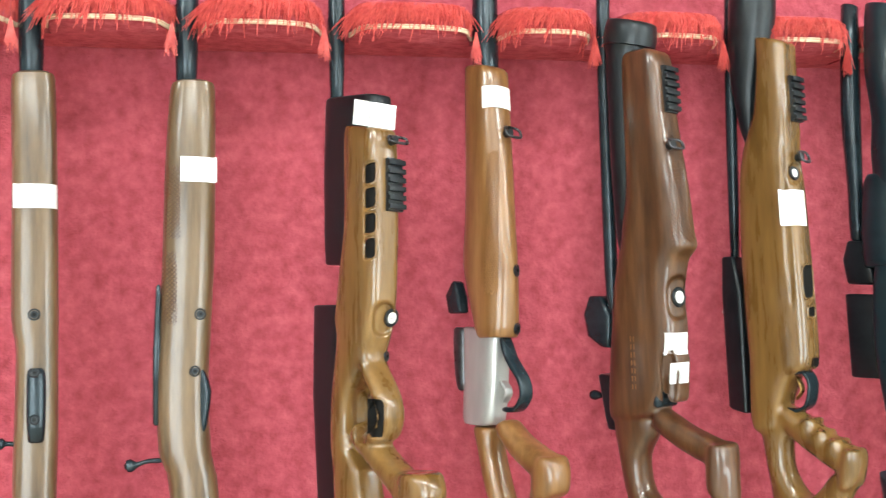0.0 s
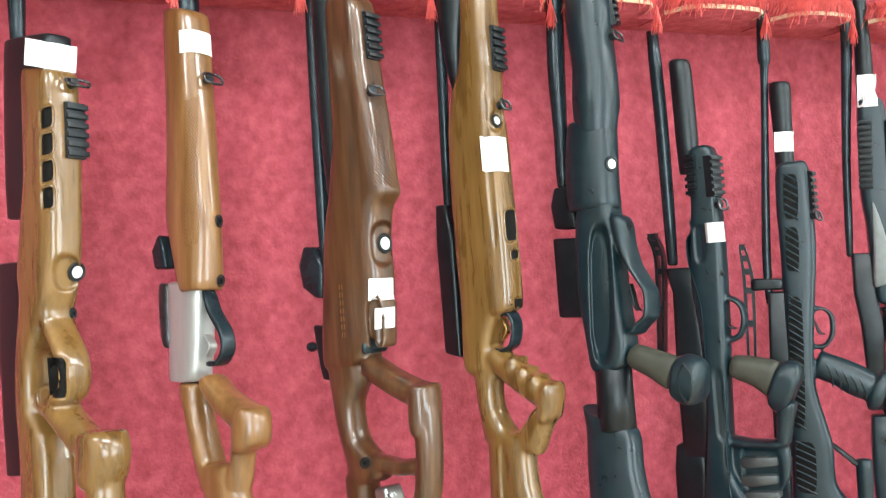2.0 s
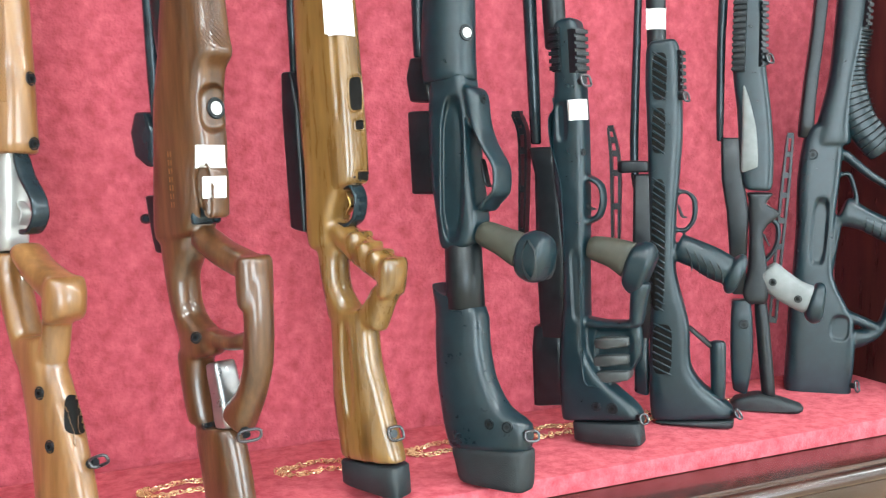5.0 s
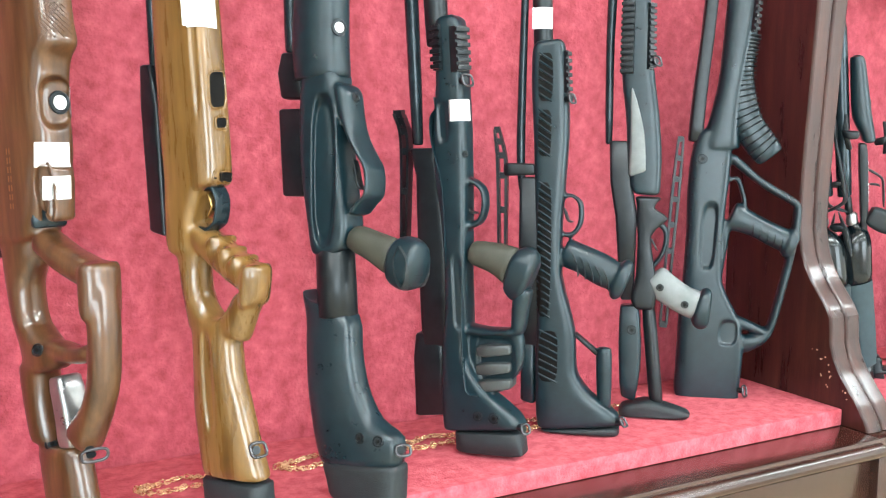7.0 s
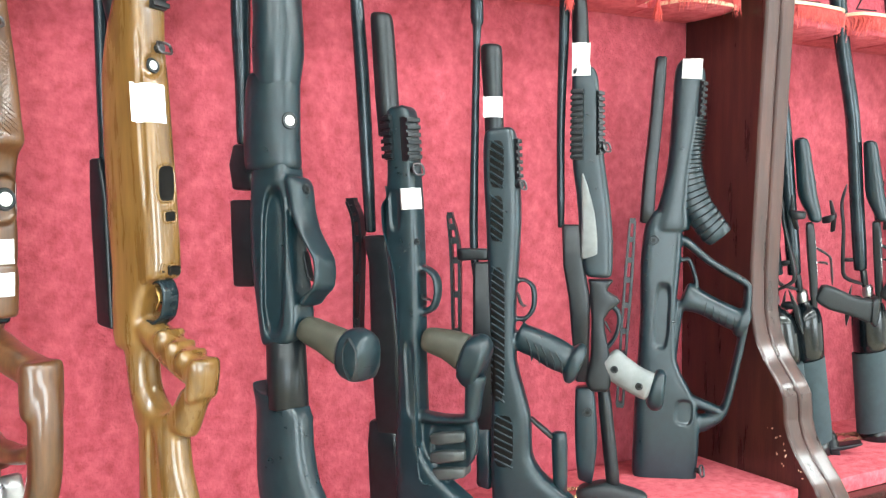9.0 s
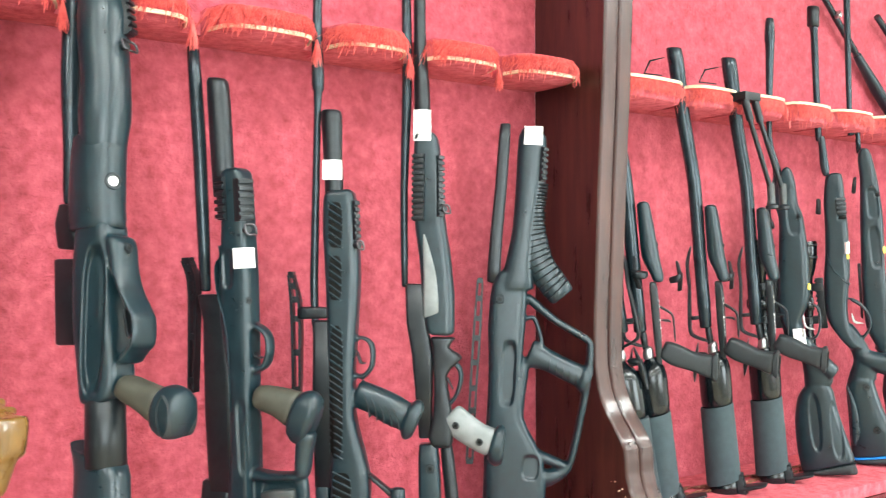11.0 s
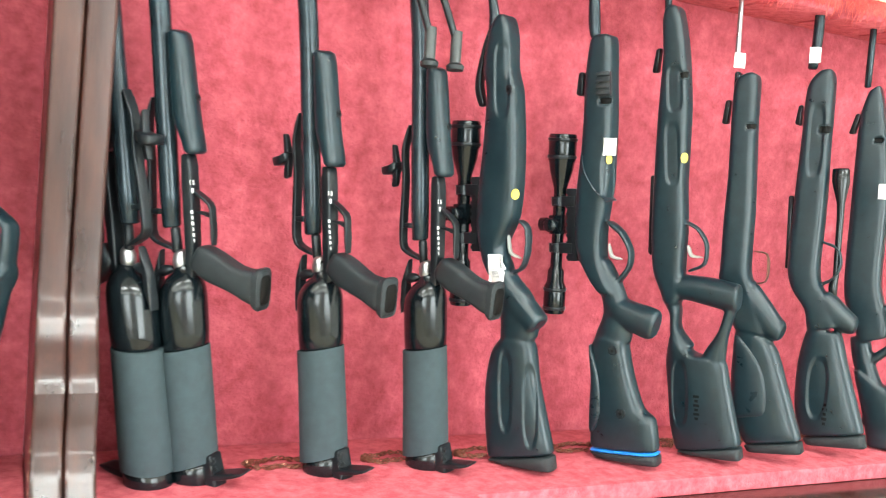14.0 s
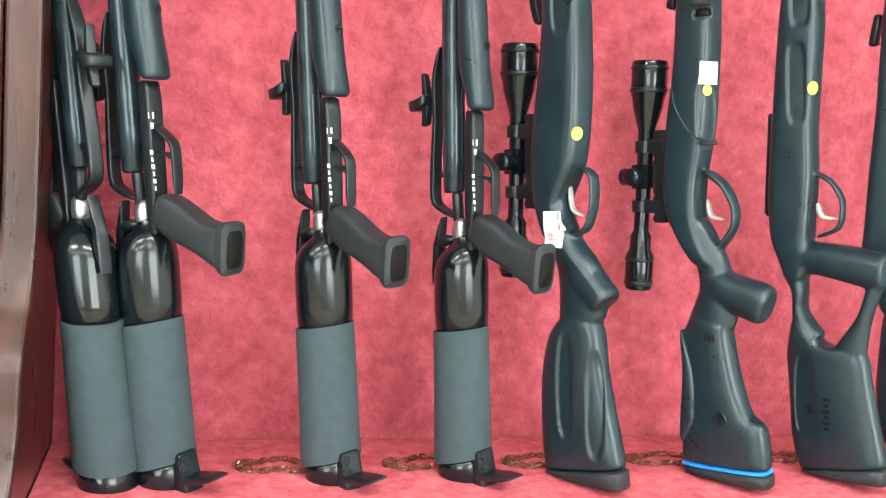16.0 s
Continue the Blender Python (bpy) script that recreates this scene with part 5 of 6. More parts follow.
swivel(g, "chassis", 0.164, 0.020, 0.016, 0.021)

g = gun("bullpup_air_rifle", 2.123, 0.012, 50, "black air rifle with grey panel and grip in the rack", 1.135)
limb(g, "barrel", BLUED, 0, [(-0.015, 1.022, 0.001, 1.022), (-0.012, 0.823, 0.006, 0.823), (-0.014, 0.629, 0, 0.628), (-0.011, 0.459, 0.002, 0.459)])
limb(g, "air_cylinder", BLACK_METAL, 0, [(0.008, 1.042, 0.028, 1.041), (0.008, 0.902, 0.029, 0.902), (0.009, 0.832, 0.036, 0.812), (0.011, 0.714, 0.041, 0.713)])
limb(g, "chassis", BLACK_POLYMER, 0.044, [(0.013, 0.726, 0.046, 0.728), (0.011, 0.704, 0.055, 0.703), (0.013, 0.575, 0.065, 0.582), (0.021, 0.514, 0.075, 0.514), (0.027, 0.444, 0.082, 0.445), (0.033, 0.393, 0.082, 0.389), (0.04, 0.378, 0.079, 0.376)], n=4.6)
limb(g, "action", BLACK_METAL, 0.034, [(0.041, 0.374, 0.085, 0.373), (0.045, 0.358, 0.074, 0.355), (0.044, 0.335, 0.096, 0.338), (0.048, 0.311, 0.07, 0.308), (0.047, 0.239, 0.08, 0.241), (0.039, 0.207, 0.082, 0.209), (0.046, 0.185, 0.08, 0.186)], n=5)
limb(g, "side_panel", GREY_PANEL, 0.05, [(0.028, 0.55, 0.034, 0.55), (0.03, 0.475, 0.053, 0.483), (0.029, 0.406, 0.06, 0.416)], n=6)
limb(g, "trigger_guard", BLACK_POLYMER, 0.022, [(0.078, 0.339, 0.072, 0.331), (0.096, 0.322, 0.088, 0.318), (0.098, 0.296, 0.09, 0.298), (0.088, 0.269, 0.082, 0.273), (0.071, 0.249, 0.065, 0.255)])
limb(g, "trigger", BLACK_METAL, 0.01, [(0.073, 0.305, 0.067, 0.303), (0.083, 0.285, 0.079, 0.283)])
limb(g, "grip", GREY_PANEL, 0.038, [(0.092, 0.258, 0.06, 0.23), (0.11, 0.243, 0.078, 0.205), (0.136, 0.225, 0.114, 0.183), (0.159, 0.217, 0.139, 0.171)])
limb(g, "grip_cap", BLACK_POLYMER, 0.044, [(0.153, 0.221, 0.139, 0.165), (0.164, 0.225, 0.152, 0.155), (0.172, 0.22, 0.166, 0.158)])
limb(g, "buffer_tube", BLACK_METAL, 0, [(0.058, 0.196, 0.08, 0.197), (0.069, 0.095, 0.092, 0.097), (0.078, 0.014, 0.101, 0.016)])
limb(g, "butt", RUBBER, 0.044, [(0.027, 0.017, 0.077, 0.032), (0.026, 0.002, 0.14, 0.015), (0.031, 0.002, 0.143, 0.002)], n=4)
limb(g, "cheek_plate", BLACK_POLYMER, 0.03, [(0.022, 0.19, 0.055, 0.192), (0.023, 0.109, 0.061, 0.103), (0.028, 0.035, 0.054, 0.027)], n=5)
limb(g, "receiver", BLACK_METAL, 0.028, [(-0.004, 0.465, 0.03, 0.465), (0.0, 0.396, 0.036, 0.397), (0.010, 0.341, 0.046, 0.341), (0.022, 0.2, 0.046, 0.201)], n=6, straight=True)
tag(g, "air_cylinder", 0.026, 0.741, 0.030, 0.055)
rail(g, "chassis", 0.022, 0.633, 0.019, 0.116)
rail(g, "chassis", 0.062, 0.636, 0.013, 0.106)
swivel(g, "chassis", 0.069, 0.594, 0.018, 0.022)
screw(g, "grip", 0.088, 0.222, 0.009, 0.011)
screw(g, "grip", 0.129, 0.195, 0.009, 0.011)
screw(g, "cheek_plate", 0.044, 0.147, 0.014, 0.015)

g = gun("bullpup_air_rifle", 2.338, 0.047, 52, "black air rifle with curved ribbed magazine in the rack", 1.160)
limb(g, "barrel_plate", BLACK_METAL, 0.03, [(-0.03, 0.764, -0.008, 0.765), (-0.033, 0.648, -0.010, 0.649), (-0.038, 0.546, -0.014, 0.547), (-0.04, 0.464, -0.014, 0.461)], n=5)
limb(g, "handguard", BLACK_POLYMER, 0.05, [(0.019, 0.764, 0.056, 0.749), (0.007, 0.74, 0.061, 0.726), (0.006, 0.649, 0.057, 0.652), (0.004, 0.569, 0.048, 0.571), (-0.007, 0.497, 0.047, 0.5), (-0.019, 0.45, 0.051, 0.454)], n=3)
limb(g, "magazine", BLACK_POLYMER, 0.042, [(0.064, 0.69, 0.014, 0.692), (0.062, 0.641, 0.012, 0.641), (0.063, 0.583, 0.011, 0.577), (0.08, 0.52, 0.028, 0.5), (0.103, 0.488, 0.059, 0.454), (0.124, 0.461, 0.086, 0.427)])
limb(g, "magazine_rib", RUBBER, 0.046, [(0.013, 0.653, 0.013, 0.647), (0.041, 0.654, 0.041, 0.648), (0.067, 0.655, 0.067, 0.649)])
limb(g, "magazine_rib", RUBBER, 0.046, [(0.013, 0.646, 0.013, 0.64), (0.04, 0.647, 0.04, 0.641), (0.067, 0.649, 0.067, 0.643)])
limb(g, "magazine_rib", RUBBER, 0.046, [(0.012, 0.639, 0.012, 0.633), (0.04, 0.64, 0.04, 0.636), (0.066, 0.642, 0.066, 0.636)])
limb(g, "magazine_rib", RUBBER, 0.046, [(0.012, 0.632, 0.012, 0.626), (0.04, 0.634, 0.04, 0.628), (0.066, 0.635, 0.066, 0.631)])
limb(g, "magazine_rib", RUBBER, 0.046, [(0.012, 0.624, 0.012, 0.62), (0.039, 0.627, 0.039, 0.623), (0.066, 0.63, 0.066, 0.624)])
limb(g, "magazine_rib", RUBBER, 0.046, [(0.011, 0.619, 0.011, 0.613), (0.039, 0.62, 0.039, 0.616), (0.065, 0.623, 0.065, 0.617)])
limb(g, "magazine_rib", RUBBER, 0.046, [(0.011, 0.611, 0.011, 0.607), (0.039, 0.613, 0.039, 0.609), (0.065, 0.616, 0.065, 0.612)])
limb(g, "magazine_rib", RUBBER, 0.046, [(0.011, 0.604, 0.011, 0.6), (0.038, 0.607, 0.038, 0.603), (0.065, 0.61, 0.065, 0.606)])
limb(g, "magazine_rib", RUBBER, 0.046, [(0.011, 0.596, 0.011, 0.592), (0.039, 0.599, 0.039, 0.595), (0.065, 0.602, 0.065, 0.598)])
limb(g, "magazine_rib", RUBBER, 0.046, [(0.011, 0.588, 0.011, 0.582), (0.039, 0.591, 0.039, 0.587), (0.065, 0.594, 0.065, 0.59)])
limb(g, "magazine_rib", RUBBER, 0.046, [(0.012, 0.579, 0.012, 0.575), (0.039, 0.583, 0.039, 0.579), (0.065, 0.587, 0.065, 0.583)])
limb(g, "magazine_rib", RUBBER, 0.046, [(0.012, 0.571, 0.012, 0.567), (0.039, 0.575, 0.039, 0.571), (0.066, 0.579, 0.066, 0.575)])
limb(g, "magazine_rib", RUBBER, 0.046, [(0.012, 0.562, 0.012, 0.558), (0.04, 0.567, 0.04, 0.563), (0.066, 0.572, 0.066, 0.568)])
limb(g, "magazine_rib", RUBBER, 0.046, [(0.013, 0.552, 0.015, 0.548), (0.04, 0.559, 0.042, 0.553), (0.066, 0.565, 0.068, 0.561)])
limb(g, "magazine_rib", RUBBER, 0.046, [(0.017, 0.54, 0.019, 0.536), (0.044, 0.548, 0.046, 0.544), (0.069, 0.556, 0.071, 0.552)])
limb(g, "magazine_rib", RUBBER, 0.046, [(0.022, 0.528, 0.024, 0.524), (0.047, 0.538, 0.049, 0.534), (0.072, 0.547, 0.074, 0.543)])
limb(g, "magazine_rib", RUBBER, 0.046, [(0.026, 0.516, 0.028, 0.512), (0.051, 0.527, 0.053, 0.523), (0.075, 0.538, 0.077, 0.534)])
limb(g, "magazine_rib", RUBBER, 0.046, [(0.03, 0.504, 0.032, 0.5), (0.055, 0.517, 0.057, 0.513), (0.078, 0.529, 0.08, 0.525)])
limb(g, "magazine_rib", RUBBER, 0.046, [(0.035, 0.492, 0.037, 0.488), (0.059, 0.506, 0.061, 0.502), (0.081, 0.52, 0.083, 0.516)])
limb(g, "magazine_rib", RUBBER, 0.046, [(0.042, 0.481, 0.044, 0.477), (0.064, 0.497, 0.066, 0.493), (0.086, 0.511, 0.088, 0.507)])
limb(g, "magazine_rib", RUBBER, 0.046, [(0.05, 0.47, 0.052, 0.466), (0.072, 0.487, 0.074, 0.483), (0.093, 0.503, 0.095, 0.499)])
limb(g, "magazine_rib", RUBBER, 0.046, [(0.058, 0.459, 0.06, 0.455), (0.078, 0.477, 0.082, 0.473), (0.098, 0.495, 0.102, 0.491)])
limb(g, "magazine_rib", RUBBER, 0.046, [(0.065, 0.448, 0.069, 0.444), (0.085, 0.468, 0.089, 0.464), (0.104, 0.486, 0.108, 0.482)])
limb(g, "magazine_rib", RUBBER, 0.046, [(0.074, 0.437, 0.078, 0.435), (0.092, 0.457, 0.096, 0.455), (0.11, 0.477, 0.114, 0.475)])
limb(g, "body", BLACK_POLYMER, 0.044, [(-0.017, 0.487, 0.03, 0.481), (-0.029, 0.457, 0.037, 0.453), (-0.033, 0.389, 0.037, 0.377), (-0.028, 0.304, 0.035, 0.308), (-0.027, 0.217, 0.042, 0.214), (-0.029, 0.173, 0.078, 0.147), (-0.027, 0.076, 0.09, 0.087), (-0.026, 0.013, 0.09, 0.007), (-0.02, -0.012, 0.096, -0.023)], n=4.6)
limb(g, "butt_pad", RUBBER, 0.042, [(-0.019, -0.006, 0.096, -0.019), (-0.015, 0.002, 0.097, 0.002)], n=4)
limb(g, "stock_frame", BLACK_POLYMER, 0.03, [(0.044, 0.447, 0.032, 0.433), (0.095, 0.405, 0.087, 0.393), (0.155, 0.373, 0.147, 0.361), (0.167, 0.351, 0.153, 0.351), (0.164, 0.282, 0.15, 0.284), (0.144, 0.151, 0.13, 0.153), (0.129, 0.111, 0.115, 0.125), (0.095, 0.085, 0.079, 0.119)])
limb(g, "inner_frame", BLACK_POLYMER, 0.03, [(0.121, 0.12, 0.127, 0.136), (0.067, 0.137, 0.075, 0.155), (0.035, 0.161, 0.051, 0.169), (0.026, 0.222, 0.042, 0.222), (0.034, 0.327, 0.05, 0.325)])
limb(g, "grip", BLACK_POLYMER, 0.036, [(0.055, 0.361, 0.037, 0.309), (0.092, 0.341, 0.076, 0.303), (0.126, 0.326, 0.11, 0.288), (0.156, 0.315, 0.14, 0.275)])
limb(g, "grip_cap", BLACK_POLYMER, 0.042, [(0.151, 0.321, 0.137, 0.271), (0.162, 0.319, 0.146, 0.267), (0.17, 0.311, 0.156, 0.269)])
limb(g, "grip_rib", RUBBER, 0.04, [(0.088, 0.327, 0.084, 0.327), (0.087, 0.303, 0.083, 0.303)])
limb(g, "grip_rib", RUBBER, 0.04, [(0.101, 0.321, 0.097, 0.321), (0.1, 0.297, 0.096, 0.297)])
limb(g, "grip_rib", RUBBER, 0.04, [(0.114, 0.315, 0.11, 0.315), (0.113, 0.291, 0.109, 0.291)])
limb(g, "grip_rib", RUBBER, 0.04, [(0.126, 0.309, 0.122, 0.309), (0.125, 0.286, 0.121, 0.286)])
limb(g, "grip_rib", RUBBER, 0.04, [(0.139, 0.304, 0.135, 0.304), (0.138, 0.28, 0.134, 0.28)])
limb(g, "trigger_guard", BLACK_POLYMER, 0.02, [(0.038, 0.403, 0.04, 0.393), (0.056, 0.404, 0.05, 0.398), (0.072, 0.363, 0.064, 0.361), (0.074, 0.336, 0.064, 0.336)])
limb(g, "scope_rail", BLACK_METAL, 0.018, [(-0.058, 0.466, -0.046, 0.466), (-0.061, 0.37, -0.045, 0.371), (-0.062, 0.249, -0.047, 0.25), (-0.062, 0.126, -0.047, 0.127)], n=6)
dent(g, 0.012, 0.294, 0.028, 0.13, 0.007)
dent(g, 0.062, 0.12, 0.034, 0.05, 0.004, 3)
for k in range(9):
    screw(g, "body", -0.022, 0.20 + 0.028 * k, 0.004, 0.004)
tag(g, "handguard", 0.038, 0.746, 0.035, 0.035)
rail(g, "handguard", 0.061, 0.693, 0.013, 0.065)
screw(g, "body", -0.011, 0.433, 0.013, 0.017)
swivel(g, "body", 0.098, 0.016, 0.019, 0.026)

g = gun("bottle_air_rifle", 2.935, -0.125, 30, "black air rifle with grey-sleeved bottle in the rack", 1.100)
limb(g, "barrel", BLUED, 0, [(-0.013, 0.981, 0.022, 0.974), (-0.011, 0.913, 0.022, 0.906), (-0.009, 0.817, 0.021, 0.811), (-0.003, 0.682, 0.026, 0.679), (-0.01, 0.512, 0.018, 0.511), (-0.016, 0.363, 0.012, 0.364)])
limb(g, "front_sight", BLACK_METAL, 0.004, [(-0.018, 0.959, -0.018, 0.963), (-0.049, 0.958, -0.051, 0.962), (-0.064, 0.936, -0.068, 0.934), (-0.026, 0.925, -0.028, 0.921)], straight=True)
limb(g, "inner_barrel", BLACK_METAL, 0, [(-0.005, 0.364, 0.011, 0.364), (-0.004, 0.326, 0.012, 0.327)])
limb(g, "forend", BLACK_POLYMER, 0.036, [(0.029, 0.629, 0.048, 0.629), (0.026, 0.618, 0.053, 0.616), (0.024, 0.579, 0.055, 0.576), (0.022, 0.518, 0.057, 0.515), (0.033, 0.482, 0.06, 0.476), (0.037, 0.464, 0.059, 0.461)], n=2.6)
limb(g, "frame", BLACK_METAL, 0.022, [(0.029, 0.464, 0.045, 0.462), (0.026, 0.407, 0.043, 0.408), (0.023, 0.338, 0.038, 0.338), (0.021, 0.274, 0.031, 0.278)], n=6)
limb(g, "upper_strap", BLACK_METAL, 0.016, [(-0.01, 0.543, -0.014, 0.545), (-0.022, 0.505, -0.028, 0.507), (-0.023, 0.457, -0.029, 0.457), (-0.03, 0.386, -0.038, 0.386), (-0.03, 0.352, -0.036, 0.348), (0.002, 0.336, 0, 0.33)])
limb(g, "strap_spacer", BLACK_METAL, 0.014, [(-0.034, 0.392, -0.034, 0.382), (-0.011, 0.391, -0.011, 0.381)])
limb(g, "sight_arm", BLACK_METAL, 0.012, [(-0.050, 0.516, -0.042, 0.514), (-0.048, 0.480, -0.038, 0.480), (-0.054, 0.447, -0.042, 0.449)], n=6, straight=True)
limb(g, "sight_block", BLACK_METAL, 0.030, [(-0.067, 0.482, -0.065, 0.466), (-0.050, 0.484, -0.050, 0.468), (-0.038, 0.490, -0.038, 0.474)], n=6, straight=True)
limb(g, "rear_bar", BLACK_METAL, 0.016, [(-0.039, 0.292, -0.021, 0.336), (-0.041, 0.263, -0.03, 0.271), (-0.042, 0.245, -0.038, 0.247)], n=6, straight=True)
limb(g, "trigger_guard", BLACK_METAL, 0.014, [(0.042, 0.416, 0.038, 0.412), (0.067, 0.394, 0.063, 0.392), (0.069, 0.374, 0.065, 0.374), (0.067, 0.336, 0.063, 0.336)])
limb(g, "trigger", BLACK_METAL, 0.01, [(0.041, 0.385, 0.041, 0.381), (0.058, 0.382, 0.056, 0.378), (0.063, 0.376, 0.061, 0.374)])
limb(g, "grip", RUBBER, 0.034, [(0.048, 0.339, 0.028, 0.309), (0.073, 0.327, 0.051, 0.289), (0.106, 0.306, 0.09, 0.272), (0.14, 0.299, 0.122, 0.253)], n=4.5)
limb(g, "grip_end", RUBBER, 0.038, [(0.13, 0.299, 0.124, 0.253), (0.138, 0.304, 0.13, 0.246), (0.145, 0.302, 0.135, 0.246)], n=4.5)
# solid near-black block painting the shade inside the hollow grip end
limb(g, "grip_opening", SHADE_AND_MARK, 0.026, [(0.141, 0.295, 0.134, 0.252), (0.1465, 0.294, 0.1385, 0.2525)], n=4.5)
limb(g, "valve", STEEL, 0, [(0, 0.331, 0.018, 0.332), (-0.004, 0.315, 0.018, 0.317), (-0.002, 0.303, 0.018, 0.304)])
limb(g, "gauge_knob", BLACK_METAL, 0, [(-0.004, 0.3, -0.006, 0.31), (-0.023, 0.294, -0.025, 0.31), (-0.033, 0.294, -0.035, 0.306)])
limb(g, "air_bottle", GLOSS_BLACK, 0, [(0.001, 0.310, 0.021, 0.312), (-0.004, 0.300, 0.025, 0.303), (-0.017, 0.289, 0.034, 0.293), (-0.027, 0.273, 0.038, 0.279), (-0.030, 0.253, 0.039, 0.26), (-0.032, 0.187, 0.036, 0.194)])
limb(g, "sleeve", NEOPRENE, 0, [(-0.034, 0.188, 0.036, 0.196), (-0.035, 0.182, 0.036, 0.19), (-0.037, 0.116, 0.035, 0.125), (-0.041, 0.023, 0.033, 0.037), (-0.04, 0.019, 0.032, 0.032)], label="dark grey neoprene sleeve")
limb(g, "bottle_base", GLOSS_BLACK, 0, [(-0.037, 0.019, 0.029, 0.03), (-0.037, -0.012, 0.029, -0.002), (-0.032, 0.002, 0.025, 0.002)])
limb(g, "foot_bracket", BLACK_METAL, 0.03, [(0.017, 0.035, 0.038, 0.042), (0.02, -0.002, 0.042, 0.003), (0.026, -0.025, 0.045, -0.021)], n=6, straight=True)
limb(g, "foot", BLACK_METAL, 0.03, [(0.006, 0.010, 0.007, 0.001), (0.046, 0.014, 0.046, 0.004), (0.084, 0.018, 0.085, 0.012)], n=5)
screw(g, "foot_bracket", 0.027, 0.026, 0.011, 0.010)
screw(g, "foot_bracket", 0.028, 0.013, 0.011, 0.011)
marking(g, "frame", 0.035, 0.418, 0.008, 0.023)
marking(g, "frame", 0.030, 0.363, 0.004, 0.048)
screw(g, "forend", 0.061, 0.538, 0.010, 0.008)
condor = g

copy_thing(condor, stand(2.739, -0.149, 44, 1.1))
copy_thing(condor, stand(3.106, -0.112, 30, 1.1))
copy_thing(condor, stand(2.670, -0.119, 212, 1.1))

g = gun("scoped_air_rifle", 3.231, -0.085, 30, "black polymer air rifle with scope in the rack", 1.100)
limb(g, "barrel", BLUED, 0, [(0.006, 1.09, 0.026, 1.086), (-0.001, 1.04, 0.023, 1.036), (-0.001, 1.013, 0.019, 1.009), (-0.017, 0.812, -0.005, 0.81), (-0.011, 0.732, 0.007, 0.73), (-0.019, 0.649, 0.005, 0.647)])
limb(g, "stock", BLACK_POLYMER, 0.048, [(0.012, 0.729, 0.028, 0.731), (-0.004, 0.7, 0.036, 0.697), (-0.015, 0.649, 0.037, 0.645), (-0.008, 0.612, 0.046, 0.608), (-0.015, 0.531, 0.049, 0.53), (-0.025, 0.456, 0.047, 0.463), (-0.029, 0.4, 0.039, 0.407), (-0.023, 0.361, 0.016, 0.357), (-0.007, 0.312, 0.03, 0.32)], n=4.6)
limb(g, "trigger_body", BLACK_POLYMER, 0.042, [(-0.027, 0.386, 0.019, 0.389), (-0.022, 0.336, 0.026, 0.333), (0.001, 0.3, 0.042, 0.308), (0.011, 0.269, 0.067, 0.282), (0.013, 0.237, 0.078, 0.249), (0.012, 0.204, 0.076, 0.213)], n=2.6)
limb(g, "grip", BLACK_POLYMER, 0.046, [(0.035, 0.308, 0.013, 0.294), (0.065, 0.28, 0.029, 0.25), (0.085, 0.258, 0.059, 0.228), (0.093, 0.248, 0.071, 0.222)])
limb(g, "butt", BLACK_POLYMER, 0.044, [(0.016, 0.214, 0.067, 0.212), (-0.006, 0.183, 0.075, 0.194), (-0.017, 0.129, 0.081, 0.145), (-0.018, 0.064, 0.095, 0.084), (-0.013, 0.006, 0.108, 0.03)], n=2.8)
limb(g, "butt_pad", RUBBER, 0.045, [(-0.012, 0.005, 0.107, 0.028), (-0.003, 0.002, 0.112, 0.003)], n=4)
limb(g, "trigger_guard", BLACK_POLYMER, 0.022, [(0.047, 0.407, 0.043, 0.403), (0.063, 0.391, 0.057, 0.389), (0.063, 0.353, 0.057, 0.353), (0.051, 0.323, 0.047, 0.327), (0.025, 0.314, 0.023, 0.32)])
limb(g, "trigger", NICKEL, 0.008, [(0.026, 0.382, 0.022, 0.382), (0.03, 0.352, 0.026, 0.35), (0.048, 0.344, 0.046, 0.34)])
limb(g, "cocking_arm", BLACK_METAL, 0.016, [(-0.008, 0.708, -0.012, 0.71), (-0.02, 0.661, -0.028, 0.663), (-0.025, 0.619, -0.037, 0.619), (-0.017, 0.59, -0.029, 0.586)])
scope(g, (-0.0575, 0.566), (-0.070, 0.258))
dent(g, 0.010, 0.63, 0.030, 0.13, 0.003)
dent(g, 0.016, 0.12, 0.026, 0.15, 0.005, 2.6)
dent(g, 0.064, 0.10, 0.030, 0.15, 0.004, 2.6)
dot(g, "stock", 0.054, 0.442, 0.014, 0.017)
tag(g, "stock", -0.002, 0.322, 0.030, 0.046, upright=True)
screw(g, "stock", 0.023, 0.613, 0.014, 0.011)
bipod = tagged(new("bipod"), "black folded bipod hanging from an air rifle barrel", "bipod")
bipod.location = (2.965, 1.06, 1.80)
for dx, dx2 in ((-0.016, 0.054), (0.018, 0.096)):
    leg = tube("leg", [(dx, 0, 0), (dx + (dx2 - dx) * 0.25, -0.005, -0.06), (dx2, -0.015, -0.2)], 0.0055, BLACK_METAL, bipod, 10)
    tube("leg_tube", [(dx, 0, 0.0), (dx + (dx2 - dx) * 0.2, -0.004, -0.05)], 0.0085, BLACK_METAL, leg, 12)
    tube("leg_sleeve", [(dx2, -0.014, -0.185), (dx2, -0.017, -0.232)], 0.0085, DARK_GREY, leg, 12)
    tube("rubber_foot", [(dx2, -0.017, -0.232), (dx2, -0.0175, -0.236), (dx2, -0.018, -0.242)], [0.010, 0.014, 0.013], RUBBER, leg, 12)
box("clamp", (-0.026, -0.01, -0.006), (0.028, 0.045, 0.012), BLACK_METAL, bipod, 0.002)


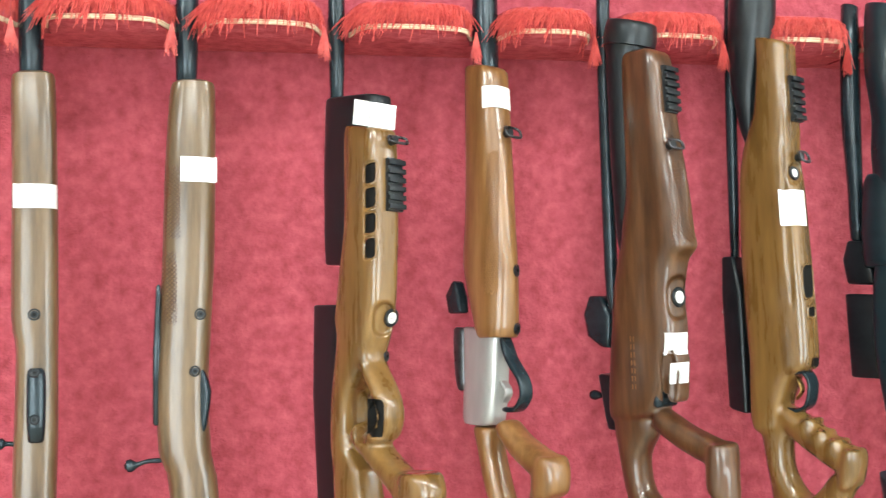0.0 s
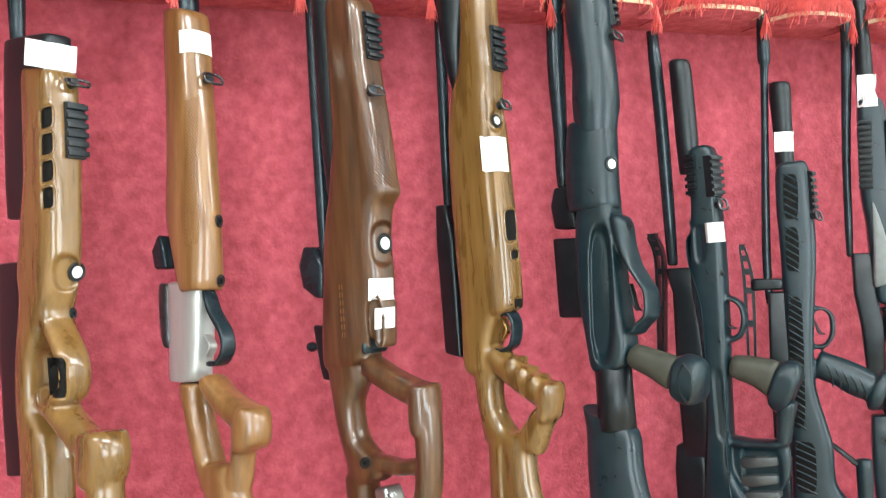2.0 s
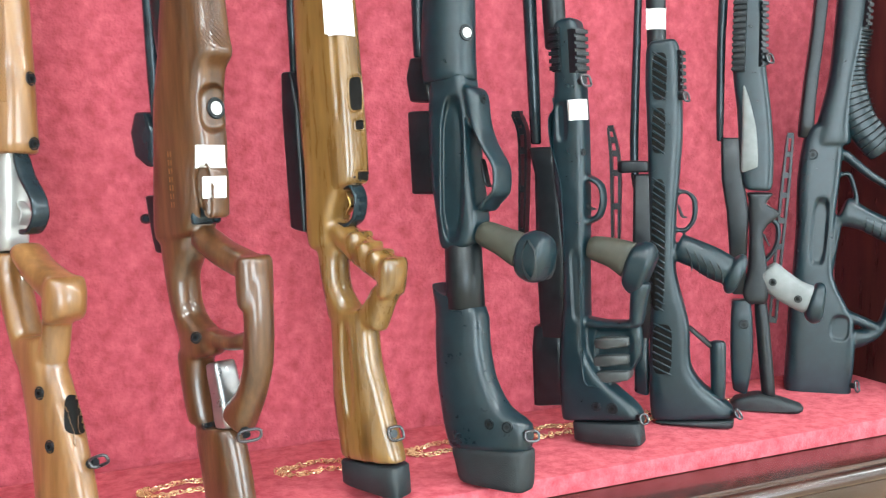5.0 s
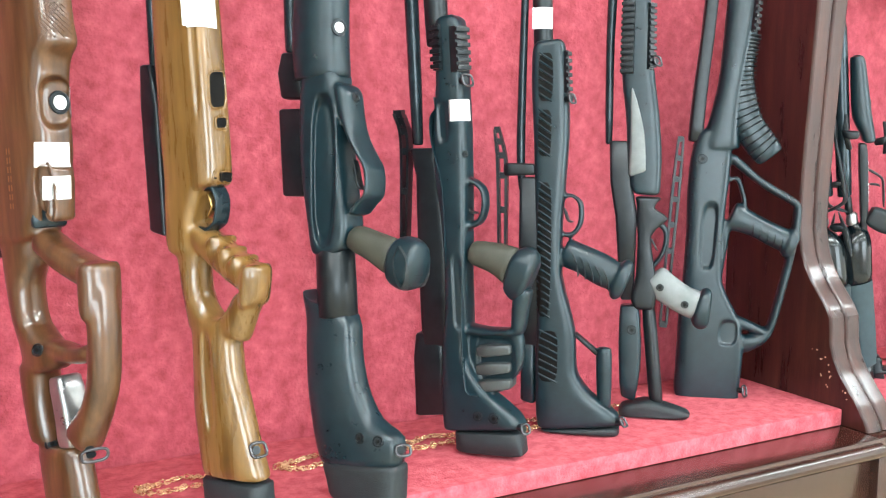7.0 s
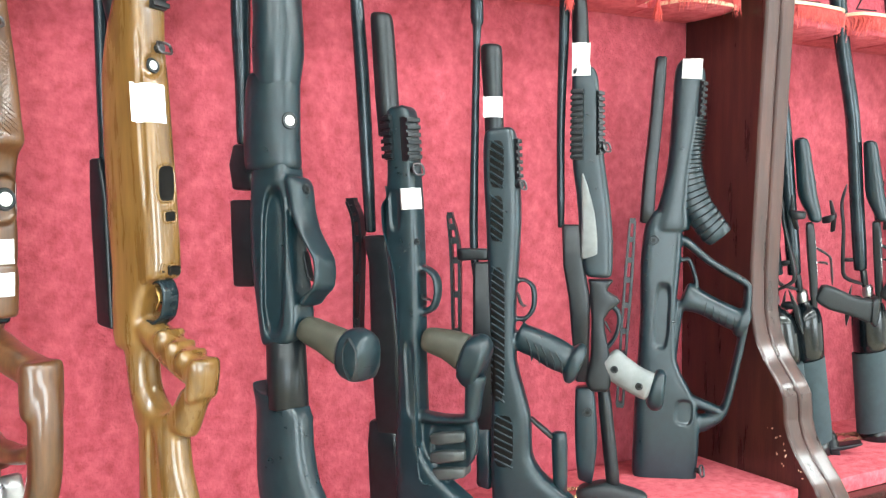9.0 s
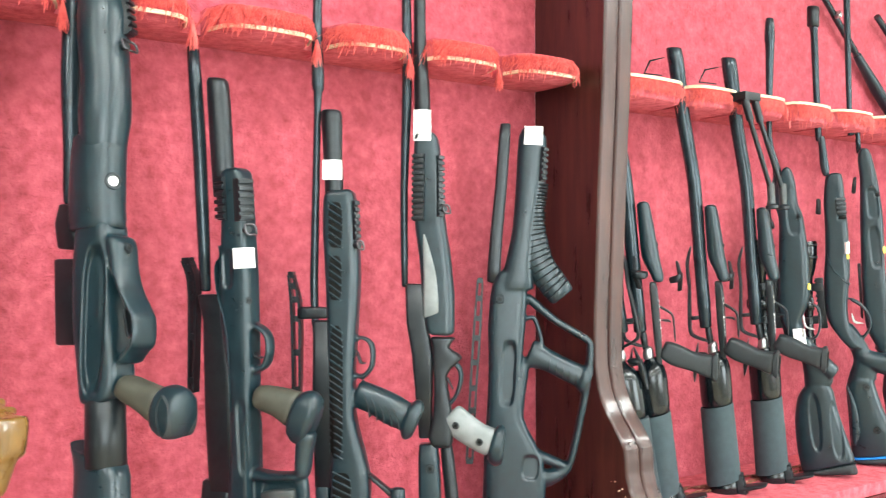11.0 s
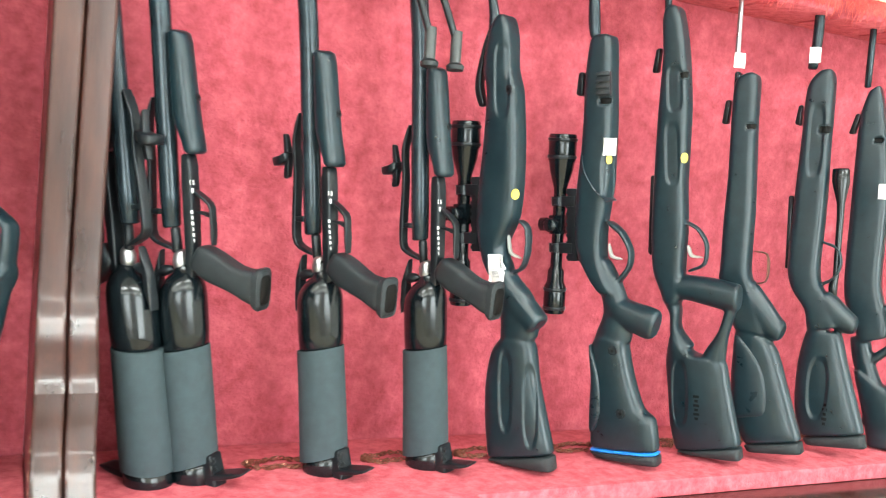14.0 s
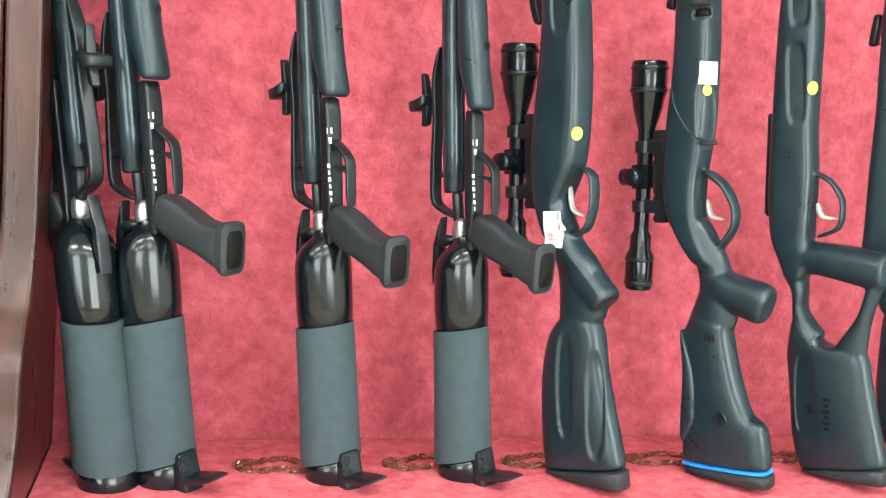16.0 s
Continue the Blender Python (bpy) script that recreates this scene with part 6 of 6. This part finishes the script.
g = gun("scoped_air_rifle", 3.429, -0.097, 30, "black polymer air rifle with blue butt line in the rack", 1.100)
limb(g, "barrel", BLUED, 0, [(0.001, 1.147, 0.029, 1.141), (-0.001, 1.101, 0.025, 1.096), (0.002, 1.081, 0.02, 1.077), (-0.012, 0.827, 0.004, 0.825), (-0.006, 0.824, 0.01, 0.822), (-0.008, 0.752, 0.013, 0.749), (-0.004, 0.723, 0.012, 0.721)])
limb(g, "muzzle_brake", BLACK_METAL, 0, [(0, 1.15, 0.031, 1.143), (-0.005, 1.099, 0.026, 1.093)], n=6)
limb(g, "stock", BLACK_POLYMER, 0.048, [(0.01, 0.727, 0.036, 0.728), (0.001, 0.715, 0.041, 0.714), (-0.008, 0.659, 0.041, 0.655), (-0.012, 0.587, 0.041, 0.584), (-0.017, 0.529, 0.038, 0.527), (-0.025, 0.477, 0.035, 0.476), (-0.029, 0.403, 0.022, 0.401), (-0.025, 0.358, 0.021, 0.353), (-0.005, 0.318, 0.032, 0.313), (0.016, 0.289, 0.05, 0.289)], n=4.6)
limb(g, "wrist", BLACK_POLYMER, 0.04, [(-0.019, 0.347, 0.029, 0.35), (0.004, 0.309, 0.05, 0.311), (0.018, 0.282, 0.06, 0.286), (0.021, 0.256, 0.066, 0.261), (0.01, 0.229, 0.071, 0.229), (0, 0.202, 0.069, 0.206)], n=2.4)
limb(g, "trigger_guard", BLACK_POLYMER, 0.026, [(0.032, 0.417, 0.026, 0.409), (0.056, 0.397, 0.05, 0.391), (0.072, 0.364, 0.066, 0.362), (0.069, 0.336, 0.063, 0.338), (0.052, 0.311, 0.046, 0.317), (0.035, 0.298, 0.029, 0.306)])
limb(g, "trigger", NICKEL, 0.008, [(0.031, 0.376, 0.027, 0.374), (0.036, 0.356, 0.032, 0.352), (0.054, 0.351, 0.052, 0.347)])
limb(g, "grip", BLACK_POLYMER, 0.046, [(0.048, 0.286, 0.032, 0.246), (0.081, 0.276, 0.063, 0.23), (0.11, 0.269, 0.094, 0.217), (0.122, 0.262, 0.108, 0.216)])
limb(g, "butt", BLACK_POLYMER, 0.044, [(0.011, 0.219, 0.064, 0.211), (-0.002, 0.194, 0.065, 0.195), (-0.003, 0.133, 0.075, 0.145), (-0.005, 0.079, 0.092, 0.095), (-0.005, 0.042, 0.113, 0.079), (-0.005, 0.017, 0.12, 0.025)], n=3)
limb(g, "blue_line", BLUE, 0.046, [(-0.005, 0.016, 0.12, 0.024), (-0.005, 0.011, 0.121, 0.02)], n=4, label="glowing blue stripe")
limb(g, "butt_pad", RUBBER, 0.045, [(-0.004, 0.011, 0.121, 0.02), (0.001, 0.002, 0.123, 0.002)], n=4)
limb(g, "cheek_pad", SATIN_POLYMER, 0.05, [(-0.001, 0.2, 0.004, 0.201), (0.002, 0.142, 0.02, 0.144), (-0.002, 0.08, 0.023, 0.084), (-0.001, 0.046, 0.01, 0.049)], n=4)
scope(g, (-0.0575, 0.565), (-0.079, 0.248))
limb(g, "front_sight", BLACK_METAL, 0.018, [(-0.025, 0.669, -0.013, 0.668), (-0.031, 0.631, -0.016, 0.627)], n=5, straight=True)
dent(g, 0.026, 0.49, 0.028, 0.10, 0.005, 2.6)
tag(g, "stock", 0.040, 0.540, 0.027, 0.029)
dot(g, "stock", 0.047, 0.517, 0.007, 0.014)
rail(g, "stock", 0.019, 0.647, 0.024, 0.041)
slot(g, "stock", 0.022, 0.618, 0.024, 0.013)
screw(g, "butt", 0.034, 0.189, 0.015, 0.015)
screw(g, "butt", 0.049, 0.080, 0.013, 0.016)
limb(g, "stock_ridge", BLACK_POLYMER, 0.052, [(-0.009, 0.528, -0.013, 0.528), (-0.004, 0.5, -0.008, 0.498), (0.013, 0.472, 0.009, 0.468), (0.034, 0.45, 0.03, 0.446)])

g = gun("break_barrel_air_rifle", 3.599, -0.119, 30, "black polymer thumbhole air rifle in the rack", 1.100)
limb(g, "barrel", BLUED, 0, [(0.019, 1.277, 0.037, 1.273), (0.005, 1.104, 0.021, 1.101), (-0.015, 0.842, -0.002, 0.84), (0.005, 0.894, 0.016, 0.893), (-0.001, 0.792, 0.013, 0.791)])
limb(g, "stock", BLACK_POLYMER, 0.046, [(0.011, 0.805, 0.03, 0.801), (0.002, 0.781, 0.036, 0.777), (0.001, 0.718, 0.043, 0.714), (-0.009, 0.629, 0.045, 0.625), (-0.016, 0.546, 0.04, 0.544), (-0.021, 0.478, 0.036, 0.49), (-0.026, 0.4, 0.036, 0.419), (-0.024, 0.336, 0.03, 0.339), (-0.012, 0.302, 0.028, 0.315), (-0.001, 0.274, 0.025, 0.277)], n=4.6)
limb(g, "trigger_guard", BLACK_POLYMER, 0.02, [(0.037, 0.426, 0.033, 0.42), (0.059, 0.412, 0.055, 0.408), (0.075, 0.383, 0.069, 0.383), (0.069, 0.346, 0.065, 0.35), (0.039, 0.332, 0.037, 0.338)])
limb(g, "trigger", NICKEL, 0.008, [(0.041, 0.382, 0.035, 0.38), (0.046, 0.365, 0.042, 0.361), (0.064, 0.362, 0.064, 0.358)])
limb(g, "grip", BLACK_POLYMER, 0.044, [(0.004, 0.33, 0.002, 0.282), (0.043, 0.328, 0.039, 0.282), (0.084, 0.324, 0.076, 0.274), (0.123, 0.316, 0.113, 0.266), (0.131, 0.314, 0.127, 0.266)])
limb(g, "front_limb", BLACK_POLYMER, 0.038, [(0.021, 0.296, -0.013, 0.286), (0.024, 0.262, 0.004, 0.258), (0.023, 0.231, 0.005, 0.227), (0.049, 0.199, 0.005, 0.183)])
limb(g, "rear_limb", BLACK_POLYMER, 0.034, [(0.125, 0.273, 0.107, 0.279), (0.109, 0.226, 0.093, 0.232), (0.103, 0.184, 0.069, 0.196), (0.1, 0.151, 0.052, 0.165)])
limb(g, "butt", BLACK_POLYMER, 0.042, [(0.006, 0.224, 0.017, 0.221), (-0.002, 0.187, 0.051, 0.186), (-0.005, 0.163, 0.101, 0.18), (-0.002, 0.116, 0.111, 0.132), (0.001, 0.052, 0.122, 0.072), (0.011, 0.005, 0.131, 0.027)], n=2.8)
limb(g, "butt_pad", RUBBER, 0.043, [(0.014, 0.005, 0.13, 0.026), (0.019, 0.002, 0.133, 0.003)], n=4)
limb(g, "front_sight", BLACK_METAL, 0.018, [(-0.015, 0.731, -0.004, 0.733), (-0.024, 0.69, -0.011, 0.689)], n=5, straight=True)
limb(g, "scope_rail", BLACK_METAL, 0.018, [(-0.029, 0.507, -0.019, 0.507), (-0.036, 0.367, -0.028, 0.36)], n=6)
dent(g, 0.016, 0.66, 0.030, 0.085, 0.003)
dent(g, 0.010, 0.545, 0.028, 0.12, 0.003)
dent(g, 0.018, 0.11, 0.030, 0.13, 0.004, 3)
slot(g, "stock", 0.034, 0.682, 0.018, 0.013)
dot(g, "stock", 0.049, 0.535, 0.006, 0.018)
marking(g, "butt", 0.049, 0.086, 0.011, 0.049)

g = gun("break_barrel_air_rifle", 3.708, -0.042, 30, "black polymer rifle with tagged barrel in the rack", 1.100)
limb(g, "barrel", STEEL, 0, [(0, 1.016, 0.012, 1.015), (0, 0.824, 0.009, 0.823), (-0.003, 0.715, 0.007, 0.714)])
limb(g, "breech", BLUED, 0.03, [(0.001, 0.706, 0.014, 0.706), (0, 0.644, 0.017, 0.643)], n=4, straight=True)
limb(g, "stock", BLACK_POLYMER, 0.046, [(0.019, 0.701, 0.041, 0.704), (0.004, 0.683, 0.046, 0.685), (0.001, 0.62, 0.045, 0.619), (0, 0.517, 0.047, 0.518), (-0.004, 0.437, 0.048, 0.44), (-0.006, 0.349, 0.046, 0.345), (-0.007, 0.316, 0.055, 0.315), (0.012, 0.27, 0.071, 0.277), (0.025, 0.231, 0.087, 0.224)], n=4.6)
limb(g, "grip", BLACK_POLYMER, 0.044, [(0.056, 0.325, 0.006, 0.283), (0.087, 0.285, 0.043, 0.243), (0.109, 0.255, 0.085, 0.219), (0.116, 0.25, 0.106, 0.216)])
limb(g, "butt", BLACK_POLYMER, 0.042, [(0.026, 0.235, 0.087, 0.22), (0.023, 0.182, 0.105, 0.195), (0.022, 0.117, 0.124, 0.135), (0.032, 0.062, 0.14, 0.084), (0.052, 0.019, 0.154, 0.041)], n=2.8)
limb(g, "butt_pad", RUBBER, 0.043, [(0.052, 0.018, 0.154, 0.04), (0.058, 0.006, 0.159, 0.019)], n=4)
limb(g, "cheek_pad", SATIN_POLYMER, 0.047, [(0.027, 0.222, 0.043, 0.219), (0.025, 0.166, 0.086, 0.169), (0.026, 0.102, 0.1, 0.116), (0.029, 0.066, 0.098, 0.08)], n=4)
limb(g, "trigger_guard", BROWN_METAL, 0.014, [(0.052, 0.379, 0.052, 0.375), (0.076, 0.374, 0.074, 0.372), (0.081, 0.348, 0.077, 0.348), (0.076, 0.322, 0.074, 0.324), (0.055, 0.314, 0.053, 0.318)])
limb(g, "front_sight", BLACK_METAL, 0.018, [(-0.014, 0.655, -0.002, 0.655), (-0.02, 0.611, -0.006, 0.611)], n=5, straight=True)
tag(g, "barrel", 0.011, 0.728, 0.016, 0.027, lift=0.002)
slot(g, "stock", 0.034, 0.606, 0.020, 0.012)

g = gun("scoped_air_rifle", 3.880, -0.015, 30, "black scoped rifle with tagged barrel in the rack", 1.100)
limb(g, "barrel", BLUED, 0, [(0.009, 1.055, 0.033, 1.052), (0.001, 0.903, 0.022, 0.901), (-0.002, 0.788, 0.017, 0.787), (-0.008, 0.737, 0.012, 0.736)])
limb(g, "stock", BLACK_POLYMER, 0.046, [(0.019, 0.732, 0.043, 0.735), (-0.002, 0.699, 0.047, 0.7), (-0.006, 0.6, 0.046, 0.601), (-0.01, 0.516, 0.047, 0.519), (-0.013, 0.432, 0.046, 0.436), (-0.014, 0.347, 0.043, 0.353), (-0.002, 0.306, 0.049, 0.321), (0.023, 0.271, 0.067, 0.29), (0.03, 0.23, 0.092, 0.244)], n=4.6)
limb(g, "grip", BLACK_POLYMER, 0.044, [(0.067, 0.313, 0.033, 0.279), (0.096, 0.285, 0.064, 0.245), (0.115, 0.268, 0.099, 0.232), (0.119, 0.265, 0.115, 0.233)])
limb(g, "butt", BLACK_POLYMER, 0.042, [(0.028, 0.234, 0.093, 0.232), (0.016, 0.165, 0.106, 0.18), (0.016, 0.08, 0.127, 0.11), (0.032, 0.024, 0.147, 0.047)], n=2.8)
limb(g, "butt_pad", RUBBER, 0.043, [(0.035, 0.021, 0.147, 0.046), (0.042, 0.009, 0.153, 0.021)], n=4)
limb(g, "trigger_guard", BLACK_POLYMER, 0.018, [(0.048, 0.406, 0.046, 0.4), (0.075, 0.395, 0.071, 0.391), (0.084, 0.365, 0.078, 0.365), (0.073, 0.334, 0.069, 0.338), (0.05, 0.318, 0.046, 0.324)])
limb(g, "scope", GLOSS_BLACK, 0, [(0.052, 0.545, 0.085, 0.546), (0.054, 0.519, 0.086, 0.52), (0.065, 0.479, 0.08, 0.48), (0.067, 0.454, 0.08, 0.455), (0.068, 0.339, 0.079, 0.341), (0.062, 0.322, 0.078, 0.324), (0.062, 0.281, 0.079, 0.283)], straight=True)
limb(g, "scope_rail", BLACK_METAL, 0.018, [(-0.024, 0.49, -0.012, 0.491), (-0.021, 0.347, -0.012, 0.348)], n=6)
limb(g, "front_sight", BLACK_METAL, 0.018, [(-0.018, 0.666, -0.007, 0.668), (-0.023, 0.631, -0.009, 0.626)], n=5, straight=True)
dent(g, 0.018, 0.60, 0.030, 0.15, 0.003)
dent(g, 0.055, 0.12, 0.040, 0.13, 0.004, 2.6)
tag(g, "barrel", 0.010, 0.764, 0.022, 0.030, lift=0.002)
slot(g, "stock", 0.033, 0.620, 0.023, 0.016)
marking(g, "butt", 0.072, 0.071, 0.009, 0.046)

g = gun("break_barrel_air_rifle", 4.041, -0.007, 30, "black polymer rifle with skeleton butt in the rack", 1.100)
limb(g, "barrel", BLUED, 0, [(-0.014, 1.091, 0.013, 1.089), (-0.012, 0.97, 0.011, 0.969), (-0.007, 0.93, 0.005, 0.929), (-0.013, 0.722, 0.002, 0.722)])
limb(g, "stock", BLACK_POLYMER, 0.046, [(0, 0.713, 0.022, 0.726), (-0.013, 0.662, 0.034, 0.662), (-0.016, 0.567, 0.046, 0.568), (-0.017, 0.473, 0.052, 0.475), (-0.018, 0.338, 0.05, 0.342), (-0.012, 0.284, 0.058, 0.295), (0.008, 0.238, 0.069, 0.263), (0.02, 0.205, 0.073, 0.223)], n=4.6)
limb(g, "grip", BLACK_POLYMER, 0.042, [(0.075, 0.299, 0.037, 0.257), (0.098, 0.272, 0.07, 0.234), (0.112, 0.262, 0.096, 0.226)])
limb(g, "front_limb", BLACK_POLYMER, 0.036, [(0.038, 0.223, 0, 0.215), (0.05, 0.172, 0.012, 0.16), (0.077, 0.108, 0.035, 0.094), (0.103, 0.058, 0.035, 0.04)])
limb(g, "rear_limb", BLACK_POLYMER, 0.03, [(0.11, 0.225, 0.09, 0.225), (0.112, 0.16, 0.094, 0.158), (0.126, 0.096, 0.1, 0.092)])
limb(g, "cross_limb", BLACK_POLYMER, 0.03, [(0.032, 0.175, 0.046, 0.159), (0.074, 0.211, 0.086, 0.197)])
limb(g, "butt", BLACK_POLYMER, 0.042, [(0.012, 0.15, 0.027, 0.152), (0.03, 0.085, 0.118, 0.095), (0.048, 0.013, 0.138, 0.024), (0.048, 0, 0.138, 0)], n=3)
limb(g, "front_sight", BLACK_METAL, 0.018, [(-0.023, 0.669, -0.011, 0.669), (-0.034, 0.628, -0.019, 0.628)], n=5, straight=True)
tag(g, "stock", 0.050, 0.513, 0.016, 0.030)
slot(g, "stock", 0.024, 0.616, 0.018, 0.013)

g = gun("break_barrel_air_rifle", 4.257, -0.062, 30, "pale brown wooden rifle with white tag in the rack", 1.100)
limb(g, "barrel", BLUED, 0, [(-0.009, 1.124, 0.009, 1.122), (-0.007, 0.833, 0.006, 0.832), (-0.01, 0.694, 0.003, 0.693)])
limb(g, "breech", BLUED, 0.03, [(-0.011, 0.708, 0.007, 0.707), (-0.021, 0.483, 0.001, 0.483), (-0.021, 0.34, 0.003, 0.341)], n=4, straight=True)
limb(g, "stock", HONEY_WALNUT, 0.046, [(0.007, 0.707, 0.037, 0.709), (0.002, 0.623, 0.042, 0.622), (-0.005, 0.483, 0.046, 0.483), (-0.003, 0.384, 0.045, 0.385), (0.013, 0.313, 0.064, 0.315), (0.032, 0.257, 0.075, 0.266), (0.021, 0.171, 0.082, 0.175), (0.018, 0.014, 0.107, 0.015), (0.018, 0, 0.107, 0)], n=4.6)
limb(g, "front_sight", BLACK_METAL, 0.018, [(-0.015, 0.666, -0.005, 0.668), (-0.027, 0.627, -0.009, 0.626)], n=5, straight=True)
tag(g, "stock", 0.036, 0.506, 0.018, 0.025)
slot(g, "stock", 0.019, 0.620, 0.015, 0.017)


# ---- things that hang or lie in the cabinets ----
def hung_rifle(x0, z0, x1, z1, y):
    ob = tagged(new("hung_rifle"), "slim dark rifle hung slantwise on the red velvet", "rifle", "rifles hung on the velvet")
    ob.location = (x0, y, z0)
    d = Vector((x1 - x0, 0, z1 - z0))
    tube("barrel", [(0, 0, 0), d * 0.5, d], 0.009, BLUED, ob, 10)
    tube("stock", [d * 0.5, d * 0.75, d * 1.0], [0.012, 0.017, 0.013], BLACK_POLYMER, ob, 10)
    tube("sling_ring", [d * 0.22 + Vector((0, -0.011, 0)), d * 0.24 + Vector((0, -0.011, 0))], 0.011, STEEL, ob, 8)


hung_rifle(3.46, 2.19, 3.86, 1.84, 1.225)
hung_rifle(3.76, 2.14, 4.18, 1.83, 1.225)
hung_rifle(4.20, 2.13, 4.62, 1.83, 1.225)


def chain(x, y, length, mat, seed, label):
    """A loose fine chain lying in a loop on the shelf."""
    rnd = random.Random(seed)
    bm = bmesh.new()
    count = 84
    for k in range(count):
        a = k / count * math.tau
        px = length * 0.5 * math.cos(a) + rnd.gauss(0, 0.002)
        py = 0.018 * math.sin(a) * (1 + 0.25 * math.sin(5 * a)) + rnd.gauss(0, 0.0015)
        tilt = Matrix.Rotation(rnd.uniform(-0.5, 0.5) + (1.2 if k % 2 else 0.1), 4, "X") @ Matrix.Rotation(a + 1.57, 4, "Z")
        m = Matrix.Translation((px, py, 0.0045)) @ tilt
        rings = []
        for i in range(8):
            w = i * math.tau / 8
            c = Vector((0.0046 * math.cos(w), 0.0031 * math.sin(w), 0))
            o = c.normalized() * 0.0009
            rings.append([bm.verts.new(m @ (c + o)), bm.verts.new(m @ (c + Vector((0, 0, 0.0009)))), bm.verts.new(m @ (c - o)), bm.verts.new(m @ (c - Vector((0, 0, 0.0009))))])
        for i in range(8):
            A, B = rings[i], rings[(i + 1) % 8]
            for j in range(4):
                bm.faces.new((A[j], A[(j + 1) % 4], B[(j + 1) % 4], B[j]))
    ob = part("chain", bm, mat)
    ob.location = (x, y, SHELF_Z)
    tagged(ob, label, "chain", "security chains on the shelf", "stuff")


for i, x in enumerate((0.66, 0.86, 1.04, 1.225, 1.412, 1.605, 1.795, 1.97, 2.15)):
    chain(x, 1.127, 0.115, GOLD, i, "thin gold-coloured security chain lying on red plush")
for i, x in enumerate((2.87, 3.06, 3.225, 3.41, 3.58, 3.75, 3.92)):
    chain(x, 1.135, 0.105, DARK_CHAIN, 20 + i, "thin dark copper security chain lying on red plush")
